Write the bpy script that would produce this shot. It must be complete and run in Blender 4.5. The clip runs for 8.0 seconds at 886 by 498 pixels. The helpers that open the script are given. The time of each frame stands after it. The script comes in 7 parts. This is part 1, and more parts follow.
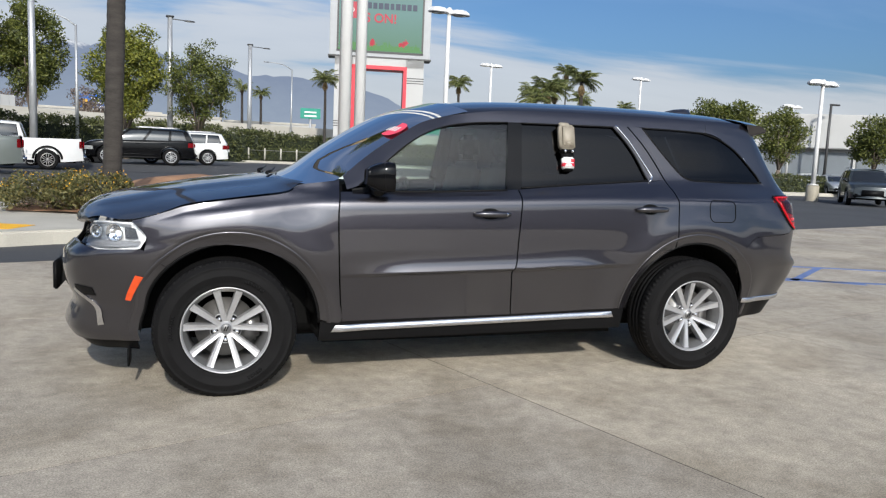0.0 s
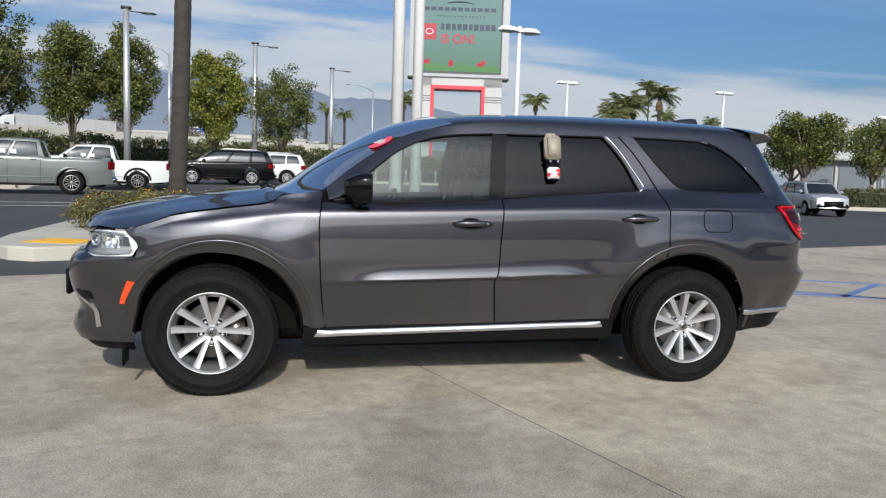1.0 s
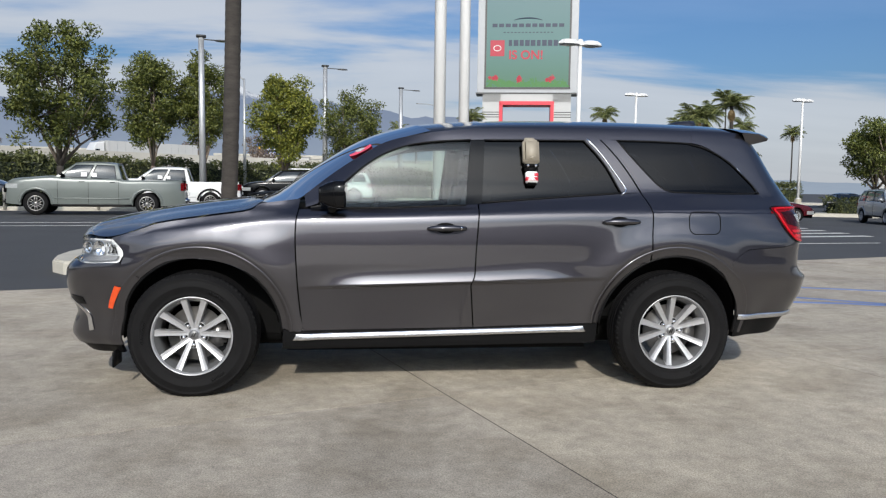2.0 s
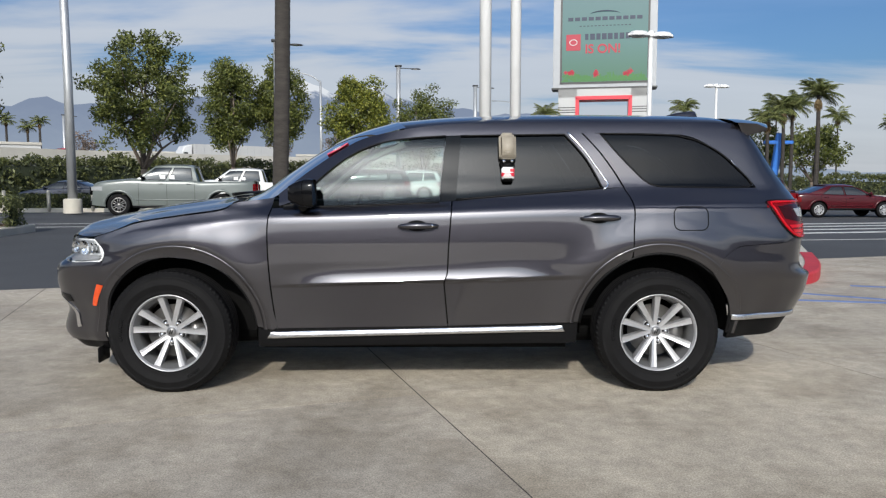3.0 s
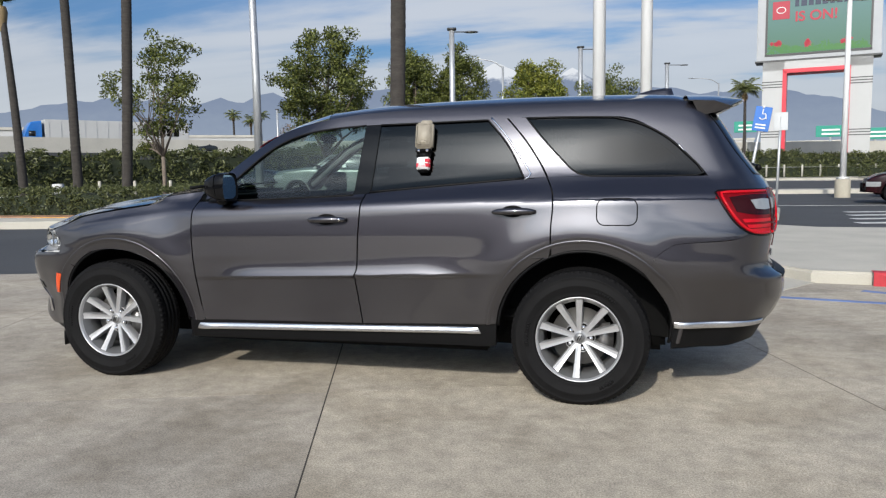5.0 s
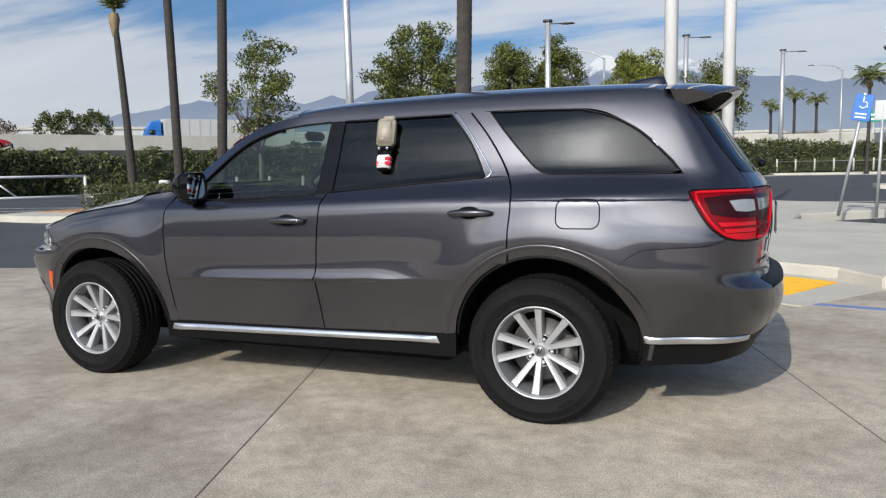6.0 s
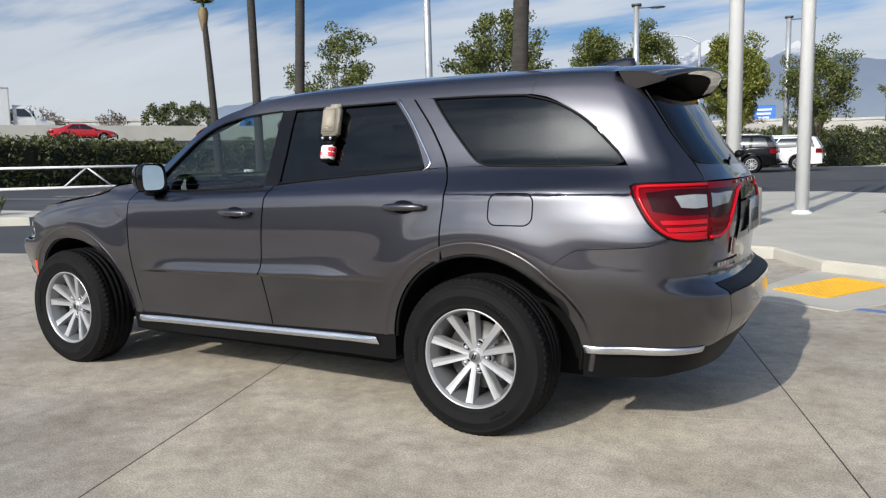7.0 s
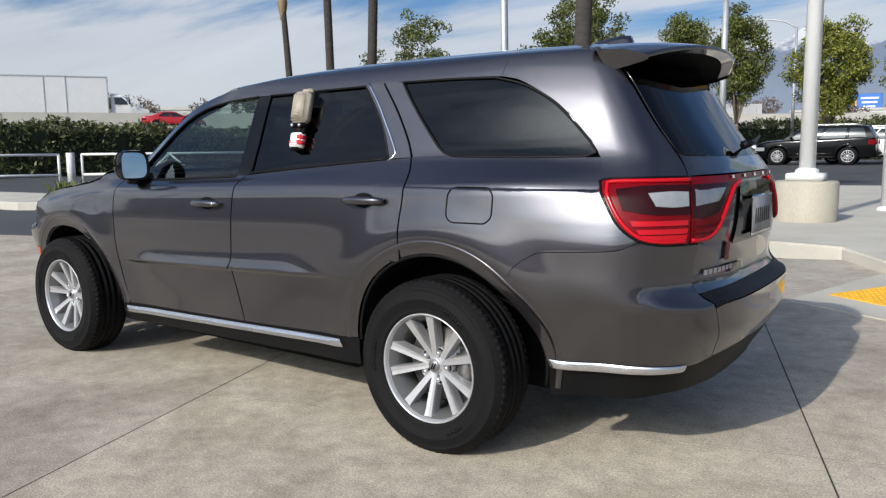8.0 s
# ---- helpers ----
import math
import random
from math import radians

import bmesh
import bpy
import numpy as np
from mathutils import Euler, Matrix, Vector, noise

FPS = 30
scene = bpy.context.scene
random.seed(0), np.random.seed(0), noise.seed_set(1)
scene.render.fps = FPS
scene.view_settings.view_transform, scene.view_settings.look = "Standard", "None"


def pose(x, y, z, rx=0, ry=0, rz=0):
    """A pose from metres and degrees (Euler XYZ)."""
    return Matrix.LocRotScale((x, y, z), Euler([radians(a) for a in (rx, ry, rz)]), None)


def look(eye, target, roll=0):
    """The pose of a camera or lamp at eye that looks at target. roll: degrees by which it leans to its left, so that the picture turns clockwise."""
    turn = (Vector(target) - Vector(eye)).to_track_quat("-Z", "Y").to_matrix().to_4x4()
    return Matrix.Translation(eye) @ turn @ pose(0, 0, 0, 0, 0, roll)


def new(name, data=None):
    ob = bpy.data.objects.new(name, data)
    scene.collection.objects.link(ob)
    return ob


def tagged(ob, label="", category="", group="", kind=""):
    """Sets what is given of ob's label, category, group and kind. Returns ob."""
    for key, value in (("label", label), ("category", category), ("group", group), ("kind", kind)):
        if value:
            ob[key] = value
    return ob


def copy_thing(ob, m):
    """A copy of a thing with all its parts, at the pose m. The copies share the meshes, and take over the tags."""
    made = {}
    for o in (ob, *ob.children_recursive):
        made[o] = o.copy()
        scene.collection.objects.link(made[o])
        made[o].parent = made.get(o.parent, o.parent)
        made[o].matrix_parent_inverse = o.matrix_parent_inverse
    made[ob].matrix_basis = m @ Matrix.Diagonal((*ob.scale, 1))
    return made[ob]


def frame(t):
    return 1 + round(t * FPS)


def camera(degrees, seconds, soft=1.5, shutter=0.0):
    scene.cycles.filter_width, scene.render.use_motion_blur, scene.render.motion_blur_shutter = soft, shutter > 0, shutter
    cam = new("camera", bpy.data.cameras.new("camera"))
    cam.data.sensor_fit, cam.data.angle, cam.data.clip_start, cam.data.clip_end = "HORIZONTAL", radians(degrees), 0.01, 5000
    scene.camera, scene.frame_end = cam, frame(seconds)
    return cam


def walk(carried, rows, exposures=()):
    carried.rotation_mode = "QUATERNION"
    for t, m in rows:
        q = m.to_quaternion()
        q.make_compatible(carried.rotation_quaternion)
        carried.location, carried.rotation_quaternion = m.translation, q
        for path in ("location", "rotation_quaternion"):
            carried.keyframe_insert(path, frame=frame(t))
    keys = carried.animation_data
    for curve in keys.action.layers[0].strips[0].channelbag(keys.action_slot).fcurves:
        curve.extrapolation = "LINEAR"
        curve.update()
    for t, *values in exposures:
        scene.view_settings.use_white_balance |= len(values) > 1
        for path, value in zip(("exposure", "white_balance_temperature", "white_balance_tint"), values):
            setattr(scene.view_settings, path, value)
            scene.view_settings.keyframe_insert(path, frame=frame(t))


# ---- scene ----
cam = camera(61.0, 8.0, soft=1.25)
PATH = [
    (0, (-1.719, -5.133, 1.366), (-1.078, -3.254, 1.125), 2.5),
    (0.5, (-1.442, -5.24, 1.374), (-0.913, -3.324, 1.15), 2.3),
    (1, (-1.151, -5.407, 1.341), (-0.721, -3.464, 1.141), 1.9),
    (1.5, (-0.837, -5.424, 1.274), (-0.507, -3.46, 1.097), 1.4),
    (2, (-0.549, -5.572, 1.285), (-0.315, -3.592, 1.125), 0.8),
    (3.5, (0.52, -5.515, 1.286), (0.42, -3.525, 1.112), -0.2),
    (4, (0.935, -5.364, 1.296), (0.707, -3.386, 1.11), -0.4),
    (4.5, (1.393, -5.263, 1.307), (1.031, -3.306, 1.11), -0.6),
    (6, (2.533, -4.596, 1.324), (1.769, -2.761, 1.11), -1.1),
    (6.5, (2.818, -4.293, 1.324), (1.936, -2.512, 1.1), -1.2),
    (7, (3.145, -4.018, 1.317), (2.16, -2.293, 1.08), -1.1),
    (7.5, (3.326, -3.709, 1.299), (2.248, -2.044, 1.051), -0.9),
    (8, (3.436, -3.442, 1.312), (2.268, -1.839, 1.049), -0.7),
]
EXPOSURES = [(0.0, 0.21, 6540, 9), (2.0, 0.10, 6500, 9), (4.5, 0.12, 6500, 9), (6.5, 0.27, 6540, 9), (8.0, 0.29, 6540, 9)]
walk(cam, [(t, look(eye, target, roll)) for t, eye, target, roll in PATH], EXPOSURES)

# ---- light: winter sun from behind the camera, high thin cloud ----
SUN_AZ, SUN_EL = (-0.09, -1.0), radians(31)
sun_dir = Vector((SUN_AZ[0], SUN_AZ[1], 0)).normalized() * math.cos(SUN_EL) + Vector((0, 0, math.sin(SUN_EL)))
sun = new("sun", bpy.data.lights.new("sun", "SUN"))
sun.data.energy, sun.data.angle, sun.data.color = 3.4, radians(0.55), (1.0, 0.95, 0.87)
sun.matrix_world = look((0, 0, 60), Vector((0, 0, 60)) - sun_dir)
tagged(sun, kind="light")

world = bpy.data.worlds.new("sky")
scene.world = world
world.use_nodes = True
wn, wl = world.node_tree.nodes, world.node_tree.links
wn.clear()


def wnode(kind, **vals):
    n = wn.new(kind)
    for k, v in vals.items():
        n.inputs[k].default_value = v
    return n


sky = wn.new("ShaderNodeTexSky")
sky.sky_type, sky.sun_disc = "NISHITA", False
sky.sun_elevation, sky.sun_rotation = SUN_EL, math.atan2(sun_dir.x, sun_dir.y)
sky.air_density, sky.dust_density, sky.ozone_density = 1.0, 2.6, 2.0
tc = wn.new("ShaderNodeTexCoord")
sep = wn.new("ShaderNodeSeparateXYZ")
wl.new(tc.outputs["Generated"], sep.inputs[0])
# cloud deck: the view direction laid out on a flat layer overhead
zc = wnode("ShaderNodeMath")
zc.operation = "MAXIMUM"
wl.new(sep.outputs["Z"], zc.inputs[0])
zc.inputs[1].default_value = 0.02
za = wn.new("ShaderNodeMath")
za.operation = "ADD"
wl.new(zc.outputs[0], za.inputs[0])
za.inputs[1].default_value = 0.12
dx, dy = wn.new("ShaderNodeMath"), wn.new("ShaderNodeMath")
for d, ax in ((dx, "X"), (dy, "Y")):
    d.operation = "DIVIDE"
    wl.new(sep.outputs[ax], d.inputs[0])
    wl.new(za.outputs[0], d.inputs[1])
comb = wn.new("ShaderNodeCombineXYZ")
wl.new(dx.outputs[0], comb.inputs[0])
wl.new(dy.outputs[0], comb.inputs[1])
mapn = wn.new("ShaderNodeMapping")
mapn.inputs["Scale"].default_value = (0.32, 0.85, 1.0)
mapn.inputs["Rotation"].default_value = (0, 0, radians(14))
mapn.inputs["Location"].default_value = (1.9, 0.55, 0.0)
wl.new(comb.outputs[0], mapn.inputs[0])
cn = wnode("ShaderNodeTexNoise", Scale=1.15, Detail=9.0, Roughness=0.55, Distortion=0.35)
wl.new(mapn.outputs[0], cn.inputs["Vector"])
cr = wn.new("ShaderNodeMapRange")
cr.interpolation_type = "SMOOTHSTEP"
cr.inputs["From Min"].default_value, cr.inputs["From Max"].default_value = 0.50, 0.68
wl.new(cn.outputs["Fac"], cr.inputs["Value"])
# more cloud low down
lo = wn.new("ShaderNodeMapRange")
lo.inputs["From Min"].default_value, lo.inputs["From Max"].default_value = 0.06, 0.24
lo.inputs["To Min"].default_value, lo.inputs["To Max"].default_value = 0.34, -0.06
wl.new(sep.outputs["Z"], lo.inputs["Value"])
ad = wn.new("ShaderNodeMath")
ad.operation = "ADD"
wl.new(cn.outputs["Fac"], ad.inputs[0])
wl.new(lo.outputs[0], ad.inputs[1])
west = wn.new("ShaderNodeMath")
west.operation = "MULTIPLY_ADD"
wl.new(sep.outputs["X"], west.inputs[0])
west.inputs[1].default_value = -0.085
wl.new(ad.outputs[0], west.inputs[2])
south = wn.new("ShaderNodeMath")
south.operation = "MULTIPLY_ADD"
behind = wn.new("ShaderNodeMath")
behind.operation = "MINIMUM"
wl.new(sep.outputs["Y"], behind.inputs[0])
behind.inputs[1].default_value = 0.0
wl.new(behind.outputs[0], south.inputs[0])
south.inputs[1].default_value = -0.035
wl.new(west.outputs[0], south.inputs[2])
wl.new(south.outputs[0], cr.inputs["Value"])
cm = wn.new("ShaderNodeMath")
cm.operation = "MULTIPLY"
wl.new(cr.outputs[0], cm.inputs[0])
cm.inputs[1].default_value = 0.80
mixc = wn.new("ShaderNodeMix")
mixc.data_type = "RGBA"
wl.new(cm.outputs[0], mixc.inputs["Factor"])
skym = wn.new("ShaderNodeMix")
skym.data_type, skym.blend_type = "RGBA", "MULTIPLY"
skym.inputs["Factor"].default_value = 1.0
wl.new(sky.outputs[0], skym.inputs[6])
skym.inputs[7].default_value = (0.71, 1.00, 1.34, 1)
wl.new(skym.outputs[2], mixc.inputs[6])
mixc.inputs[7].default_value = (7.1, 7.45, 8.05, 1)
# haze and thin high cloud scatter the sun forwards: a tight bright aureole and a broad glow (Henyey-Greenstein)
ang = wn.new("ShaderNodeVectorMath")
ang.operation = "DOT_PRODUCT"
wl.new(tc.outputs["Generated"], ang.inputs[0])
ang.inputs[1].default_value = sun_dir
glare = mixc.outputs[2]
thin = wn.new("ShaderNodeMapRange")
thin.inputs["From Min"].default_value, thin.inputs["From Max"].default_value = 0.40, 0.62
thin.inputs["To Min"].default_value, thin.inputs["To Max"].default_value = 0.0, 2.1
wl.new(cn.outputs["Fac"], thin.inputs["Value"])
for g, gain in ((0.88, 0.075), (0.62, 0.22)):
    den = wn.new("ShaderNodeMath")
    den.operation = "MULTIPLY_ADD"
    wl.new(ang.outputs["Value"], den.inputs[0])
    den.inputs[1].default_value, den.inputs[2].default_value = -2 * g, 1 + g * g
    pw = wn.new("ShaderNodeMath")
    pw.operation = "POWER"
    wl.new(den.outputs[0], pw.inputs[0])
    pw.inputs[1].default_value = -1.5
    halo = wn.new("ShaderNodeVectorMath")
    halo.operation = "SCALE"
    halo.inputs[0].default_value = [gain * (1 - g * g) * c for c in (7.2, 7.0, 6.8)]
    uneven = wn.new("ShaderNodeMath")
    uneven.operation = "MULTIPLY"
    wl.new(pw.outputs[0], uneven.inputs[0])
    wl.new(thin.outputs[0], uneven.inputs[1])
    wl.new(uneven.outputs[0], halo.inputs["Scale"])
    veil = wn.new("ShaderNodeVectorMath")
    veil.operation = "ADD"
    wl.new(glare, veil.inputs[0])
    wl.new(halo.outputs[0], veil.inputs[1])
    glare = veil.outputs[0]
bg = wn.new("ShaderNodeBackground")
bg.inputs["Strength"].default_value = 0.075
wl.new(glare, bg.inputs["Color"])
wo = wn.new("ShaderNodeOutputWorld")
wl.new(bg.outputs[0], wo.inputs["Surface"])


# ---- materials ----
def material(name, color, rough=0.5, metal=0.0, coat=0.0, vary=0.0, scale=6.0, bump=0.0, bump_scale=40.0, spots=None, spec=0.5, rough_vary=0.0, rand=0.0, stretch=None):
    """A surface with colour that varies at two scales, fine relief and uneven gloss."""
    m = bpy.data.materials.new(name)
    m.use_nodes = True
    n, l = m.node_tree.nodes, m.node_tree.links
    p = n["Principled BSDF"]
    p.inputs["Base Color"].default_value = (*color, 1)
    p.inputs["Roughness"].default_value, p.inputs["Metallic"].default_value = rough, metal
    p.inputs["Coat Weight"].default_value, p.inputs["Coat Roughness"].default_value = coat, 0.03
    p.inputs["Specular IOR Level"].default_value = spec
    if vary or bump or rand or rough_vary:
        co = n.new("ShaderNodeTexCoord")
        src = co.outputs["Object"]
        if stretch:
            mp = n.new("ShaderNodeMapping")
            mp.inputs["Scale"].default_value = stretch
            l.new(src, mp.inputs[0])
            src = mp.outputs[0]
        big = n.new("ShaderNodeTexNoise")
        big.inputs["Scale"].default_value, big.inputs["Detail"].default_value = scale, 6
        small = n.new("ShaderNodeTexNoise")
        small.inputs["Scale"].default_value, small.inputs["Detail"].default_value = bump_scale, 4
        l.new(src, big.inputs["Vector"])
        l.new(src, small.inputs["Vector"])
        add = n.new("ShaderNodeMath")
        add.operation = "MULTIPLY_ADD"
        l.new(small.outputs["Fac"], add.inputs[0])
        add.inputs[1].default_value = 0.45
        l.new(big.outputs["Fac"], add.inputs[2])
        val = add.outputs[0]
        if rand:
            oi = n.new("ShaderNodeObjectInfo")
            r2 = n.new("ShaderNodeMath")
            r2.operation = "MULTIPLY_ADD"
            l.new(oi.outputs["Random"], r2.inputs[0])
            r2.inputs[1].default_value = rand
            l.new(val, r2.inputs[2])
            val = r2.outputs[0]
        if vary or rand:
            rng = n.new("ShaderNodeMapRange")
            rng.inputs["From Min"].default_value, rng.inputs["From Max"].default_value = 0.4, 1.05 + rand
            rng.inputs["To Min"].default_value, rng.inputs["To Max"].default_value = 1 - vary, 1 + vary
            l.new(val, rng.inputs["Value"])
            mul = n.new("ShaderNodeVectorMath")
            mul.operation = "SCALE"
            mul.inputs[0].default_value = color
            l.new(rng.outputs[0], mul.inputs["Scale"])
            l.new(mul.outputs[0], p.inputs["Base Color"])
        if rough_vary:
            rr = n.new("ShaderNodeMapRange")
            rr.inputs["To Min"].default_value, rr.inputs["To Max"].default_value = rough - rough_vary, rough + rough_vary
            l.new(big.outputs["Fac"], rr.inputs["Value"])
            l.new(rr.outputs[0], p.inputs["Roughness"])
        if bump:
            bp = n.new("ShaderNodeBump")
            bp.inputs["Strength"].default_value, bp.inputs["Distance"].default_value = bump, 0.01
            l.new(small.outputs["Fac"], bp.inputs["Height"])
            l.new(bp.outputs[0], p.inputs["Normal"])
    return m


def pane_glass(name, tint, gloss=0.0, ior=2.2):
    """A thin pane: tinted see-through with real reflections."""
    m = bpy.data.materials.new(name)
    m.use_nodes = True
    n, l = m.node_tree.nodes, m.node_tree.links
    n.clear()
    tr, gl, fr, mx, o = (n.new(k) for k in ("ShaderNodeBsdfTransparent", "ShaderNodeBsdfGlossy", "ShaderNodeFresnel", "ShaderNodeMixShader", "ShaderNodeOutputMaterial"))
    tr.inputs[0].default_value = (*tint, 1)
    gl.inputs["Roughness"].default_value = gloss
    fr.inputs["IOR"].default_value = ior
    l.new(fr.outputs[0], mx.inputs[0])
    l.new(tr.outputs[0], mx.inputs[1])
    l.new(gl.outputs[0], mx.inputs[2])
    l.new(mx.outputs[0], o.inputs[0])
    return m


def glow(name, color, strength):
    m = bpy.data.materials.new(name)
    m.use_nodes = True
    p = m.node_tree.nodes["Principled BSDF"]
    p.inputs["Base Color"].default_value = (*[c * 0.2 for c in color], 1)
    p.inputs["Emission Color"].default_value, p.inputs["Emission Strength"].default_value = (*color, 1), strength
    p.inputs["Roughness"].default_value = 0.5
    return m


def leaf_material(name, dark, light):
    m = bpy.data.materials.new(name)
    m.use_nodes = True
    n, l = m.node_tree.nodes, m.node_tree.links
    p = n["Principled BSDF"]
    g = n.new("ShaderNodeNewGeometry")
    r = n.new("ShaderNodeValToRGB")
    r.color_ramp.elements[0].color, r.color_ramp.elements[1].color = (*dark, 1), (*light, 1)
    l.new(g.outputs["Random Per Island"], r.inputs[0])
    l.new(r.outputs[0], p.inputs["Base Color"])
    p.inputs["Roughness"].default_value = 0.55
    tl = n.new("ShaderNodeBsdfTranslucent")
    l.new(r.outputs[0], tl.inputs[0])
    mx = n.new("ShaderNodeMixShader")
    mx.inputs[0].default_value = 0.3
    l.new(p.outputs[0], mx.inputs[1])
    l.new(tl.outputs[0], mx.inputs[2])
    l.new(mx.outputs[0], n["Material Output"].inputs[0])
    return m


def concrete_material():
    """Trowelled yard concrete: broad grey and tan patches, dark stains, fine grain and pits."""
    m = material("yard_concrete", (0.40, 0.375, 0.33), 0.78, bump=0.10, bump_scale=90)
    n, l = m.node_tree.nodes, m.node_tree.links
    p = n["Principled BSDF"]
    co = n.new("ShaderNodeNewGeometry")
    oi = n.new("ShaderNodeObjectInfo")

    def noise_at(scale, detail, rough=0.55):
        t = n.new("ShaderNodeTexNoise")
        t.inputs["Scale"].default_value, t.inputs["Detail"].default_value, t.inputs["Roughness"].default_value = scale, detail, rough
        l.new(co.outputs["Position"], t.inputs["Vector"])
        return t.outputs["Fac"]

    def ramp(src, a, b, ca, cb):
        r = n.new("ShaderNodeValToRGB")
        r.color_ramp.elements[0].position, r.color_ramp.elements[1].position = a, b
        r.color_ramp.elements[0].color, r.color_ramp.elements[1].color = (*ca, 1), (*cb, 1)
        l.new(src, r.inputs[0])
        return r.outputs[0]

    def mult(a, b, f=1.0):
        x = n.new("ShaderNodeMix")
        x.data_type, x.blend_type = "RGBA", "MULTIPLY"
        x.inputs["Factor"].default_value = f
        l.new(a, x.inputs[6])
        l.new(b, x.inputs[7])
        return x.outputs[2]

    base = ramp(noise_at(0.55, 5), 0.35, 0.68, (0.362, 0.322, 0.272), (0.490, 0.434, 0.360))
    stain = ramp(noise_at(1.3, 7, 0.62), 0.36, 0.54, (0.75, 0.73, 0.70), (1.02, 1.02, 1.02))
    mott = ramp(noise_at(9, 10, 0.78), 0.3, 0.7, (0.66, 0.66, 0.65), (1.22, 1.22, 1.20))
    grain = ramp(noise_at(110, 3, 0.85), 0.34, 0.62, (0.50, 0.50, 0.50), (1.22, 1.22, 1.21))
    slab = ramp(oi.outputs["Random"], 0, 1, (0.93, 0.93, 0.94), (1.04, 1.03, 1.0))
    l.new(mult(mult(mult(mult(base, stain), mott), grain), slab), p.inputs["Base Color"])
    return m


PAINT = material("granite_metallic_paint", (0.0415, 0.0385, 0.0458), 0.40, 0.88, coat=1.0, vary=0.03, scale=3, bump_scale=900)
PAINT.node_tree.nodes["Principled BSDF"].inputs["Coat IOR"].default_value = 1.78
PAINT.node_tree.nodes["Principled BSDF"].inputs["Coat Roughness"].default_value = 0.05
BLACK_TRIM = material("black_plastic", (0.0045, 0.0045, 0.005), 0.50, spec=0.14, vary=0.15, scale=8, bump=0.05, bump_scale=400)
GLOSS_BLACK = material("gloss_black", (0.004, 0.004, 0.0045), 0.08, coat=0.0, spec=0.2, rough_vary=0.015, scale=5)
RUBBER = material("tyre_rubber", (0.0065, 0.0063, 0.0066), 0.70, spec=0.11, vary=0.3, scale=12, bump=0.12, bump_scale=260)
ALLOY = material("silver_alloy", (0.45, 0.45, 0.46), 0.38, 0.62, vary=0.04, scale=10, rough_vary=0.05)
SATIN = material("satin_bright_trim", (0.56, 0.56, 0.57), 0.22, 0.95, vary=0.05, scale=9)
DARK_RED = material("dark_red_lens", (0.11, 0.005, 0.008), 0.2, coat=0.0, spec=0.14, vary=0.15, scale=14)
GREY_LENS = material("grey_ribbed_lens", (0.20, 0.20, 0.21), 0.16, 0.2, coat=0.8, vary=0.2, scale=30)
BARREL = material("grey_barrel", (0.20, 0.20, 0.20), 0.45, 0.7, vary=0.1, scale=10)
STEEL = material("brake_steel", (0.30, 0.29, 0.28), 0.35, 0.9, vary=0.12, scale=25)
MIRROR = material("mirror_glass", (0.50, 0.60, 0.66), 0.03, 1.0)
CHROME = material("chrome", (0.72, 0.72, 0.73), 0.10, 1.0, rough_vary=0.04, scale=9)
SIDE_GLASS = pane_glass("clear_green_glass", (0.64, 0.74, 0.70), ior=1.58)
WINDSCREEN = pane_glass("windscreen_glass", (0.62, 0.71, 0.68), ior=1.18)
DARK_GLASS = pane_glass("privacy_glass", (0.022, 0.025, 0.029), ior=1.46)
BACK_GLASS = pane_glass("rear_privacy_glass", (0.018, 0.022, 0.030), ior=1.5)
LENS = pane_glass("clear_lens", (0.94, 0.95, 0.96), ior=1.5)
RED_LENS = material("red_lens", (0.13, 0.0025, 0.005), 0.2, coat=0.0, spec=0.14, vary=0.15, scale=14)
RED_GLOW = material("bright_red_lens", (0.42, 0.004, 0.010), 0.2, coat=0.1, spec=0.25, vary=0.10, scale=14)
SMOKE_LENS = material("smoked_lens", (0.022, 0.004, 0.005), 0.16, coat=0.0, spec=0.16, vary=0.15, scale=20)
WHITE_LENS = material("clear_ribbed_lens", (0.29, 0.30, 0.30), 0.16, 0.2, coat=0.8, vary=0.12, scale=30)
AMBER = material("amber_lens", (0.58, 0.065, 0.012), 0.2, coat=0.6, vary=0.1, scale=30)
DRUM = material("stained_drum_concrete", (0.335, 0.305, 0.245), 0.88, vary=0.25, scale=1.6, bump=0.2, bump_scale=50, stretch=(1, 1, .35))
CABIN = material("cabin_black", (0.0035, 0.0035, 0.0037), 0.8, spec=0.1, vary=0.2, scale=6)
HEADLINER = material("grey_headliner", (0.16, 0.157, 0.15), 0.9, vary=0.08, scale=10)
SEAT = material("seat_cloth", (0.035, 0.034, 0.034), 0.85, vary=0.2, scale=14)
BOX_TAN = material("tan_plastic", (0.30, 0.265, 0.21), 0.55, vary=0.12, scale=20, bump=0.05, bump_scale=200)
WHITE_PAPER = material("white_paper", (0.75, 0.75, 0.74), 0.7, vary=0.06, scale=30)
RED_PAPER = material("red_label", (0.55, 0.02, 0.04), 0.5, vary=0.08, scale=30)
PINK = material("pink_sticker", (0.80, 0.07, 0.12), 0.5, vary=0.05, scale=30)
CONCRETE = concrete_material()
KERB = material("kerb_concrete", (0.42, 0.395, 0.34), 0.85, vary=0.16, scale=1.2, bump=0.15, bump_scale=60)
ASPHALT = material("asphalt", (0.047, 0.048, 0.051), 0.85, vary=0.28, scale=0.35, bump=0.3, bump_scale=70)
JOINT = material("joint_dirt", (0.040, 0.035, 0.029), 0.95, vary=0.3, scale=5)
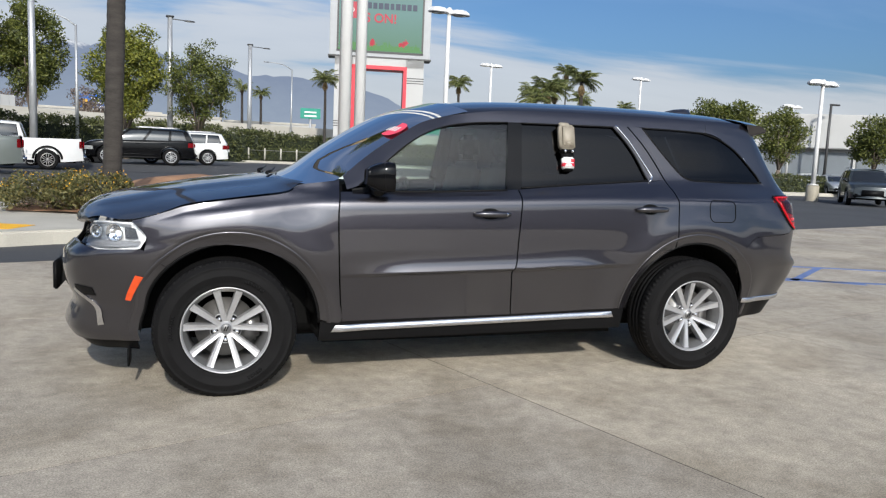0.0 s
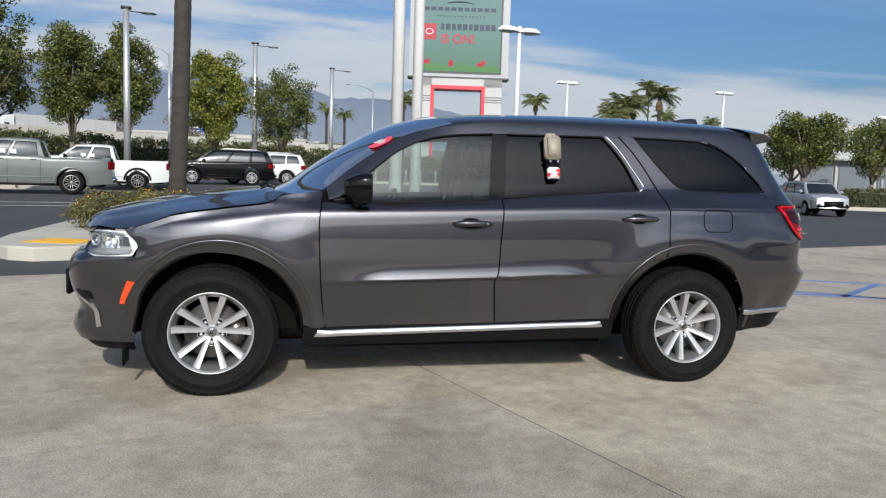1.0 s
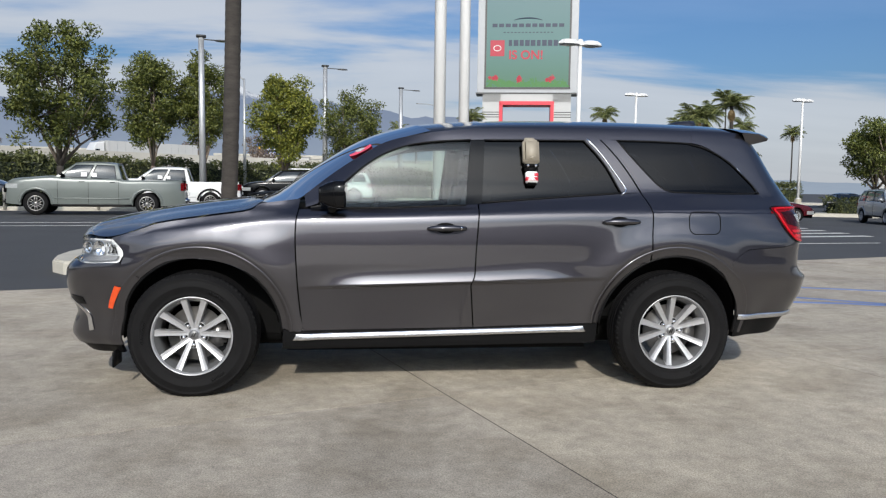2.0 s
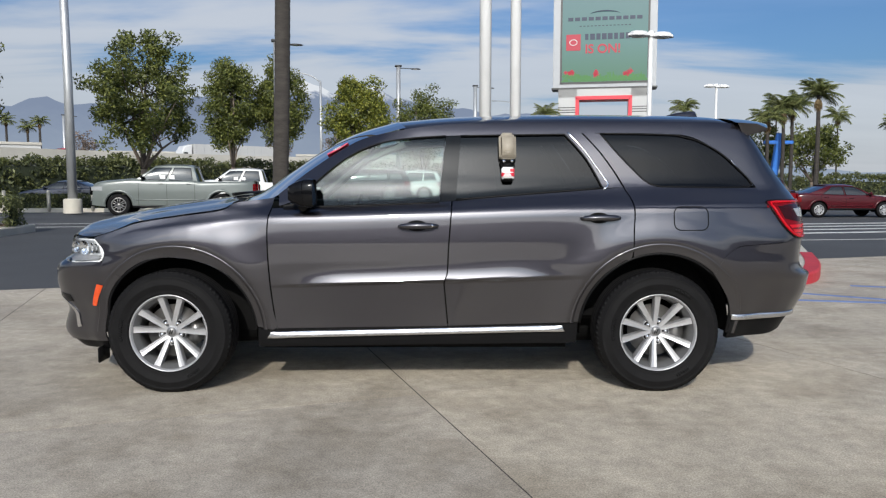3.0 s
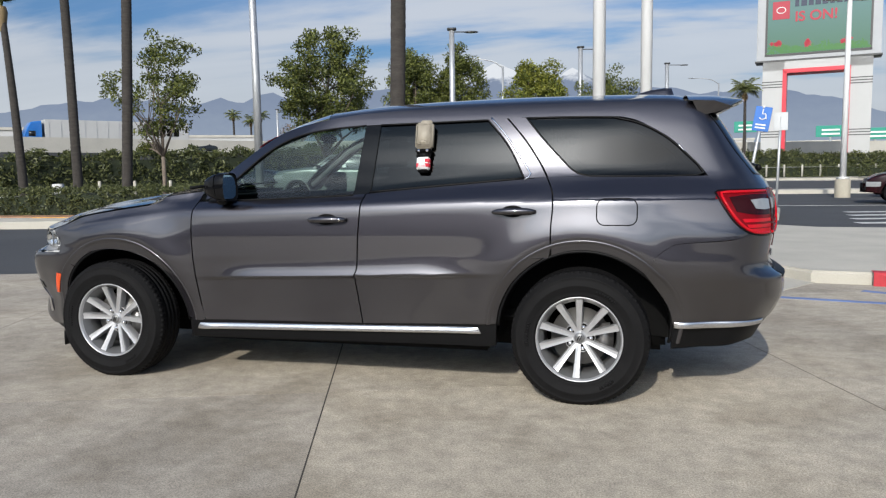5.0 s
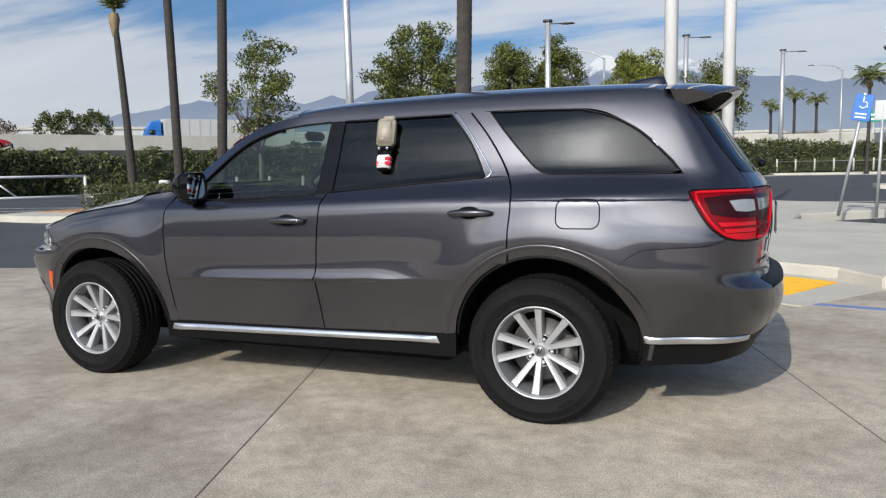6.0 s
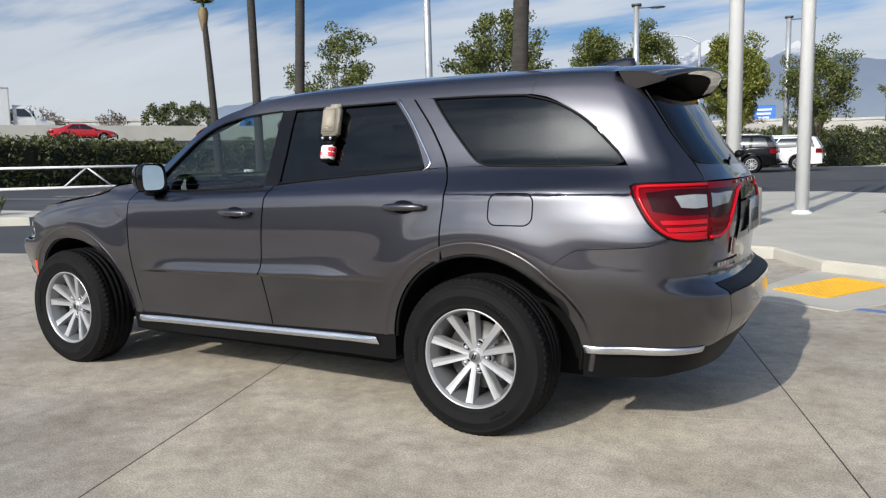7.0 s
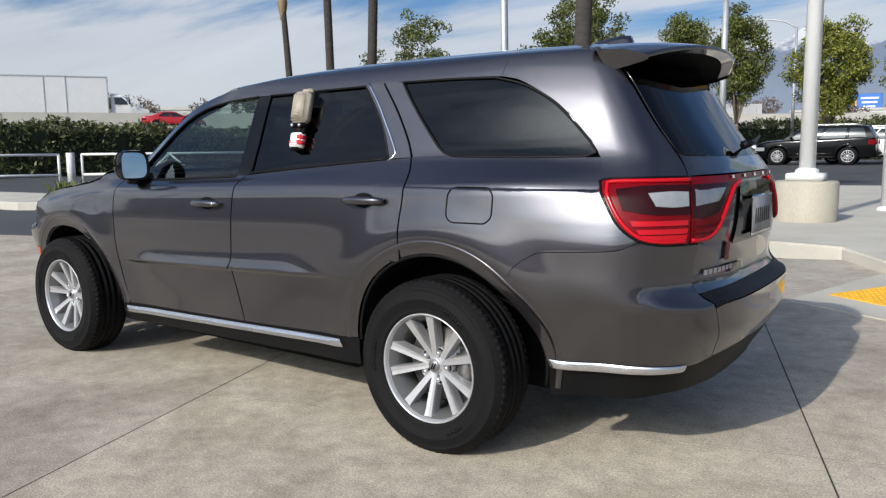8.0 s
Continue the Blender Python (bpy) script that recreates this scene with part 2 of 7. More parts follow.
WHITE_LINE = material("worn_white_paint", (0.50, 0.50, 0.48), 0.8, vary=0.25, scale=2.5)
BLUE_LINE = material("worn_blue_paint", (0.11, 0.17, 0.36), 0.75, vary=0.30, scale=2.5)
YELLOW = material("yellow_tactile", (0.80, 0.42, 0.02), 0.7, vary=0.10, scale=5)
RED_KERB = material("red_kerb_paint", (0.40, 0.025, 0.035), 0.7, vary=0.2, scale=3)
MULCH = material("brown_mulch", (0.30, 0.165, 0.09), 0.95, vary=0.35, scale=3, bump=0.5, bump_scale=30)
BARK = material("palm_bark", (0.036, 0.031, 0.027), 0.95, vary=0.5, scale=4, bump=0.6, bump_scale=22, stretch=(1, 1, 3.5))
TREE_BARK = material("tree_bark", (0.15, 0.12, 0.095), 0.95, vary=0.3, scale=5, bump=0.4, bump_scale=30)
LEAF = leaf_material("tree_leaves", (0.030, 0.047, 0.010), (0.18, 0.195, 0.042))
LEAF_YELLOW = leaf_material("yellowing_leaves", (0.06, 0.085, 0.014), (0.27, 0.27, 0.042))
HEDGE_LEAF = leaf_material("hedge_leaves", (0.022, 0.034, 0.010), (0.15, 0.16, 0.055))
SHRUB_LEAF = leaf_material("flowering_shrub", (0.05, 0.062, 0.018), (0.20, 0.17, 0.06))
PALM_LEAF = leaf_material("palm_fronds", (0.07, 0.10, 0.028), (0.27, 0.28, 0.10))
DRY_LEAF = leaf_material("dry_fronds", (0.16, 0.11, 0.05), (0.34, 0.25, 0.13))
TWIG_LEAF = leaf_material("bare_twigs", (0.10, 0.075, 0.06), (0.24, 0.18, 0.14))
GALV = material("galvanised_pole", (0.42, 0.43, 0.44), 0.45, 0.55, vary=0.10, scale=2)
WHITE_PAINT = material("white_pole_paint", (0.60, 0.60, 0.595), 0.45, vary=0.05, scale=2)
DARK_POLE = material("dark_pole", (0.05, 0.05, 0.05), 0.5, vary=0.1, scale=3)
WALL_BEIGE = material("freeway_wall", (0.42, 0.40, 0.355), 0.9, vary=0.14, scale=0.5, bump=0.1, bump_scale=12)
WHITE_WALL = material("white_stucco", (0.43, 0.43, 0.425), 0.8, vary=0.06, scale=0.4)
PALE_TRIM = material("grey_window_wall", (0.16, 0.18, 0.20), 0.35, vary=0.1, scale=1)
SIGN_GREY = material("sign_cabinet", (0.31, 0.32, 0.335), 0.45, 0.1, vary=0.06, scale=1)
SIGN_RED = material("sign_red", (0.60, 0.03, 0.05), 0.4, vary=0.06, scale=1)
HWY_BLUE = material("highway_blue", (0.02, 0.13, 0.45), 0.5, vary=0.06, scale=2)
HWY_GREEN = material("highway_green", (0.01, 0.24, 0.17), 0.5, vary=0.06, scale=2)


# ---- mesh helpers ----
def part(name, bm, mat, parent=None, label="", smooth=True):
    me = bpy.data.meshes.new(name)
    if isinstance(bm, tuple):
        me.from_pydata(bm[0], [], bm[1])
    else:
        bm.to_mesh(me)
        bm.free()
    me.validate()
    me.materials.append(mat)
    if smooth:
        me.polygons.foreach_set("use_smooth", [True] * len(me.polygons))
    me.update()
    ob = new(name, me)
    if parent:
        ob.parent = parent
    if label:
        tagged(ob, label)
    return ob


def root(name, x=0, y=0, z=0, turn=0.0, label="", category="", group="", kind=""):
    ob = new(name)
    ob.empty_display_size = 0.2
    ob.matrix_world = pose(x, y, z, 0, 0, turn)
    return tagged(ob, label, category, group, kind)


def box_bm(sx, sy, sz, x=0, y=0, z=0, bevel=0.0, m=None):
    """A box with its base centre at (x, y, z)."""
    bm = bmesh.new()
    bmesh.ops.create_cube(bm, size=1, matrix=Matrix.Translation((x, y, z + sz / 2)) @ Matrix.Diagonal((sx, sy, sz, 1)))
    if bevel:
        bmesh.ops.bevel(bm, geom=bm.edges, offset=bevel, segments=2, affect="EDGES", clamp_overlap=True)
    if m is not None:
        bm.transform(m)
    return bm


def tube(points, radii, sides=8, cap=True):
    """A round bar along points; radii one number or one a point."""
    pts = [Vector(p) for p in points]
    if isinstance(radii, (int, float)):
        pts = [p for i, p in enumerate(pts) if i == 0 or (p - pts[i - 1]).length > 1e-5]
    rs = [radii] * len(pts) if isinstance(radii, (int, float)) else radii
    vs, fs = [], []
    for i, p in enumerate(pts):
        d = (pts[min(i + 1, len(pts) - 1)] - pts[max(i - 1, 0)]).normalized()
        a = d.orthogonal() if i == 0 else (a - d * a.dot(d))
        a = a.normalized()
        b = d.cross(a)
        for k in range(sides):
            w = 2 * math.pi * k / sides
            vs.append(p + (a * math.cos(w) + b * math.sin(w)) * rs[i])
    for i in range(len(pts) - 1):
        for k in range(sides):
            k2 = (k + 1) % sides
            fs.append((i * sides + k, i * sides + k2, (i + 1) * sides + k2, (i + 1) * sides + k))
    if cap:
        fs.append(tuple(range(sides))[::-1])
        fs.append(tuple((len(pts) - 1) * sides + k for k in range(sides)))
    return vs, fs


def lathe(profile, sides=48, axis="y"):
    """Turns a profile of (radius, offset along the axis)."""
    vs, fs = [], []
    for r, h in profile:
        for k in range(sides):
            w = 2 * math.pi * k / sides
            if axis == "y":
                vs.append((r * math.cos(w), h, r * math.sin(w)))
            else:
                vs.append((r * math.cos(w), r * math.sin(w), h))
    for i in range(len(profile) - 1):
        for k in range(sides):
            k2 = (k + 1) % sides
            fs.append((i * sides + k, i * sides + k2, (i + 1) * sides + k2, (i + 1) * sides + k))
    return vs, fs


def moved(mesh, m):
    return [m @ Vector(v) for v in mesh[0]], mesh[1]


def joined(*meshes):
    vs, fs = [], []
    for v, f in meshes:
        o = len(vs)
        vs += [Vector(p) for p in v]
        fs += [tuple(i + o for i in q) for q in f]
    return vs, fs


def box_mesh(sx, sy, sz, x=0, y=0, z=0, bevel=0.0):
    bm = box_bm(sx, sy, sz, x, y, z, bevel)
    bm.verts.index_update()
    out = [v.co.copy() for v in bm.verts], [tuple(v.index for v in f.verts) for f in bm.faces]
    bm.free()
    return out


def sheet(rows, flip=False, closed=False):
    """Faces over a grid of points."""
    n = len(rows[0])
    vs = [p for r in rows for p in r]
    fs = []
    for i in range(len(rows) - 1):
        for k in range(n - 1 + closed):
            k2 = (k + 1) % n
            q = (i * n + k, i * n + k2, (i + 1) * n + k2, (i + 1) * n + k)
            fs.append(q[::-1] if flip else q)
    return vs, fs


def smooth_at(t, pts):
    """Monotone smooth curve through (t, value) points."""
    if t <= pts[0][0]:
        return pts[0][1]
    if t >= pts[-1][0]:
        return pts[-1][1]
    i = next(k for k in range(len(pts) - 1) if t <= pts[k + 1][0])
    h = [pts[k + 1][0] - pts[k][0] for k in range(len(pts) - 1)]
    d = [(pts[k + 1][1] - pts[k][1]) / h[k] for k in range(len(pts) - 1)]

    def slope(k):
        if k == 0:
            return d[0]
        if k == len(pts) - 1:
            return d[-1]
        if d[k - 1] * d[k] <= 0:
            return 0.0
        a, b = 2 * h[k] + h[k - 1], h[k] + 2 * h[k - 1]
        return (a + b) / (a / d[k - 1] + b / d[k])

    s = (t - pts[i][0]) / h[i]
    return (1 + 2 * s) * (1 - s) ** 2 * pts[i][1] + s * (1 - s) ** 2 * h[i] * slope(i) + s * s * (3 - 2 * s) * pts[i + 1][1] + s * s * (s - 1) * h[i] * slope(i + 1)


def spline(pts, n, sharp=False):
    """n + 1 points at even steps along a smooth (or sharp) line through pts."""
    P = [np.array(p, float) for p in pts]
    if len(P) == 2 or sharp:
        dense = P
    else:
        Q = [2 * P[0] - P[1]] + P + [2 * P[-1] - P[-2]]
        dense = []
        for i in range(1, len(Q) - 2):
            for k in range(12):
                s = k / 12
                p0, p1, p2, p3 = Q[i - 1:i + 3]
                dense.append(0.5 * (2 * p1 + (p2 - p0) * s + (2 * p0 - 5 * p1 + 4 * p2 - p3) * s * s + (3 * p1 - p0 - 3 * p2 + p3) * s ** 3))
        dense.append(P[-1])
    L = np.concatenate([[0], np.cumsum([np.linalg.norm(b - a) for a, b in zip(dense, dense[1:])])])
    D = np.array(dense)
    s = np.linspace(0, L[-1], n + 1)
    return np.stack([np.interp(s, L, D[:, j]) for j in range(D.shape[1])], 1)


# ---- the SUV's outer skin: (u, z) on its left flank, u runs round the corners to the middle of nose and tail ----
SECTION = [(0.15, .755), (0.24, .812), (0.30, .833), (0.45, .855), (0.62, .885), (0.72, .904), (0.82, .915), (0.92, .915), (1.02, .898), (1.10, .870), (1.15, .849), (1.20, .816), (1.24, .797), (1.62, .670), (1.67, .645), (1.74, .59)]
REAR_X = [(.2, 2.50), (.35, 2.56), (.5, 2.65), (.62, 2.69), (.712, 2.688), (.748, 2.632), (.80, 2.603), (1.0, 2.622), (1.2, 2.600), (1.28, 2.55), (1.4, 2.46), (1.6, 2.33), (1.70, 2.25)]
FRONT_X = [(.2, -2.31), (.27, -2.39), (.34, -2.43), (.42, -2.405), (.48, -2.38), (.58, -2.42), (.67, -2.435), (.75, -2.425), (.80, -2.385), (.84, -2.345), (.95, -2.325), (1.05, -2.2), (1.7, -2.2)]
PLAN_R = [(1.5, 1.0), (1.65, .995), (1.85, .981), (2.05, .960), (2.27, .930), (2.36, .907), (2.435, .862), (2.505, .77), (2.556, .645), (2.598, .43), (2.612, .2), (2.615, 0)]
PLAN_F = [(1.5, 1.0), (1.75, .99), (1.95, .97), (2.13, .935), (2.26, .87), (2.345, .75), (2.40, .53), (2.43, .27), (2.44, 0)]


def plan_curve(P):
    D = spline(P, 90)
    L = np.concatenate([[0], np.cumsum(np.hypot(np.diff(D[:, 0]), 0.9 * np.diff(D[:, 1])))])
    return D, L


(DR, LR), (DF, LF) = plan_curve(PLAN_R), plan_curve(PLAN_F)
UR, UF = 1.5 + LR[-1], -1.5 - LF[-1]
ARCH_F, ARCH_R, ARCH_RAD = (-1.487, 0.362), (1.535, 0.375), 0.498


def ease(t, a, b):
    t = max(0, min(1, (t - a) / (b - a)))
    return t * t * (3 - 2 * t)


def crease(u, z):
    """The stamped ledge along both doors."""
    f = max(0, min(1, (u + .95) / .5)) * max(0, min(1, (1.15 - u) / .6))
    f = f * f * (3 - 2 * f)
    z -= .03 * (u + .79)
    g = 0 if z < .655 or z > .79 else (z - .655) / .016 if z < .671 else ((.79 - z) / .119) ** 2
    return .034 * f * g


def bulge(u, z):
    """Wheel flares, rear haunch and the broad tail."""
    b = .010 * ease(u, .6, 1.7) * (1 - ease(u, 2.1, 2.6)) * math.exp(-((z - .86) / .22) ** 2)
    for xc, zc0 in (ARCH_F, ARCH_R):
        r = math.hypot(u - xc, z - zc0)
        g = math.exp(-((r - .57) / .12) ** 2) if r > .57 else 1 - 1.1 * (.57 - r) / .072
        b += .018 * g * min(1, max(0, (z - .18) / .1))
    if u < -1.9 and z < .80:
        b -= .14 * (.80 - z) * ease(-u, 1.9, 2.15)
    if u < -2.0 and z > .80:
        b -= .10 * min(1, (-u - 2.0) / .35) * min(1, (z - .80) / .04)
    if u > 1.95 and z < .74:
        b -= .20 * (.74 - z) * ease(u, 1.93, 2.25)
    if u > 1.3:
        b += .034 * ease(u, 1.3, 2.3) * ease(z, .48, .84) * (1 - ease(z, 1.165, 1.285))
    if u > 1.9:
        b += .012 * ease(u, 1.9, 2.3) * math.exp(-((z - .75) / .07) ** 2)
    return b


def flank_at(u, z):
    """Half width with the shoulder line that runs below the windows from the front door to the tail lamp."""
    k = ease(u, -2.0, -1.55) * (1 - ease(u, 1.7, 2.45))
    w = smooth_at(z, SECTION)
    if k == 0 or z < .86 or z > 1.34:
        return w
    zc = float(np.interp(u, (-2.06, -1.73, -1.45, -1.2, -1.0, -.4, .2, .9, 1.7, 2.2), (.925, 1.005, 1.045, 1.075, 1.092, 1.107, 1.126, 1.150, 1.166, 1.180)))
    zb = float(np.interp(u, (-2.06, -1.73, -1.45, -1.2, -1.0, -.8, -.366, .236, .6, 1.194, 1.325, 1.568), (.971, 1.06, 1.105, 1.138, 1.146, 1.149, 1.158, 1.188, 1.222, 1.266, 1.278, 1.281)))
    f = ease(u, -1.25, -.85)
    wb = (.797 - .334 * (zb - 1.24)) * f + smooth_at(zb, SECTION) * (1 - f)
    wc = .893 * f + min(.905, wb + .040) * (1 - f)
    z0 = min(.92, zc - .10)
    ws = smooth_at(z, [(z0 - .10, smooth_at(z0 - .10, SECTION)), (z0, max(wc + .018, smooth_at(z0, SECTION))), (zc - .05, wc + .013), (zc - .014, wc + .006), (zc, wc), (zc + .012, wc - .010), (zb, wb + .003), (zb + .012, wb - .004), (1.36, .757), (1.5, .710)])
    return w + (ws - w) * k * ease(z, z0 - .08, z0) * (1 - ease(z, 1.30, 1.34))


PILLAR_U, PILLAR_Z = (-.90, -.775, -.70, -.576, -.471, -.346, -.203, -.023), (1.15, 1.19, 1.25, 1.358, 1.443, 1.518, 1.568, 1.596)


def skin(u, z, off=0.0):
    if off:
        e = 0.004
        p = skin(u, z)
        du, dz = skin(u + e, z) - skin(u - e, z), skin(u, z + e) - skin(u, z - e)
        n = Vector(du).cross(Vector(dz)).normalized()
        return p + n * off
    w = flank_at(u, z) + crease(u, z) + bulge(u, z)
    if -1.0 < u < .05 and z > 1.15:
        over = z - float(np.interp(u, PILLAR_U, PILLAR_Z))
        w -= .50 * max(0, over) * ease(u, -1.0, -.88) * (1 - ease(u, -.30, .05))
    if u > 1.5:
        x, k = np.interp(u - 1.5, LR, DR[:, 0]), np.interp(u - 1.5, LR, DR[:, 1])
        if x > 1.8:
            x = 1.8 + (x - 1.8) * (smooth_at(z, REAR_X) - 1.8) / .815
    elif u < -1.5:
        x, k = -np.interp(-u - 1.5, LF, DF[:, 0]), np.interp(-u - 1.5, LF, DF[:, 1])
        if x < -1.75:
            x = -1.75 + (x + 1.75) * (smooth_at(z, FRONT_X) + 1.75) / -.69
    else:
        x, k = u, 1.0
    w *= 1 - .012 * (x / 1.6) ** 2 if z < 1.15 else 1 - .02 * ((x - .2) / 1.4) ** 2
    return Vector((float(x), float(-w * k), z))


def patch(bottom, top, left, right, nu, nv, off=0.0, hem=0.02, sharp=False):
    """A panel of the skin between four edge lines in (u, z), with its edges folded inwards."""
    B, T = spline(bottom, nu, sharp), spline(top, nu, sharp)
    L, R = spline(left, nv, sharp), spline(right, nv, sharp)
    rows = []
    for j in range(nv + 1):
        v = j / nv
        row = []
        for i in range(nu + 1):
            u = i / nu
            p = (1 - v) * B[i] + v * T[i] + (1 - u) * L[j] + u * R[j] - ((1 - u) * (1 - v) * B[0] + u * (1 - v) * B[-1] + (1 - u) * v * T[0] + u * v * T[-1])
            row.append(skin(p[0], p[1], off))
        rows.append(row)
    vs, fs = sheet(rows)
    if hem:
        n = nu + 1
        ring = [i for i in range(n)] + [j * n + nu for j in range(1, nv + 1)] + [nv * n + i for i in range(nu - 1, -1, -1)] + [j * n for j in range(nv - 1, 0, -1)]
        mid = sum(vs, Vector()) / len(vs)
        base = len(vs)
        vs += [vs[r].copy() for r in ring]
        base2 = len(vs)
        for r in ring:
            p = vs[r]
            inward = Vector((0, 1, 0)) if abs(p.x) < 2.2 else Vector((-0.8 * (1 if p.x > 0 else -1), 0.6, 0))
            vs.append(p + inward * hem + (mid - p).normalized() * 0.002)
        for a in range(len(ring)):
            b = (a + 1) % len(ring)
            fs.append((base + b, base + a, base2 + a, base2 + b))
    return vs, fs


def arc(centre, rad, a0, a1, n=10):
    return [(centre[0] + rad * math.cos(radians(a0 + (a1 - a0) * i / n)), centre[1] + rad * math.sin(radians(a0 + (a1 - a0) * i / n))) for i in range(n + 1)]


def mirror(mesh):
    return [Vector((p[0], -p[1], p[2])) for p in mesh[0]], [tuple(reversed(f)) for f in mesh[1]]


suv = root("suv", label="dark grey metallic family SUV with silver ten-spoke wheels parked on concrete", category="suv")
GAP = 0.0042


def shifted(line, du):
    return [(a + du, b) for a, b in line]


# edge lines shared by neighbouring panels
door_front = [(-.868, .388), (-.882, .51), (-.896, .67), (-.906, .85), (-.910, .99), (-.905, 1.08), (-.893, 1.145)]
door_mid = [(.210, .402), (.192, .603), (.186, .689), (.205, .748), (.212, .887), (.222, 1.025), (.236, 1.188)]
arch_front_door = arc(ARCH_F, ARCH_RAD, 4, 134, 24)[::-1]
gap_rear_low = arc(ARCH_R, ARCH_RAD, 174, 111, 12) + [(1.362, 1.0), (1.370, 1.109), (1.362, 1.195), (1.325, 1.278)]
gap_rear_up = [(1.325, 1.278), (1.274, 1.37), (1.19, 1.494), (1.098, 1.602), (1.07, 1.632)]
fwin_top = [(-.775, 1.185), (-.70, 1.245), (-.576, 1.353), (-.471, 1.438), (-.346, 1.513), (-.203, 1.563), (-.023, 1.591), (.201, 1.606)]
rwin_right = [(1.194, 1.272), (1.118, 1.423), (1.05, 1.52), (.964, 1.618)]
q_left = [(1.568, 1.281), (1.482, 1.306), (1.381, 1.404), (1.279, 1.518), (1.195, 1.622)]
q_right = [(2.176, 1.279), (2.226, 1.300), (2.162, 1.395), (2.055, 1.491), (1.895, 1.563), (1.69, 1.614)]
seam = arc(ARCH_R, ARCH_RAD, 48, 46, 2) + [(1.93, .835), (2.005, .893), (2.06, .911), (2.33, .93), (2.413, .962)]
tail_front = [(2.413, .966), (2.347, 1.008), (2.30, 1.07), (2.25, 1.165), (2.255, 1.19)]
rail = [(-.86, 1.235), (-.69, 1.37), (-.49, 1.503), (-.314, 1.594), (-.026, 1.654), (.336, 1.689), (1.003, 1.703), (1.74, 1.703)]


def both(name, mesh, mat, label="", smooth=True):
    for m in (mesh, mirror(mesh)):
        part(name, m, mat, suv, label, smooth)


def both_under(name, mesh, mat, parents, smooth=True):
    for m, pa in zip((mesh, mirror(mesh)), parents):
        part(name, m, mat, pa, "", smooth)


fender_left = [(arch_front_door[0]), (-1.955, .79), (-1.968, .886), (-2.062, .962)]
both("front_fender", patch(arch_front_door, [(-2.062, .962), (-1.73, 1.05), (-1.45, 1.095), (-1.2, 1.132), (-1.13, 1.176), (-1.0, 1.196), (-.884 - GAP, 1.210)], fender_left, [(-.992, .398)] + shifted(door_front, -GAP) + [(-.884 - GAP, 1.210)], 60, 44), PAINT)
both("front_door", patch([(-.868 + GAP, .388), (.210 - GAP, .402)], [(-.893 + GAP, 1.145), (-.70, 1.150), (-.366, 1.157), (.236 - GAP, 1.188)], shifted(door_front, GAP), shifted(door_mid, -GAP), 26, 110), PAINT)
both("rear_door", patch([(.210 + GAP, .402), (1.037, .425)], [(.236 + GAP, 1.188), (.60, 1.222), (1.194, 1.266), (1.325 - GAP, 1.278)], shifted(door_mid, GAP), shifted(gap_rear_low, -GAP), 56, 72), PAINT)
quarter_bottom = arc(ARCH_R, ARCH_RAD, 110, 48, 12)[:-1] + seam
both("rear_quarter", patch(quarter_bottom, [(1.325 + GAP, 1.278), (1.568, 1.278), (1.9, 1.273), (2.255, 1.274)], [arc(ARCH_R, ARCH_RAD, 110, 110, 1)[0], (1.362 + GAP, 1.0), (1.370 + GAP, 1.109), (1.362 + GAP, 1.195), (1.325 + GAP, 1.278)], tail_front + [(2.255, 1.274)], 64, 120), PAINT)
both("rear_pillar", patch([(2.245, 1.198), (2.42, 1.201), (2.588, 1.201)], [(1.722, 1.6185), (1.727, 1.64), (1.732, 1.662), (1.737, 1.685), (1.741, 1.703), (1.80, 1.703), (2.1, 1.703), (2.44, 1.695)], [(2.245, 1.198), (2.233, 1.296), (2.170, 1.399), (2.061, 1.497), (1.90, 1.570), (1.80, 1.601), (1.722, 1.6185)], [(2.588, 1.201), (2.566, 1.30), (2.50, 1.55), (2.44, 1.695)], 48, 28), PAINT)
both("roof_rail", patch([(-.85, 1.16)] + fwin_top + [(.6, 1.617), (.964, 1.620), (1.195, 1.626), (1.72, 1.618)], rail, [(-.85, 1.16), (-.862, 1.235)], [(1.72, 1.618), (1.74, 1.703)], 70, 6), PAINT)
both("rail_joint", patch([(1.69, 1.622), (1.80, 1.606)], [(1.69, 1.70), (1.80, 1.70)], [(1.69, 1.622), (1.69, 1.70)], [(1.80, 1.606), (1.80, 1.70)], 6, 6, -.0025, 0), PAINT)
both("rear_door_frame", patch([(1.194, 1.268), (1.325 - GAP, 1.279)], [(.964, 1.622), (1.07, 1.632)], rwin_right, shifted(gap_rear_up, -GAP), 6, 24), PAINT)
both("quarter_frame", patch([(1.325 + GAP, 1.274), (1.568, 1.277)], [(1.07 + 2 * GAP, 1.632), (1.195, 1.626)], shifted(gap_rear_up, 2 * GAP), q_left, 8, 24), PAINT)
both("centre_pillar", patch([(.155, 1.178), (.262, 1.196)], [(.200, 1.609), (.296, 1.609)], [(.155, 1.178), (.200, 1.609)], [(.262, 1.196), (.296, 1.609)], 4, 12, -.004, .01), GLOSS_BLACK, "gloss black centre pillar")
fw = patch([(-.80, 1.149), (-.366, 1.158), (.157, 1.179)], fwin_top, [(-.80, 1.149), (-.775, 1.185)], [(.157, 1.179), (.201, 1.606)], 24, 18, -.012, 0)
rw = patch([(.26, 1.197), (.60, 1.224), (1.194, 1.272)], [(.294, 1.607), (.6, 1.617), (.964, 1.618)], [(.26, 1.197), (.294, 1.607)], rwin_right, 22, 14, -.012, 0)
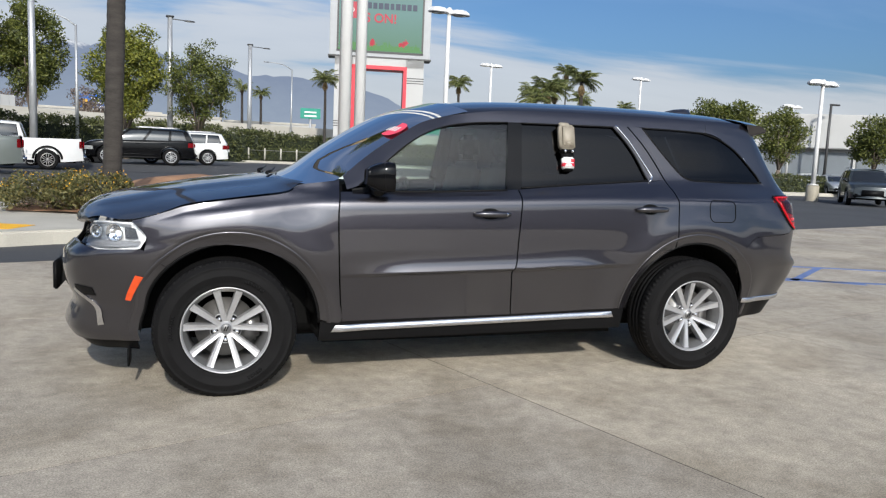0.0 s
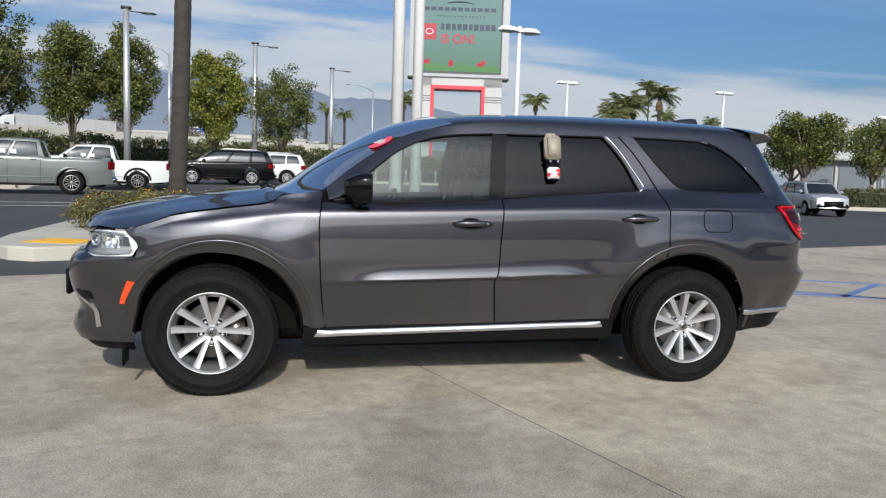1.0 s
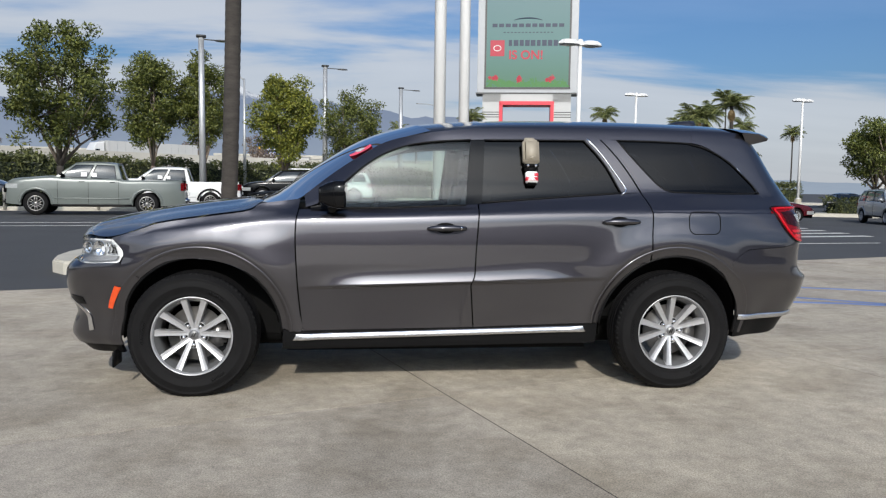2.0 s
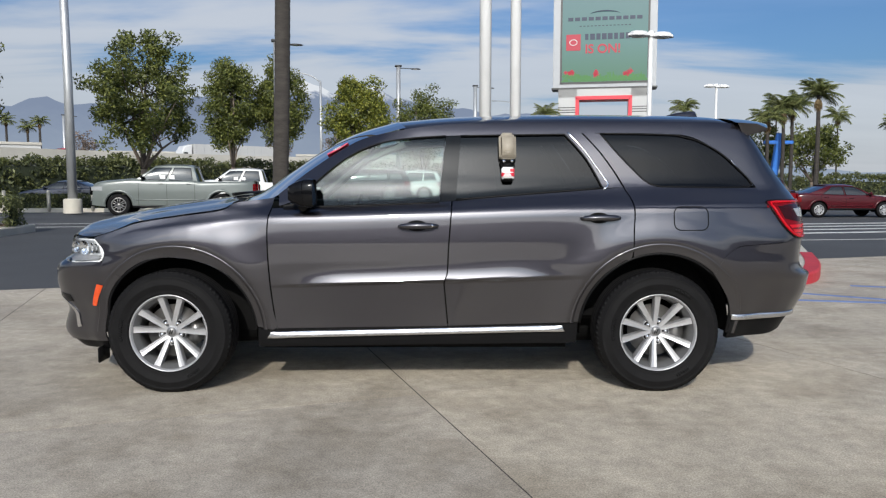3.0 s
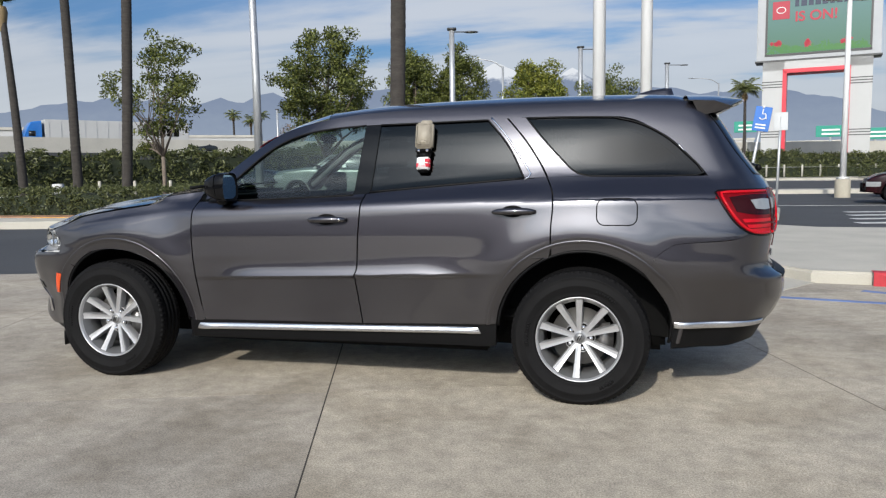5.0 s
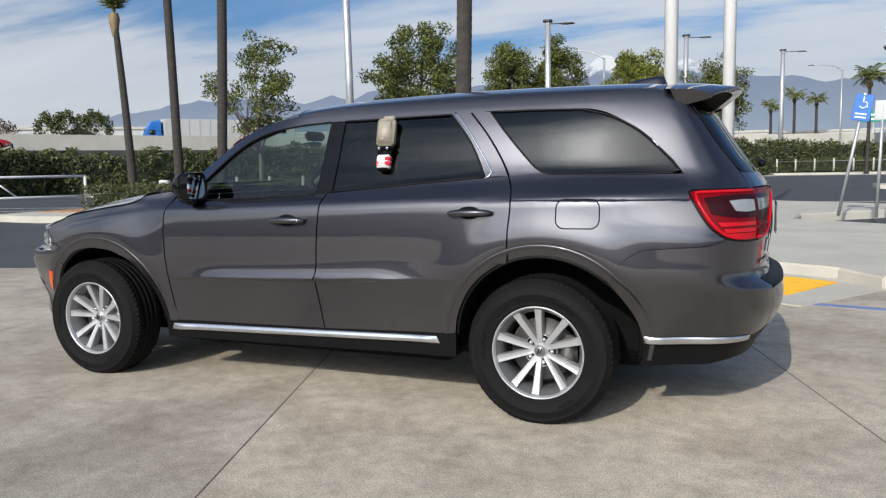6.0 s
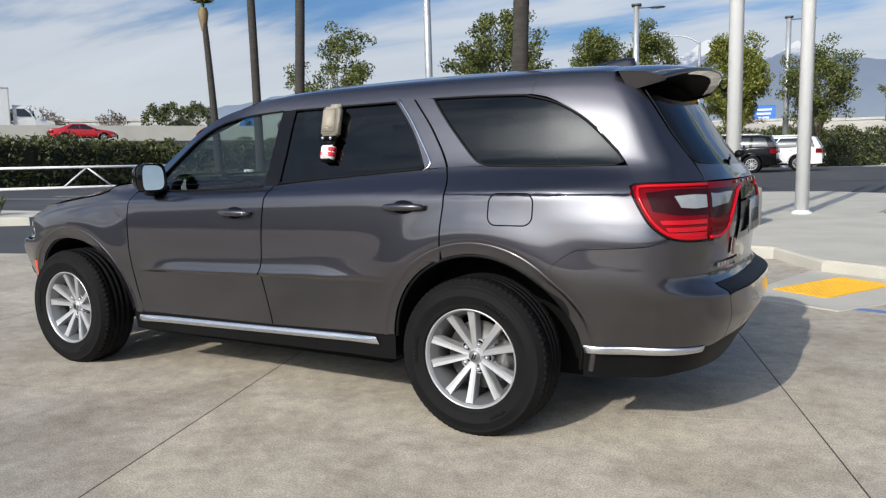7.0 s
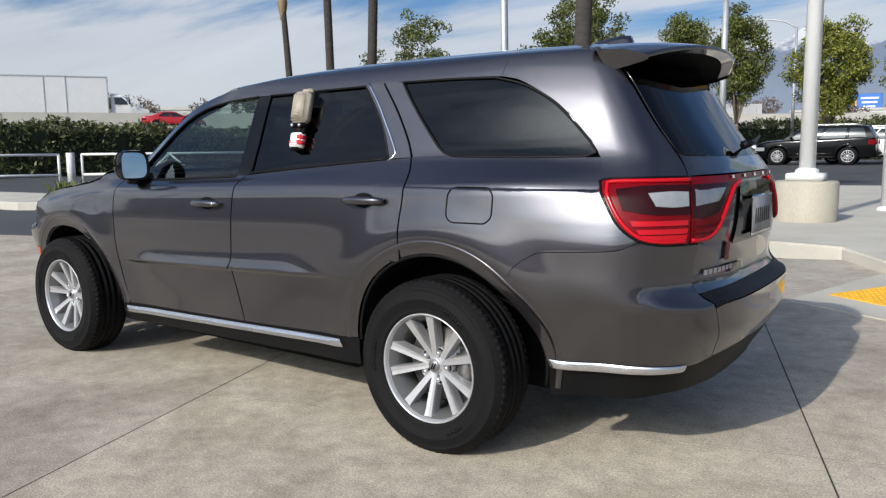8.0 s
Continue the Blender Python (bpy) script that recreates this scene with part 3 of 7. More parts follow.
qw = patch([(1.568, 1.281), (1.9, 1.276), (2.176, 1.279)], [(1.195, 1.622), (1.45, 1.621), (1.69, 1.614)], q_left, q_right, 22, 14, -.006, 0)
both("front_side_window", fw, SIDE_GLASS, "lightly tinted clear side glass")
both("rear_side_window", rw, DARK_GLASS, "dark privacy glass")
both("quarter_window", qw, DARK_GLASS, "dark privacy glass")


def border(lines, off, rad, sides=6):
    pts = [skin(a, b, off) for ln, n in lines for a, b in spline(ln, n)]
    return tube(pts, rad, sides)


both("window_seal", border([([(-.80, 1.151), (-.366, 1.160), (.157, 1.181)], 14)], 0, .007), BLACK_TRIM)
both("window_seal", border([([(.26, 1.199), (.60, 1.226), (1.194, 1.272)], 14)], 0, .007), BLACK_TRIM)
both("window_seal", border([(rwin_right, 14), ([(.964, 1.618), (.294, 1.607)], 8)], -.002, .006), BLACK_TRIM)
both("window_seal", border([(fwin_top, 22)], -.002, .006), BLACK_TRIM)
both("window_seal", border([(q_left[::-1], 14), ([(1.568, 1.281), (1.9, 1.276), (2.176, 1.279)], 8), (q_right, 14), ([(1.69, 1.614), (1.45, 1.621), (1.195, 1.622)], 8)], -.001, .006), BLACK_TRIM)
both("window_trim", border([([(1.196, 1.262), (1.226, 1.285), (1.222, 1.31), (1.142, 1.43), (1.074, 1.527), (.985, 1.628)], 18)], .002, .006), CHROME, "bright window trim")

both("window_trim", border([([(2.196, 1.284), (2.222, 1.296), (2.200, 1.345), (2.120, 1.455)], 16)], .0, .0032), CHROME, "bright window trim")

# sills
both("sill", patch([(-.998, .262), (1.03, .286)], [(-.985, .385), (1.038, .420)], [(-.998, .262), (-.992, .385)], [(1.03, .286), (1.038, .420)], 20, 8, -.006, .05), BLACK_TRIM, "black plastic sill panel")


def bead(bottom, top, n, stand):
    """A bright strip with a full belly low down and a face that leans back towards the sky."""
    rows = []
    B, T = spline(bottom, n), spline(top, n)
    for v, o in ((0, .0), (.02, .45), (.10, .80), (.22, 1.0), (.38, 1.0), (.58, .84), (.78, .58), (.94, .28), (1, .0)):
        rows.append([skin(*((1 - v) * b + v * t), .003 + stand * o * min(1, (min(i, n - i) + .02) / 1.2)) for i, (b, t) in enumerate(zip(B, T))])
    return sheet(rows)


both("sill_strip", bead([(-.930, .324), (.950, .366)], [(-.905, .366), (.930, .406)], 40, .015), SATIN, "bright satin sill strip")

# wheel arch lips, black for shade on the turned-in edge and its liner
for cen, a0, a1 in ((ARCH_F, 2, 181), (ARCH_R, -4, 175)):
    lip = [skin(a, b, 0.000) + Vector((0, 0.010, 0)) for a, b in arc(cen, ARCH_RAD - .008, a0, a1, 40)]
    both("arch_lip", tube(lip, .009, 8), BLACK_TRIM)
    ring = [[skin(*p, o) for p in arc(cen, rr, a0, a1, 64)] for rr, o in ((.494, -.020), (.503, -.014), (.517, -.006), (.533, .000), (.547, .0035), (.554, .003), (.557, -.003))]
    both("arch_moulding", sheet(ring[:4], flip=True), BLACK_TRIM, "turned-in wheel arch lip and liner edge, painted black for shade")
    both("arch_roll", sheet(ring[3:], flip=True), PAINT)
    well = []
    for d in (0.02, 0.34):
        well.append([Vector((cen[0] + (ARCH_RAD - .014) * math.cos(radians(a)), skin(cen[0] + .49 * math.cos(radians(a)), max(.3, cen[1] + .49 * math.sin(radians(a)))).y + d, cen[1] + (ARCH_RAD - .014) * math.sin(radians(a)))) for a in np.linspace(-4, 184, 40)])
    both("wheel_well", sheet(well), CABIN)
    disc = [[Vector((cen[0] + r * math.cos(radians(a)), -.56, cen[1] + r * math.sin(radians(a)))) for a in np.linspace(-6, 186, 40)] for r in (.01, .50)]
    both("wheel_well", sheet(disc), CABIN)

# fuel door and its seam, door handles
fd = arc((1.655, 1.113), .043, 180, 90, 6) + arc((1.785, 1.113), .043, 90, 0, 6) + arc((1.785, 1.055), .043, 0, -90, 6) + arc((1.655, 1.055), .043, 270, 180, 6) + [(1.612, 1.113)]
part("fuel_flap_seam", tube([skin(a, b, .0005) for a, b in fd], .0032, 6), CABIN, suv)
part("fuel_flap", patch([(1.634, 1.026), (1.806, 1.026)], [(1.634, 1.142), (1.806, 1.142)], [(1.634, 1.026), (1.634, 1.142)], [(1.806, 1.026), (1.806, 1.142)], 20, 16, .0006, 0), PAINT, suv)


def handle(u0, z0, rise):
    # flush black disc: shade of the handle's recess put into the colour
    cup = [skin(u0 + .112 + .066 * math.cos(a), z0 + .115 * rise + .002 + .034 * math.sin(a), .0012) for a in np.linspace(0, 2 * math.pi, 25)]
    cen = sum(cup[:-1], Vector()) / 24
    cup_shade = [cen + Vector((0, -.0005, 0))] + cup[:-1], [(0, k + 1, (k + 1) % 24 + 1) for k in range(24)]
    pts = [skin(u0 + .24 * s, z0 + .24 * s * rise, .010 + .030 * math.sin(math.pi * min(1, max(0, s))) ** .6) for s in np.linspace(0, 1, 13)]
    bar = tube(pts, [.010, .015, .0175, .0185, .019, .019, .019, .019, .019, .0185, .0175, .015, .011], 12)
    return cup_shade, bar


for u0, z0, lock in ((-.095, 1.036, True), (1.034, 1.084, False)):
    cup_shade, bar = handle(u0, z0, .01)
    for k in (1, -1):
        hnd = part("door_handle", bar if k == 1 else mirror(bar), PAINT, suv)
        part("handle_cup_shade", cup_shade if k == 1 else mirror(cup_shade), CABIN, hnd)
        if lock and k == 1:
            part("lock", moved(lathe([(.0, -.004), (.010, -.003), (.011, .006)], 16), Matrix.Translation(skin(u0 + .205, z0 + .002, .042))), CHROME, hnd, "round key lock")

# rear bumper, valance, tailgate
rb_corner_r = [(2.70, .492), (2.69, .60), (2.684, .70), (2.668, .80), (2.672, .90), (2.676, .944)]
both("rear_bumper", patch([(2.025, .452), (2.30, .458), (2.57, .462), (2.70, .492)], seam + [(2.50, .946), (2.676, .944)], [(2.025, .452), (1.985, .56), seam[0]], rb_corner_r, 34, 24), PAINT)
both("rear_bumper_bar", patch([(2.703, .493), (2.95, .520), (UR, .525)], [(2.687, .700), (2.8, .712), (UR, .715)], [(2.703, .493), (2.687, .700)], [(UR, .525), (UR, .715)], 18, 10), PAINT)
both("rear_valance", patch([(2.045, .300), (2.36, .305), (2.6, .330), (UR, .335)], [(2.03, .446), (2.30, .452), (2.57, .456), (2.74, .505), (UR, .520)], [(2.045, .300), (2.03, .446)], [(UR, .335), (UR, .520)], 34, 8, -.010, .06), BLACK_TRIM, "dark lower rear valance")
both("rear_bumper_strip", bead([(2.035, .428), (2.30, .430), (2.575, .447)], [(2.03, .464), (2.30, .466), (2.565, .470)], 30, .013), SATIN, "bright rear bumper strip")
both("bumper_step", patch([(2.692, .704), (2.8, .716), (UR, .719)], [(2.690, .752), (2.8, .756), (UR, .757)], [(2.692, .704), (2.690, .752)], [(UR, .719), (UR, .757)], 20, 8, .001), BLACK_TRIM, "ribbed black bumper step")
tg_left = [(2.690, .757), (2.676, .80), (2.681, .90), (2.684, .946), (2.640, 1.05), (2.608, 1.19)]
both("tailgate", patch([(2.690, .757), (2.85, .760), (UR, .762)], [(2.608, 1.198), (2.8, 1.20), (UR, 1.20)], tg_left, [(UR, .762), (UR, 1.20)], 20, 24, -.006), PAINT)
both("tailgate_top", patch([(2.595, 1.204), (2.8, 1.206), (UR, 1.206)], [(2.590, 1.290), (2.8, 1.275), (UR, 1.270)], [(2.595, 1.204), (2.590, 1.290)], [(UR, 1.206), (UR, 1.270)], 18, 6, -.004), PAINT)
both("rear_window", patch([(2.594, 1.292), (2.8, 1.278), (UR, 1.274)], [(2.50, 1.655), (2.75, 1.66), (UR, 1.66)], [(2.594, 1.292), (2.55, 1.47), (2.50, 1.655)], [(UR, 1.274), (UR, 1.66)], 20, 16, -.010), BACK_GLASS, "dark rear window glass")
both("rear_window_edge", border([([(2.800, 1.277), (2.66, 1.281), (2.592, 1.292), (2.572, 1.36), (2.535, 1.53), (2.497, 1.66)], 24)], -.004, .004), GLOSS_BLACK)

# tail lamps that wrap the corner and run across the gate
lamp_a = patch([(2.413, .966), (2.50, .951), (2.618, .950)], [(2.255, 1.188), (2.40, 1.193), (2.600, 1.195)], tail_front[:-1] + [(2.255, 1.188)], [(2.618, .950), (2.612, 1.07), (2.600, 1.195)], 16, 12, .004, .03)
lamp_b = patch([(2.626, .951), (2.72, .952), (2.80, .985), (2.88, 1.075), (2.95, 1.135), (3.02, 1.150)], [(2.607, 1.196), (2.85, 1.197), (3.03, 1.197)], [(2.626, .951), (2.619, 1.07), (2.607, 1.196)], [(3.02, 1.150), (3.03, 1.197)], 20, 12, .004, .03)
tl = [part("tail_lamp", m, RED_LENS, suv, "red wrap-around tail lamp with clear reversing lens") for m in (lamp_a, mirror(lamp_a))]
both_under("gate_lamp", lamp_b, RED_LENS, tl)


def lamp_layer(name, mat, pts_b, pts_t, pl, pr, off):
    both_under(name, patch(pts_b, pts_t, pl, pr, 12, 6, off, .004), mat, tl)


lamp_layer("smoked_band", SMOKE_LENS, [(2.345, 1.078), (2.45, 1.062), (2.612, 1.06)], [(2.31, 1.160), (2.45, 1.168), (2.600, 1.168)], [(2.345, 1.078), (2.31, 1.160)], [(2.612, 1.06), (2.600, 1.168)], .0065)
lamp_layer("smoked_band", SMOKE_LENS, [(2.624, 1.045), (2.70, 1.045), (2.80, 1.06)], [(2.612, 1.168), (2.75, 1.168), (2.90, 1.168)], [(2.624, 1.045), (2.612, 1.168)], [(2.80, 1.06), (2.90, 1.168)], .0065)
lamp_layer("reversing_lens", WHITE_LENS, [(2.46, 1.092), (2.53, 1.087), (2.600, 1.090)], [(2.43, 1.140), (2.52, 1.145), (2.597, 1.142)], [(2.46, 1.092), (2.43, 1.140)], [(2.600, 1.090), (2.597, 1.142)], .0095)
lamp_layer("reversing_lens", GREY_LENS, [(2.635, 1.088), (2.70, 1.094), (2.79, 1.100)], [(2.632, 1.146), (2.73, 1.146), (2.85, 1.148)], [(2.635, 1.088), (2.632, 1.146)], [(2.79, 1.100), (2.85, 1.148)], .0095)
for zz, u0, u1 in ((1.032, 2.385, 2.60), (1.002, 2.41, 2.60), (.980, 2.43, 2.60)):
    lamp_layer("light_band", RED_GLOW, [(u0, zz - .010), (u1, zz - .010)], [(u0 - .012, zz + .008), (u1, zz + .008)], [(u0, zz - .010), (u0 - .012, zz + .008)], [(u1, zz - .010), (u1, zz + .008)], .0085)
for zz, u1 in ((1.026, 2.805), (.998, 2.775), (.976, 2.745)):
    lamp_layer("light_band", RED_LENS, [(2.635, zz - .009), (u1, zz - .009)], [(2.635, zz + .007), (u1 + .008, zz + .007)], [(2.635, zz - .009), (2.635, zz + .007)], [(u1, zz - .009), (u1 + .008, zz + .007)], .0085)
both_under("light_tube", border([([(2.63, .963), (2.715, .964), (2.79, .998), (2.87, 1.088), (2.945, 1.150), (3.015, 1.168)], 30)], .006, .0085), RED_GLOW, tl)
both_under("light_tube", border([([(2.60, .963), (2.50, .964), (2.42, .978), (2.36, 1.020), (2.315, 1.08), (2.275, 1.165), (2.29, 1.180), (2.40, 1.183), (2.60, 1.185)], 40)], .006, .0085), RED_GLOW, tl)
both_under("lamp_rim", border([([(2.618, .952), (2.50, .953), (2.415, .968), (2.349, 1.010), (2.302, 1.07), (2.252, 1.166), (2.258, 1.190), (2.40, 1.195), (2.60, 1.197)], 40)], .004, .005), GLOSS_BLACK, tl)
both("lamp_bar", patch([(3.0, 1.175), (3.2, 1.175), (UR, 1.175)], [(3.03, 1.199), (3.2, 1.199), (UR, 1.199)], [(3.0, 1.175), (3.03, 1.199)], [(UR, 1.175), (UR, 1.199)], 10, 3, .002, .02), DARK_RED, "red lamp bar across the tailgate")
for i in range(5):
    u = UR - .36 + .18 * i
    q = patch([(UR - .03, 1.183), (UR, 1.183)], [(UR - .03, 1.196), (UR, 1.196)], [(UR - .03, 1.183), (UR - .03, 1.196)], [(UR, 1.183), (UR, 1.196)], 2, 2, .006, .004)
    part("bar_letter", moved(q, Matrix.Translation((-.002 * abs(i - 2) ** 2, (i - 2) * -.15, 0))), CHROME, suv)

# plate recess, plate, badge letters as plain bars, latch
both("plate_recess", patch([(2.95, .92), (UR, .92)], [(3.03, 1.165), (UR, 1.165)], [(2.95, .92), (3.03, 1.165)], [(UR, .92), (UR, 1.165)], 8, 8, .003, .004), GLOSS_BLACK)
GREY_PLATE = material("weathered_plate", (.20, .205, .215), .45, vary=.2, scale=20)
xr = skin(UR, 1.05).x
plate = part("number_plate", box_bm(.006, .31, .155, xr + .020, 0, .945, .003), GREY_PLATE, suv, "grey number plate with dark characters in a frame")
for i in range(7):
    part("plate_character", box_bm(.002, .022, .065, xr + .022, -.11 + .036 * i, .985), CABIN, plate, smooth=False)
for zz, hgt in ((.938, .018), (1.092, .014)):
    part("plate_frame", box_bm(.008, .325, hgt, xr + .018, 0, zz, .002), CHROME, plate)
for i in range(7):
    u = 2.74 + .036 * i
    part("badge_letter", patch([(u, .818), (u + .025, .818)], [(u, .838), (u + .025, .838)], [(u, .818), (u, .838)], [(u + .025, .818), (u + .025, .838)], 2, 2, .005, .004), ALLOY, suv)
part("model_badge", patch([(2.97, .80), (3.10, .80)], [(2.97, .835), (3.10, .835)], [(2.97, .80), (2.97, .835)], [(3.10, .80), (3.10, .835)], 3, 2, .005, .005), GLOSS_BLACK, suv)
part("red_reflector_tag", patch([(2.90, .86), (2.935, .86)], [(2.885, .935), (2.92, .935)], [(2.90, .86), (2.885, .935)], [(2.935, .86), (2.92, .935)], 3, 3, .004, .004), RED_LENS, suv)
wip = [Vector((xr - .06, -.02, 1.315)), Vector((xr - .045, .06, 1.322)), Vector((xr - .085, .34, 1.355))]
part("rear_wiper", tube(wip, [.020, .011, .006], 8), BLACK_TRIM, suv)

# nose: lamps, bumper, grille
REFLECTOR = material("lamp_reflector", (.90, .91, .92), .08, 1.0, rough_vary=.04, scale=30)
LAMP_SILVER = material("lamp_silver", (.90, .91, .92), .25, .15, vary=.25, scale=22, bump=.15, bump_scale=60)
part("plate_bracket", box_bm(.03, .34, .17, -2.475, 0, .48, .008), BLACK_TRIM, suv)
hl_edge_b, hl_edge_t = [(-2.42, .826), (-2.224, .813), (-2.005, .822)], [(-2.40, .940), (-2.297, .962), (-2.066, .958)]
hl_l, hl_r = [(-2.42, .826), (-2.40, .940)], [(-2.005, .822), (-1.974, .886), (-2.066, .958)]
hl = [part("headlamp", m, LAMP_SILVER, suv, "clear glass headlamp with bright reflectors") for m in (patch(hl_edge_b, hl_edge_t, hl_l, hl_r, 14, 8, -.03, .02), mirror(patch(hl_edge_b, hl_edge_t, hl_l, hl_r, 14, 8, -.03, .02)))]
both_under("lamp_glass", patch(hl_edge_b, hl_edge_t, hl_l, hl_r, 14, 8, .002, 0), LENS, hl)
both_under("lamp_frame", patch([(-2.40, .835), (-2.22, .823), (-2.02, .832)], [(-2.395, .86), (-2.22, .85), (-2.005, .855)], [(-2.40, .835), (-2.395, .86)], [(-2.02, .832), (-2.005, .855)], 10, 3, -.012, .01), ALLOY, hl)
both_under("lamp_frame", patch([(-2.39, .915), (-2.28, .933), (-2.07, .930)], [(-2.388, .925), (-2.28, .945), (-2.07, .942)], [(-2.39, .915), (-2.388, .925)], [(-2.07, .930), (-2.07, .942)], 10, 2, -.012, .01), ALLOY, hl)
for uu, rr in ((-2.31, .036), (-2.17, .048)):
    c = skin(uu, .892, -.012)
    bowl = moved(lathe([(.004, .02), (rr * .7, .014), (rr, -.006), (rr * 1.05, -.004)], 20), Matrix.Translation(c) @ pose(0, 0, 0, 0, 0, -28))
    both_under("reflector", bowl, REFLECTOR, hl)
both_under("reflector", patch([(-2.10, .862), (-2.02, .868)], [(-2.11, .928), (-2.04, .920)], [(-2.10, .862), (-2.11, .928)], [(-2.02, .868), (-2.04, .920)], 5, 5, -.014, .006), REFLECTOR, hl)
fb_arch = arc(ARCH_F, ARCH_RAD, 188, 134.5, 14)
both("front_bumper", patch([(-2.75, .285), (-2.50, .280), (-2.20, .282), fb_arch[0]], [(-2.75, .815), (-2.42, .818), (-2.22, .805), (-1.99, .812), (-1.955, .79), fb_arch[-1]], [(-2.75, .285), (-2.75, .815)], fb_arch, 40, 26), PAINT)
both("front_lip", patch([(-2.75, .215), (-2.30, .215), (-2.02, .225)], [(-2.75, .282), (-2.30, .278), (-2.005, .279)], [(-2.75, .215), (-2.75, .282)], [(-2.02, .225), (-2.005, .279)], 24, 4, -.012, .05), BLACK_TRIM)
both("grille", patch([(UF, .30), (-2.755, .30)], [(UF, .93), (-2.6, .93)], [(UF, .30), (UF, .93)], [(-2.755, .30), (-2.755, .815), (-2.6, .93)], 14, 14, -.02), BLACK_TRIM)
both("side_marker", patch([(-2.062, .530), (-2.032, .528)], [(-1.990, .672), (-1.950, .664)], [(-2.062, .530), (-1.990, .672)], [(-2.032, .528), (-1.950, .664)], 4, 14, .005, .01), AMBER, "amber side marker lamp")
both("fog_lamp_bezel", patch([(-2.35, .545), (-2.225, .545)], [(-2.36, .60), (-2.235, .59)], [(-2.35, .545), (-2.36, .60)], [(-2.225, .545), (-2.235, .59)], 6, 4, .004, .008), GLOSS_BLACK)
both("fog_trim", patch([(-2.205, .372), (-2.172, .380)], [(-2.385, .565), (-2.365, .585)], [(-2.205, .372), (-2.255, .47), (-2.385, .565)], [(-2.172, .380), (-2.232, .485), (-2.365, .585)], 3, 12, .006, .01), CHROME, "chrome fog lamp trim")
both("tow_flap", box_mesh(.012, .16, .10, -2.03, -.70, .15, .004), BLACK_TRIM)

# bonnet, cowl, windscreen, roof
edge = spline([(-2.43, .950), (-2.297, .972), (-2.06, .971), (-1.73, 1.060), (-1.45, 1.105), (-1.2, 1.142), (-1.135, 1.182), (-1.10, 1.197)], 44)
crown = spline([(-2.355, .90), (-2.353, .94), (-2.33, .98), (-2.28, 1.016), (-2.18, 1.054), (-1.98, 1.098), (-1.71, 1.148), (-1.42, 1.190), (-1.235, 1.216)], 44)
rows = []
for i in range(45):
    p, c = skin(edge[i][0], edge[i][1], .002), crown[i]
    ridge = .010 * min(1, i / 8) * (1 - max(0, i - 36) / 16)
    row = []
    for k in np.linspace(-1, 1, 33):
        dome = (c[1] - p.z) * (1 - abs(k) ** 2.3) + ridge * max(0, min(1, (.66 - abs(k)) / .10))
        row.append(Vector((p.x + (c[0] - p.x) * (1 - abs(k) ** 2.6), -p.y * k, p.z + dome)))
    rows.append(row)
rows.insert(0, [q + Vector((.03, 0, -.012)) for q in rows[0]])
part("bonnet", sheet(rows), PAINT, suv)
ws_line = spline([(-1.02, 1.165), (-.862, 1.242), (-.69, 1.376), (-.49, 1.509), (-.30, 1.603), (-.06, 1.662)], 16)
rows = []
for i, (a, b) in enumerate(ws_line):
    s = i / 16
    p = skin(a, b, -.016 + .014 * s ** 4)
    rows.append([Vector((p.x - (.24 * (1 - s) + .10 * s) * (1 - k * k), -p.y * k, p.z + (.02 + .052 * s) * (1 - abs(k) ** (2 + .6 * s)))) for k in np.linspace(-1, 1, 21)])
part("windscreen", sheet(rows), WINDSCREEN, suv, "clear windscreen")
part("windscreen_edge", tube([rows[0][k] + Vector((-.01, 0, 0)) for k in range(21)], .02, 6), BLACK_TRIM, suv)
part("cowl", sheet([[q + Vector((-.22, 0, -.045)) for q in rows[0]], [q + Vector((.0, 0, -.015)) for q in rows[0]]]), BLACK_TRIM, suv)
for y in (-.15, .45):
    part("front_wiper", tube([(-1.26, y - .20, 1.226), (-1.22, y - .05, 1.236), (-1.16, y + .35, 1.246)], [.012, .009, .006], 6), BLACK_TRIM, suv)
rows = []
for a, b in spline([(-.06, 1.660), (.336, 1.690), (1.003, 1.704), (1.74, 1.704), (2.20, 1.700), (2.30, 1.690)], 26):
    p = skin(a, b)
    s = max(0, min(1, (p.x + .1) / 2.3))
    hgt = .075 + .012 * math.sin(math.pi * s)
    rows.append([Vector((p.x - .10 * (1 - s) ** 2 * (1 - k * k), -p.y * k * (.99 if abs(k) == 1 else 1), p.z + hgt * (1 - abs(k) ** 2.6) - (.022 if abs(k) == 1 else .004))) for k in np.linspace(-1, 1, 25)])
part("roof", sheet(rows), PAINT, suv)
# spoiler over the rear window
rows = []
for s in np.linspace(0, 1, 11):
    e = .60 - .045 * s
    row = []
    for k in np.linspace(-1, 1, 25):
        back = 2.10 + (.225 + .135 * (1 - k * k)) * s
        zt = 1.700 + .062 * (1 - abs(k) ** 2.6) - .034 * s ** 2.5
        row.append(Vector((back, e * k * -1 * -1, zt)))
    rows.append(row)
lipr = [rows[-1], [p + Vector((-.010, 0, -.012)) for p in rows[-1]]]
part("roof_spoiler", sheet(rows + lipr[1:]), PAINT, suv, "dark grey roof spoiler")
under = [lipr[1], [p + Vector((-.06, 0, -.024)) for p in rows[-1]], [p + Vector((-.20, 0, -.030)) for p in rows[-1]], [p + Vector((-.30, 0, -.062)) for p in rows[-1]]]
part("spoiler_lip", sheet(under[:2]), PAINT, suv)
part("spoiler_underside", sheet(under[1:]), CABIN, suv)
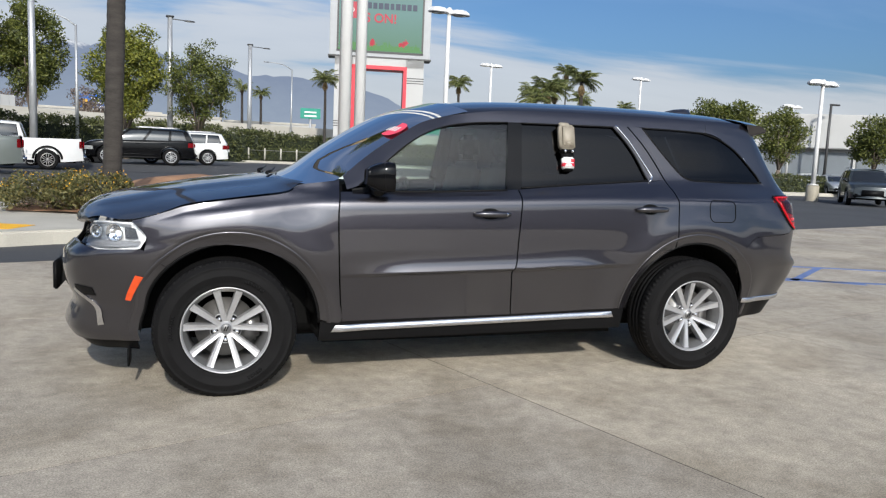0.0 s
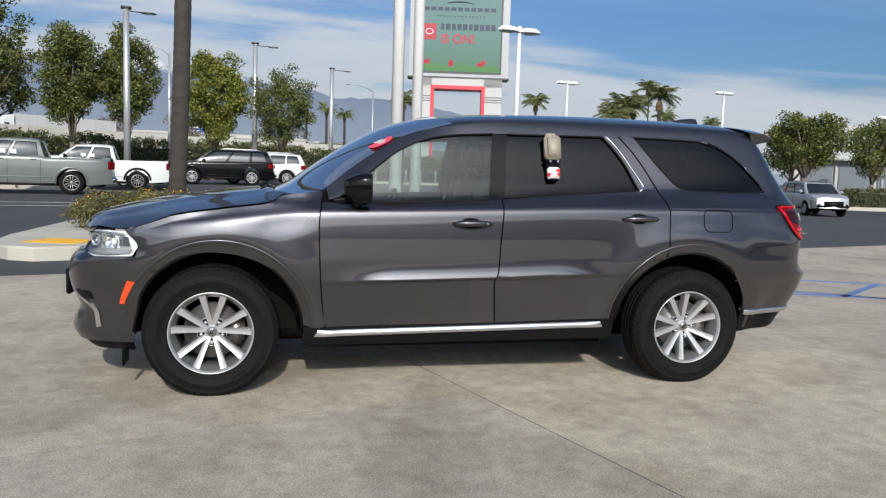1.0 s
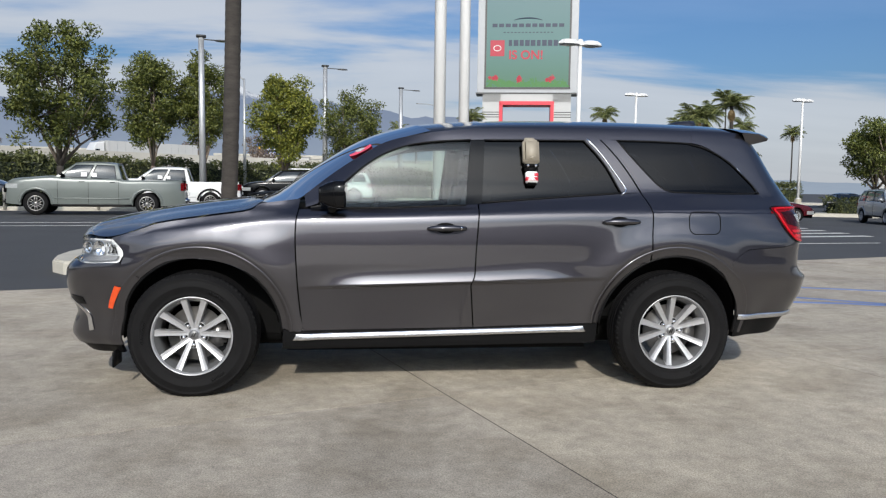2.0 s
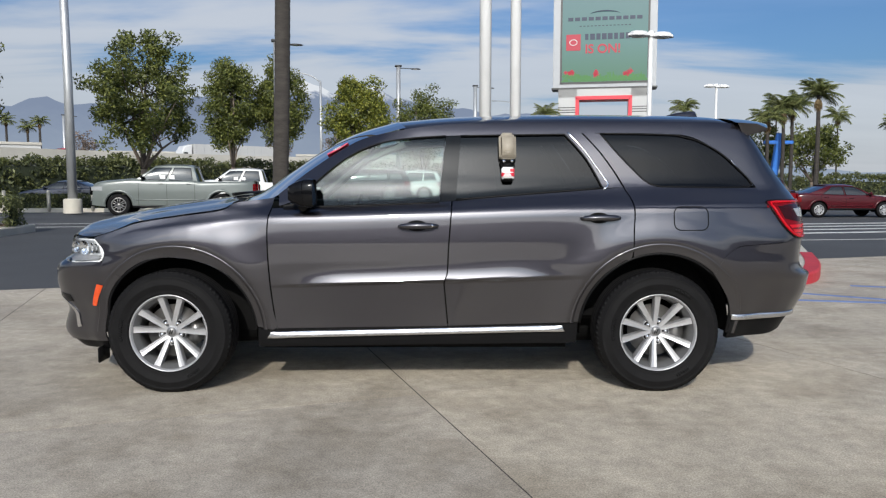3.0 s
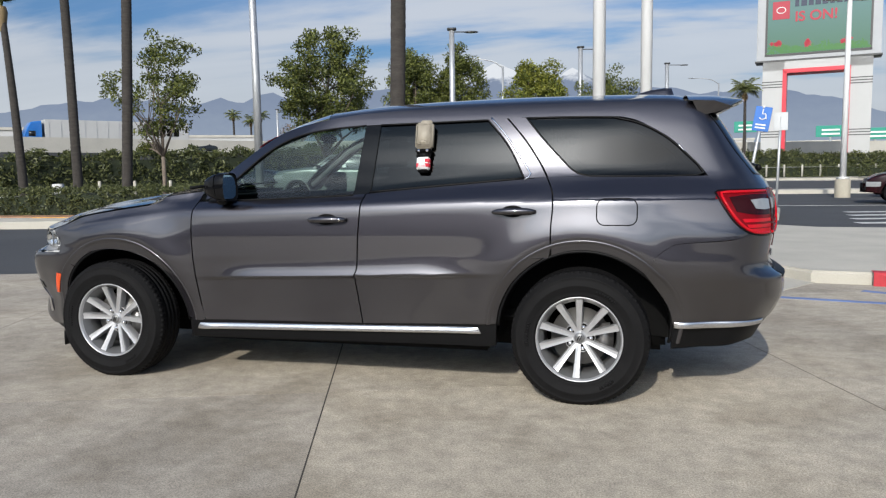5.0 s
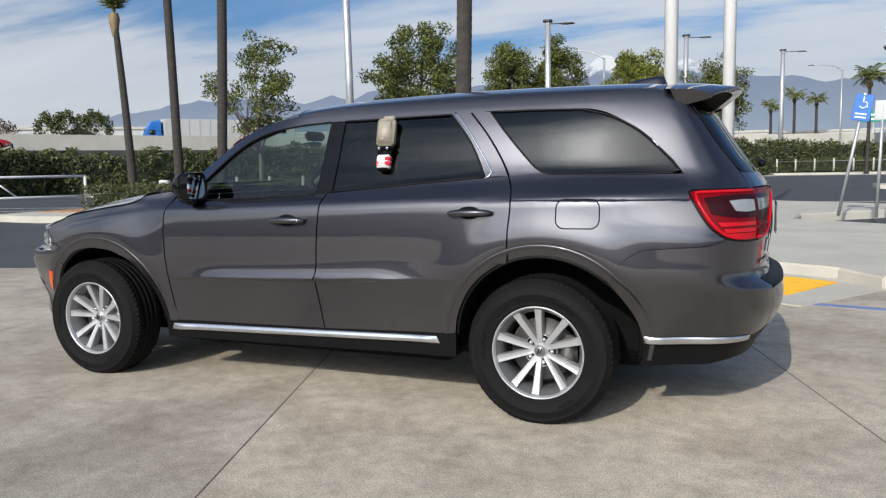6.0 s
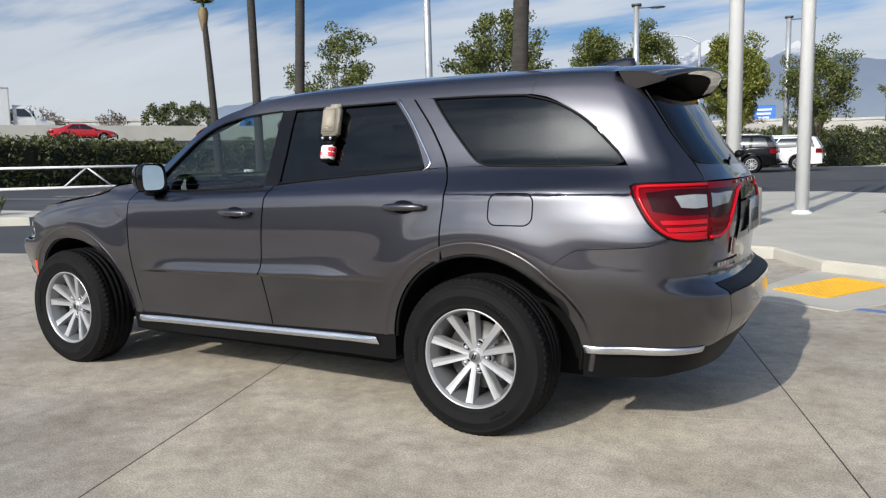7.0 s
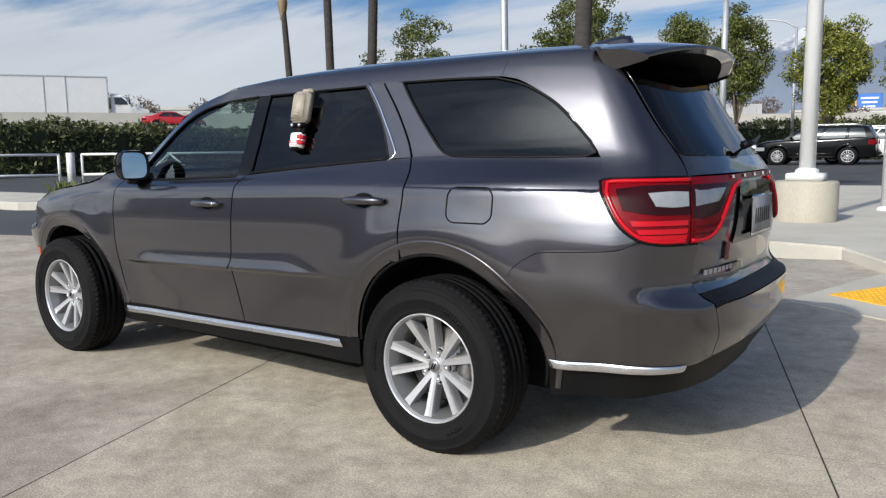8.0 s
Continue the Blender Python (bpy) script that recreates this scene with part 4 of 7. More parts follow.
for sgn in (-1, 1):
    part("spoiler_end", sheet([[Vector((2.12, sgn * .584, 1.700)), Vector((2.24, sgn * .592, 1.693)), Vector((2.327, sgn * .558, 1.666))], [Vector((2.165, sgn * .566, 1.612)), Vector((2.26, sgn * .548, 1.634)), Vector((2.324, sgn * .546, 1.650))]], flip=sgn > 0), PAINT, suv)
fin = sheet([[Vector((x, y * w, z + h * (1 - abs(y) ** 3))) for y in (-1, -.7, -.3, 0, .3, .7, 1)] for x, w, z, h in ((1.78, .022, 1.774, .004), (1.83, .040, 1.772, .030), (1.90, .045, 1.772, .048), (1.99, .045, 1.768, .062), (2.03, .040, 1.766, .062), (2.05, .035, 1.764, .010))])
part("roof_antenna", fin, PAINT, suv)

# mirrors
for sgn in (1, -1):
    rows = []
    for s in np.linspace(0, 1, 9):
        x = -.765 + .155 * s
        r = math.sin(math.pi * (.12 + .46 * s)) ** .7
        rows.append([Vector((x, -.925 + .088 * r * math.copysign(abs(math.cos(w)) ** .5, math.cos(w)), 1.240 + .088 * r * math.copysign(abs(math.sin(w)) ** .6, math.sin(w)))) for w in np.linspace(0, 2 * math.pi, 25)[:-1]])
    shell = sheet(rows, closed=True)
    shell = (shell[0], shell[1] + [tuple(range(24))])
    glassm = [rows[-1][k] + Vector((-.034 - .08 * (rows[-1][k].z - 1.240) + .37 * (rows[-1][k].y + .925), 0, 0)) for k in range(24)], [tuple(range(24))[::-1]]
    gc = sum(glassm[0], Vector()) / 24
    bezel = sheet([[gc + (p - gc) * 1.02 + Vector((.004, 0, 0)) for p in glassm[0]], [gc + (p - gc) * .86 + Vector((-.004, 0, 0)) for p in glassm[0]]], flip=True, closed=True)
    glassm = [gc + (p - gc) * .87 for p in glassm[0]], glassm[1]
    stalk = tube([(-.68, -.80, 1.152), (-.69, -.86, 1.155), (-.68, -.93, 1.160)], [.045, .032, .03], 10)
    base = patch([(-.82, 1.14), (-.62, 1.14)], [(-.82, 1.16), (-.66, 1.19)], [(-.82, 1.14), (-.82, 1.16)], [(-.62, 1.14), (-.66, 1.19)], 4, 4, .006, .02)
    mir = part("door_mirror", shell if sgn == 1 else mirror(shell), GLOSS_BLACK, suv, "gloss black door mirror")
    for nm, g, mt in (("mirror_glass", glassm, MIRROR), ("mirror_bezel", bezel, BLACK_TRIM), ("mirror_stalk", stalk, GLOSS_BLACK), ("mirror_foot", base, BLACK_TRIM)):
        part(nm, g if sgn == 1 else mirror(g), mt, mir)

# dark inner shell behind the panels, floor and cabin
zs = (.24, .36, .55, .75, .95, 1.10)
shell = sheet([[skin(u, z, -.05) for u in np.linspace(-2.0, UR, 60)] for z in zs])
cut = [f for f in shell[1] if not any(math.hypot(shell[0][i].x - c[0], shell[0][i].z - c[1]) < .52 for i in f for c in (ARCH_F, ARCH_R)) and not any((shell[0][i].x < -.95 and shell[0][i].z > .80) or shell[0][i].x > 2.0 for i in f)]
both("inner_shell", (shell[0], cut), CABIN)
part("floor_pan", box_bm(3.9, 1.10, .16, .05, 0, .24, .03), CABIN, suv)
part("floor_pan", box_bm(2.0, 1.62, .12, 0, 0, .25, .03), CABIN, suv)
part("dashboard", box_bm(.42, 1.44, .22, -.82, 0, .96, .06), CABIN, suv)
part("cabin_floor", box_bm(2.7, 1.4, .05, .42, 0, .42, .02), CABIN, suv)
part("firewall", box_bm(.04, 1.5, .6, -1.02, 0, .42, .01), CABIN, suv)
part("cargo_wall", box_bm(.04, 1.20, .50, 2.28, 0, .62, .01), CABIN, suv)
for y in (-.37, .37):
    part("front_seat", joined(box_mesh(.5, .5, .16, -.05, y, .62, .05), moved(box_mesh(.14, .48, .62, 0, 0, 0, .05), pose(.17, y, .74, 0, 14, 0)), box_mesh(.10, .26, .19, .33, y, 1.36, .04)), SEAT, suv)
part("rear_seat", joined(box_mesh(.48, 1.2, .16, .95, 0, .64, .05), moved(box_mesh(.14, 1.2, .60, 0, 0, 0, .05), pose(1.17, 0, .76, 0, 14, 0)), box_mesh(.1, .26, .17, 1.33, -.37, 1.36, .04), box_mesh(.1, .26, .17, 1.33, .37, 1.36, .04)), SEAT, suv)
part("third_seat", joined(moved(box_mesh(.12, 1.1, .55, 0, 0, 0, .05), pose(1.95, 0, .76, 0, 12, 0))), SEAT, suv)
part("headliner", sheet([[Vector((x - sh * (1 - k * k), .555 * k, zz + .070 * (1 - abs(k) ** 2.6))) for k in np.linspace(-1, 1, 13)] for x, zz, sh in ((-.05, 1.640, .10), (.1, 1.652, .08), (.6, 1.668, .05), (1.3, 1.680, .02), (2.05, 1.678, 0))]), HEADLINER, suv)
ring = [Vector((.185 * math.cos(w), .185 * math.sin(w), 0)) for w in np.linspace(0, 2 * math.pi, 29)]
steer = moved(joined(tube(ring, .016, 8, False), box_mesh(.30, .05, .03, 0, 0, -.01, .01), box_mesh(.06, .16, .03, 0, -.08, -.01, .01)), pose(-.46, -.37, 1.05, 0, -66, 0))
part("steering_wheel", steer, CABIN, suv)
part("cabin_mirror", box_bm(.03, .24, .065, -.34, 0, 1.53, .015), CABIN, suv)
for sgn in (-1, 1):
    part("pillar_trim", tube([(-.80, sgn * .72, 1.22), (-.44, sgn * .66, 1.49), (-.12, sgn * .60, 1.62)], .022, 6), HEADLINER, suv)
    part("pillar_trim", tube([(.22, sgn * .735, 1.16), (.25, sgn * .64, 1.57)], .04, 6), CABIN, suv)

# paper on the dash, pink oval on the windscreen
part("dash_paper", moved(box_mesh(.16, .11, .002), pose(-.98, -.50, 1.232, 0, -24, 20)), WHITE_PAPER, suv, smooth=False)
c0, c1 = skin(-.47, 1.50, -.010), skin(-.30, 1.60, -.010)
ax = (c1 - c0).normalized()
mid = skin(-.47, 1.515, -.010) + Vector((-.045, .10, .020))
side = Vector((-.22, .97, .08)).normalized()
oval = [mid + ax * .080 * math.cos(w) + side * .105 * math.sin(w) for w in np.linspace(0, 2 * math.pi, 33)[:-1]]
stick = part("windscreen_sticker", (oval, [tuple(range(32))]), PINK, suv, "pink oval price sticker", smooth=False)
for i in range(4):
    q = mid + side * (-.055 + .036 * i) + ax.cross(side).normalized() * .003
    bars = [q + ax * a + side * b for a, b in ((-.026, 0), (-.026, .024), (.026, .024), (.026, 0))]
    part("sticker_character", (bars, [(0, 1, 2, 3)]), WHITE_PAPER, stick, smooth=False)


# ---- wheels ----
def tyre_mesh():
    """Road tyre: ribbed sidewall, blocky shoulders and three grooves round the tread."""
    prof = [(.235, .10), (.243, .116), (.250, .124), (.256, .126), (.262, .124), (.275, .131), (.300, .1345), (.304, .1365), (.309, .1365), (.313, .1345), (.335, .131), (.345, .128), (.349, .130), (.354, .129), (.357, .123), (.368, .114), (.380, .095), (.3865, .07), (.3875, .045)]
    groove = [(.379, .043), (.379, .035), (.3875, .033), (.3875, .006), (.379, .004)]
    half = prof + groove
    full = [(r, -h) for r, h in half] + [(r, h) for r, h in half[::-1]]
    vs, fs = lathe(full, 72)
    blocks = []
    for k in range(72):
        for sgn in (-1, 1):
            b = box_mesh(.024, .030, .006, 0, 0, 0)
            blocks.append(moved(b, Matrix.Rotation(2 * math.pi * (k + .25 * sgn) / 72, 4, "Y") @ pose(0, sgn * .088, .3765, sgn * -22, 0, sgn * 16)))
            blocks.append(moved(box_mesh(.019, .0030, .020, 0, 0, 0), Matrix.Rotation(2 * math.pi * (k + .25 * sgn) / 72, 4, "Y") @ pose(0, sgn * .1150, .3585, sgn * 41, 0, 0)))
    for start, n in ((20, 8), (140, 6), (262, 9)):
        for k in range(n):
            for sgn in (-1, 1):
                blocks.append(moved(box_mesh(.011, .004, .019 if k % 3 else .015, 0, 0, -.009), Matrix.Rotation(radians(start + 3.1 * k), 4, "Y") @ pose(0, sgn * .1335, .289)))
    return (vs, fs), joined(*blocks)


def spoke_mesh(a, side):
    """One faceted spoke with a raised face and sloping sides that widens towards the rim."""
    st = [(.026, .014, -.048), (.060, .0142, -.056), (.10, .0152, -.066), (.15, .0168, -.078), (.19, .0185, -.087), (.222, .0215, -.095), (.232, .0235, -.100)]
    rows = []
    for r, w, y in st:
        rows.append([Vector((-w * 1.10, y + .052, r)), Vector((-w * 1.12, y + .012, r)), Vector((-w * .94, y, r)), Vector((0, y + .002, r)), Vector((w * .94, y, r)), Vector((w * 1.12, y + .012, r)), Vector((w * 1.10, y + .052, r))])
    slide = [.0022 + .0119 * (r - .026) / .034 if r < .06 else .0141 + .0525 * (r - .06) / .172 for r, w, y in st]
    rows = [[p + Vector((side * o, 0, 0)) for p in row] for row, o in zip(rows, slide)]
    return moved(sheet(rows, flip=True), Matrix.Rotation(radians(a), 4, "Y"))


tyre_me, blocks_me = tyre_mesh()


def wheel(x, y, z, turn, spin):
    w = root("wheel", x, y, z, turn)
    w.parent = suv
    tyre = part("tyre", tyre_me, RUBBER, w, "black road tyre")
    tagged(part("tread", blocks_me, RUBBER, tyre), kind="stuff")
    part("rim_barrel", lathe([(.240, -.100), (.222, -.07), (.207, -.045), (.200, .08), (.232, .11)], 64), BARREL, w)
    part("rim_lip", lathe([(.243, -.112), (.241, -.1195), (.236, -.119), (.232, -.108), (.228, -.098)], 64), ALLOY, w)
    part("rim_wall", lathe([(.228, -.098), (.214, -.070), (.206, -.050)], 64), BARREL, w)
    for k in range(5):
        for d in (-1, 1):
            part("spoke", spoke_mesh(k * 72 + spin, d), ALLOY, w, smooth=False)
    part("hub", lathe([(.074, -.012), (.072, -.026), (.064, -.030), (.040, -.034), (.036, -.048), (.033, -.060), (.0, -.062)], 40), ALLOY, w)
    part("hub_cap", lathe([(.029, -.060), (.027, -.067), (.0, -.069)], 28), BARREL, w)
    for k in (-1, 1):
        part("cap_mark", moved(box_mesh(.006, .002, .030, 0, 0, -.015), pose(.006 * k, -.0695, 0, 0, 24, 0)), CABIN, w, smooth=False)
    for k in range(5):
        part("wheel_nut", moved(lathe([(.0125, -.025), (.012, -.058), (.0085, -.065), (.0, -.066)], 8), Matrix.Rotation(radians(72 * k + 36 + spin), 4, "Y") @ Matrix.Translation((0, 0, .063))), CHROME, w)
        # black disc paints the shade in the bottom of the nut's recess
        part("nut_pocket_shade", moved(lathe([(.0215, -.041), (.0, -.041)], 16), Matrix.Rotation(radians(72 * k + 36 + spin), 4, "Y") @ Matrix.Translation((0, 0, .063))), CABIN, w, smooth=False)
        part("nut_boss", moved(lathe([(.0245, -.020), (.0245, -.049), (.0232, -.051), (.0215, -.049), (.0213, -.038)], 20), Matrix.Rotation(radians(72 * k + 36 + spin), 4, "Y") @ Matrix.Translation((0, 0, .063))), ALLOY, w)
    part("brake_disc", lathe([(.165, .012), (.165, -.008), (.085, -.010), (.08, -.03), (.0, -.032)], 48), STEEL, w)
    part("brake_caliper", moved(box_mesh(.10, .07, .16, 0, 0, -.08, .02), pose(.135, .0, .0)), STEEL, w)
    return w


for wx in (-1.521, 1.521):
    for sgn in (1, -1):
        wheel(wx, -.827 * sgn, .3745, 0 if sgn == 1 else 180, 2 if wx < 0 else -16)

# ---- lock box hung on the rear window ----
box = root("lock_box", .590, -.765, 1.33, 0, "tan plastic key lock box with red tag on the window", "lock box")
tilt = pose(0, 0, 0, -14, 0, 0)
part("body", box_bm(.108, .056, .160, 0, -.012, .122, .012, tilt), BOX_TAN, box)
part("lid", box_bm(.086, .012, .128, 0, -.043, .138, .008, tilt), BOX_TAN, box)
part("lid_rib", box_bm(.040, .006, .016, 0, -.050, .150, .003, tilt), BOX_TAN, box)
part("clip", box_bm(.070, .030, .030, 0, .012, .275, .006, tilt), BOX_TAN, box)
part("keypad", box_bm(.098, .050, .022, 0, -.012, .098, .006, tilt), CABIN, box)
for sx in (-1, 1):
    part("shackle", moved(tube([(sx * .036, -.012, .100), (sx * .038, -.016, .080), (sx * .030, -.018, .058)], .008, 8), tilt), CABIN, box)
    part("pin", moved(lathe([(.010, -.006), (.008, -.012), (0, -.013)], 12), tilt @ Matrix.Translation((sx * .026, -.036, .106))), CHROME, box)
part("neck", box_bm(.060, .036, .030, 0, -.010, .070, .004, tilt), BLACK_TRIM, box)
tag = part("tag", box_bm(.078, .040, .076, 0, -.014, -.006, .006, tilt), WHITE_PAPER, box, "white and red tag")
part("tag_band", box_bm(.080, .043, .030, 0, -.014, .004, .004, tilt), RED_PAPER, tag)
part("tag_corner", box_bm(.030, .043, .026, .026, -.014, .034, .003, tilt), RED_PAPER, tag)
for k in range(3):
    part("word_bar", box_bm(.050 - .008 * k, .002, .0045, -.004, -.036, .010 + .008 * k, m=tilt), WHITE_PAPER, tag, smooth=False)
part("foot", box_bm(.066, .044, .016, 0, -.012, -.020, .005, tilt), CABIN, box)


# ---- ground ----
def flat(name, poly, z, depth, mat, label="", kind="structure", bevel=0.0, parent=None):
    """A slab with the outline poly, its top at z."""
    bm = bmesh.new()
    vs = [bm.verts.new((x, y, z)) for x, y in poly]
    f = bm.faces.new(vs)
    if f.normal.z < 0:
        f.normal_flip()
    ex = bmesh.ops.extrude_face_region(bm, geom=[f])
    bmesh.ops.translate(bm, vec=(0, 0, -depth), verts=[v for v in ex["geom"] if isinstance(v, bmesh.types.BMVert)])
    bmesh.ops.recalc_face_normals(bm, faces=bm.faces)
    if bevel:
        top = [e for e in bm.edges if all(abs(v.co.z - z) < 1e-5 for v in e.verts)]
        bmesh.ops.bevel(bm, geom=top, offset=bevel, segments=3, affect="EDGES")
    ob = part(name, bm, mat, parent, "", False)
    if kind:
        tagged(ob, label, kind=kind)
    return ob


def strip(a, b, w, z, mat, name, label, depth=.004):
    d = (Vector(b) - Vector(a)).normalized()
    n = Vector((-d.y, d.x)) * w / 2
    A, B = Vector(a), Vector(b)
    return flat(name, [tuple(A - n), tuple(B - n), tuple(B + n), tuple(A + n)], z, depth, mat, label)


ground = part("ground", ([(-4800, -4800, -.06), (4800, -4800, -.06), (4800, 4800, -.06), (-4800, 4800, -.06)], [(0, 1, 2, 3)]), ASPHALT, None, "", False)
tagged(ground, "dark worn asphalt of the drive lanes and streets", kind="structure")

# the yard is laid in square slabs turned against the parked SUV
E2, E1 = Vector((.951, .309)), Vector((-.309, .951))


def pq(p, q):
    v = E2 * p + E1 * q
    return v.x, v.y


yard = tagged(new("pavement"), "light grey concrete yard in square jointed slabs", kind="structure")
c0, c1, c2, c3 = pq(-15, -22), pq(30, -22), pq(30, 5.17), pq(-15, 5.17)
bed = flat("joint_filler", [c0, c1, c2, c3], -.0015, .04, JOINT, kind="", parent=yard)
P0, Q0, STEP = -.28, -.96, 3.055


def slab_mesh(w, h, g, g2):
    bm = bmesh.new()
    bmesh.ops.create_cube(bm, size=1, matrix=Matrix.Translation((0, 0, -.025)) @ Matrix.Diagonal((w - g, h - g2, .05, 1)))
    bmesh.ops.bevel(bm, geom=[e for e in bm.edges if all(v.co.z > -.001 for v in e.verts)], offset=.0002, segments=1, affect="EDGES")
    me = bpy.data.meshes.new("slab")
    bm.to_mesh(me)
    bm.free()
    me.materials.append(CONCRETE)
    return me


slab_me = slab_mesh(STEP, STEP, .0085, .0065)
for i in range(-5, 9):
    for j in range(-7, 2):
        x, y = pq(P0 + STEP * (i + .5), Q0 + STEP * (j + .5))
        s = new("slab", slab_me)
        s.parent = yard
        s.matrix_basis = pose(x, y, 0, 0, 0, math.degrees(math.atan2(E2.y, E2.x)))

# raised island behind the SUV with ramp, pads and planting
island = [(-5.36, 8.6), (-5.38, 7.8), (-5.28, 7.0), (-5.10, 6.4), (-4.82, 6.05), (-4.45, 5.90), (-4.0, 6.08), (-3.5, 6.38), (-3, 6.55), (1.5, 6.35), (2.1, 6.2), (2.7, 5.15), (3.4, 4.75), (3.75, 4.15), (4.6, 4.02), (5.2, 4.45), (5.9, 5.7), (6.6, 7.3), (7.5, 9.5), (7.3, 10.9), (5.3, 11.0), (3.3, 12.6), (3.5, 14.2), (5.4, 16.0), (5.9, 18.8), (2.0, 21.5), (-1.8, 20.5), (-4.2, 15.0), (-5.3, 11.6)]
flat("raised_island", island, .14, .22, KERB, "pale raised concrete walkway island with rounded kerb", bevel=.03)
flat("ramp", [(2.10, 3.35), (2.95, 2.9), (3.8, 4.15), (3.35, 4.8), (2.6, 5.2)], .012, .03, KERB, "pale concrete kerb ramp")
pad = flat("tactile_pad", [(2.36, 3.75), (2.84, 3.45), (3.38, 4.44), (2.90, 4.76)], .020, .02, YELLOW, "bright yellow tactile ramp pad")
dome = lathe([(.013, 0), (.010, .005), (0, .006)], 6, "z")
A, U, V = Vector((2.36, 3.75)), Vector((.48, -.30)), Vector((.54, 1.00))
domes = [moved(dome, Matrix.Translation((*(A + U * (i + .5) / 9 + V * (j + .5) / 18), .020))) for i in range(9) for j in range(18)]
tagged(part("tactile_domes", joined(*domes), YELLOW, pad), kind="stuff")
flat("tactile_pad", [(-4.85, 6.62), (-4.05, 6.42), (-3.82, 7.02), (-4.55, 7.27)], .146, .01, YELLOW, "bright yellow tactile pad on the island tip")
flat("tactile_pad", [(-15.2, 13.0), (-14.2, 13.2), (-14.0, 13.9), (-15.0, 13.8)], .146, .01, YELLOW, "bright yellow tactile pad by the hedge")
# mulched bed, heaped up towards its far end
rows = []
for i in range(29):
    f = i / 28
    cx, cy = -3.35 + 2.3 * f, 8.9 + 7.2 * f
    half = 2.25 * math.sin(math.pi * min(1, .10 + .90 * f)) ** .45 * (1 - .25 * f)
    row = []
    for k in np.linspace(-1, 1, 15):
        hump = .50 * min(1, max(0, (f - .10) / .55)) ** 1.5 * min(1, (1 - f) / .12) * (1 - abs(k) ** 2.6)
        px, py = cx + half * k, cy - .36 * half * k
        hump += .03 * noise.noise(Vector((px * 1.6, py * 1.6, 0))) * (1 - abs(k) ** 4)
        row.append(Vector((px, py, .150 + .02 * (1 - k * k) + max(0, hump))))
    rows.append(row)
tagged(part("planting_bed", sheet(rows), MULCH), "reddish brown mulched planting bed heaped in the island", kind="structure")
# red painted kerb round the island's nose
redline = spline([(4.35, 3.99), (4.65, 4.0), (5.22, 4.42), (5.93, 5.68), (6.62, 7.28)], 24)
rows = [[], [], [], []]
for i, (x, y) in enumerate(redline):
    d = Vector(redline[min(i + 1, 24)] - redline[max(i - 1, 0)]).normalized()
    o = Vector((d.y, -d.x))
    for r, (k, zz) in zip(rows, ((.012, -.01), (.012, .125), (-.01, .150), (-.20, .150))):
        r.append(Vector((x + o.x * k, y + o.y * k, zz)))
tagged(part("kerb_paint", sheet(rows), RED_KERB, None, "", False), "red painted no-parking kerb", kind="structure")

# blue accessible-bay lines, white lines on the asphalt
for a, b in (((2.5, 3.22), (5.2, 2.60)), ((5.2, 2.60), (7.6, 1.75)), ((4.15, 3.62), (6.4, 2.05)), ((5.5, 4.05), (8.8, 2.75)), ((5.6, 2.42), (7.0, 3.42)), ((7.0, 1.9), (8.4, 2.9))):
    strip(a, b, .10, .004, BLUE_LINE, "blue_line", "worn blue parking line on concrete")
for a, b, w in (((-30, 15.2), (-5.5, 20.5), .12), ((-30, 17.6), (-5.5, 22.6), .12), ((-6, 23.3), (14, 24.4), .12), ((7, 15), (16, 17), .4), ((7.3, 16.6), (16.3, 18.6), .4), ((7.6, 18.2), (16.5, 20.2), .4), ((7.9, 19.8), (16.8, 21.8), .4), ((6.5, 12.6), (14, 13.8), .1)):
    strip(a, b, w, -.052, WHITE_LINE, "white_line", "faded white line on asphalt")


# ---- planting ----
def leaf_cloud(rng, centres, per, size, spread, flatten=.75):
    """Many small folded leaves scattered in clumps."""
    n = len(centres) * per
    c = np.repeat(np.array(centres, float), per, 0)
    d = rng.normal(size=(n, 3))
    d /= np.linalg.norm(d, axis=1)[:, None]
    r = rng.random((n, 1)) ** .45
    sp = np.repeat(np.broadcast_to(np.array(spread, float), (len(centres),)), per)[:, None]
    pos = c + d * r * sp * np.array((1, 1, flatten))
    a = rng.normal(size=(n, 3)) + d * .5
    a /= np.linalg.norm(a, axis=1)[:, None]
    b = np.cross(a, rng.normal(size=(n, 3)))
    b /= np.linalg.norm(b, axis=1)[:, None]
    s = size * (.6 + .8 * rng.random((n, 1)))
    w = s * .42
    vs = np.stack([pos - a * s, pos + b * w, pos + a * s, pos - b * w], 1).reshape(-1, 3)
    fs = np.arange(4 * n).reshape(-1, 4)
    return vs.tolist(), fs.tolist()


def clumps(rng, n, rx, ry, rz, z0, lumps):
    """Clump centres filling an uneven crown."""
    out = []
    while len(out) < n:
        p = rng.uniform(-1, 1, 3)
        if p @ p > 1 or p @ p < .12:
            continue
        az, el = math.atan2(p[1], p[0]), p[2]
        edge = .78 + .22 * math.sin(lumps * az + 2.1 * el + lumps) * math.cos(2.3 * el * lumps * .5)
        if math.sqrt(p @ p) > edge:
            continue
        out.append((p[0] * rx, p[1] * ry, z0 + p[2] * rz))
    return out


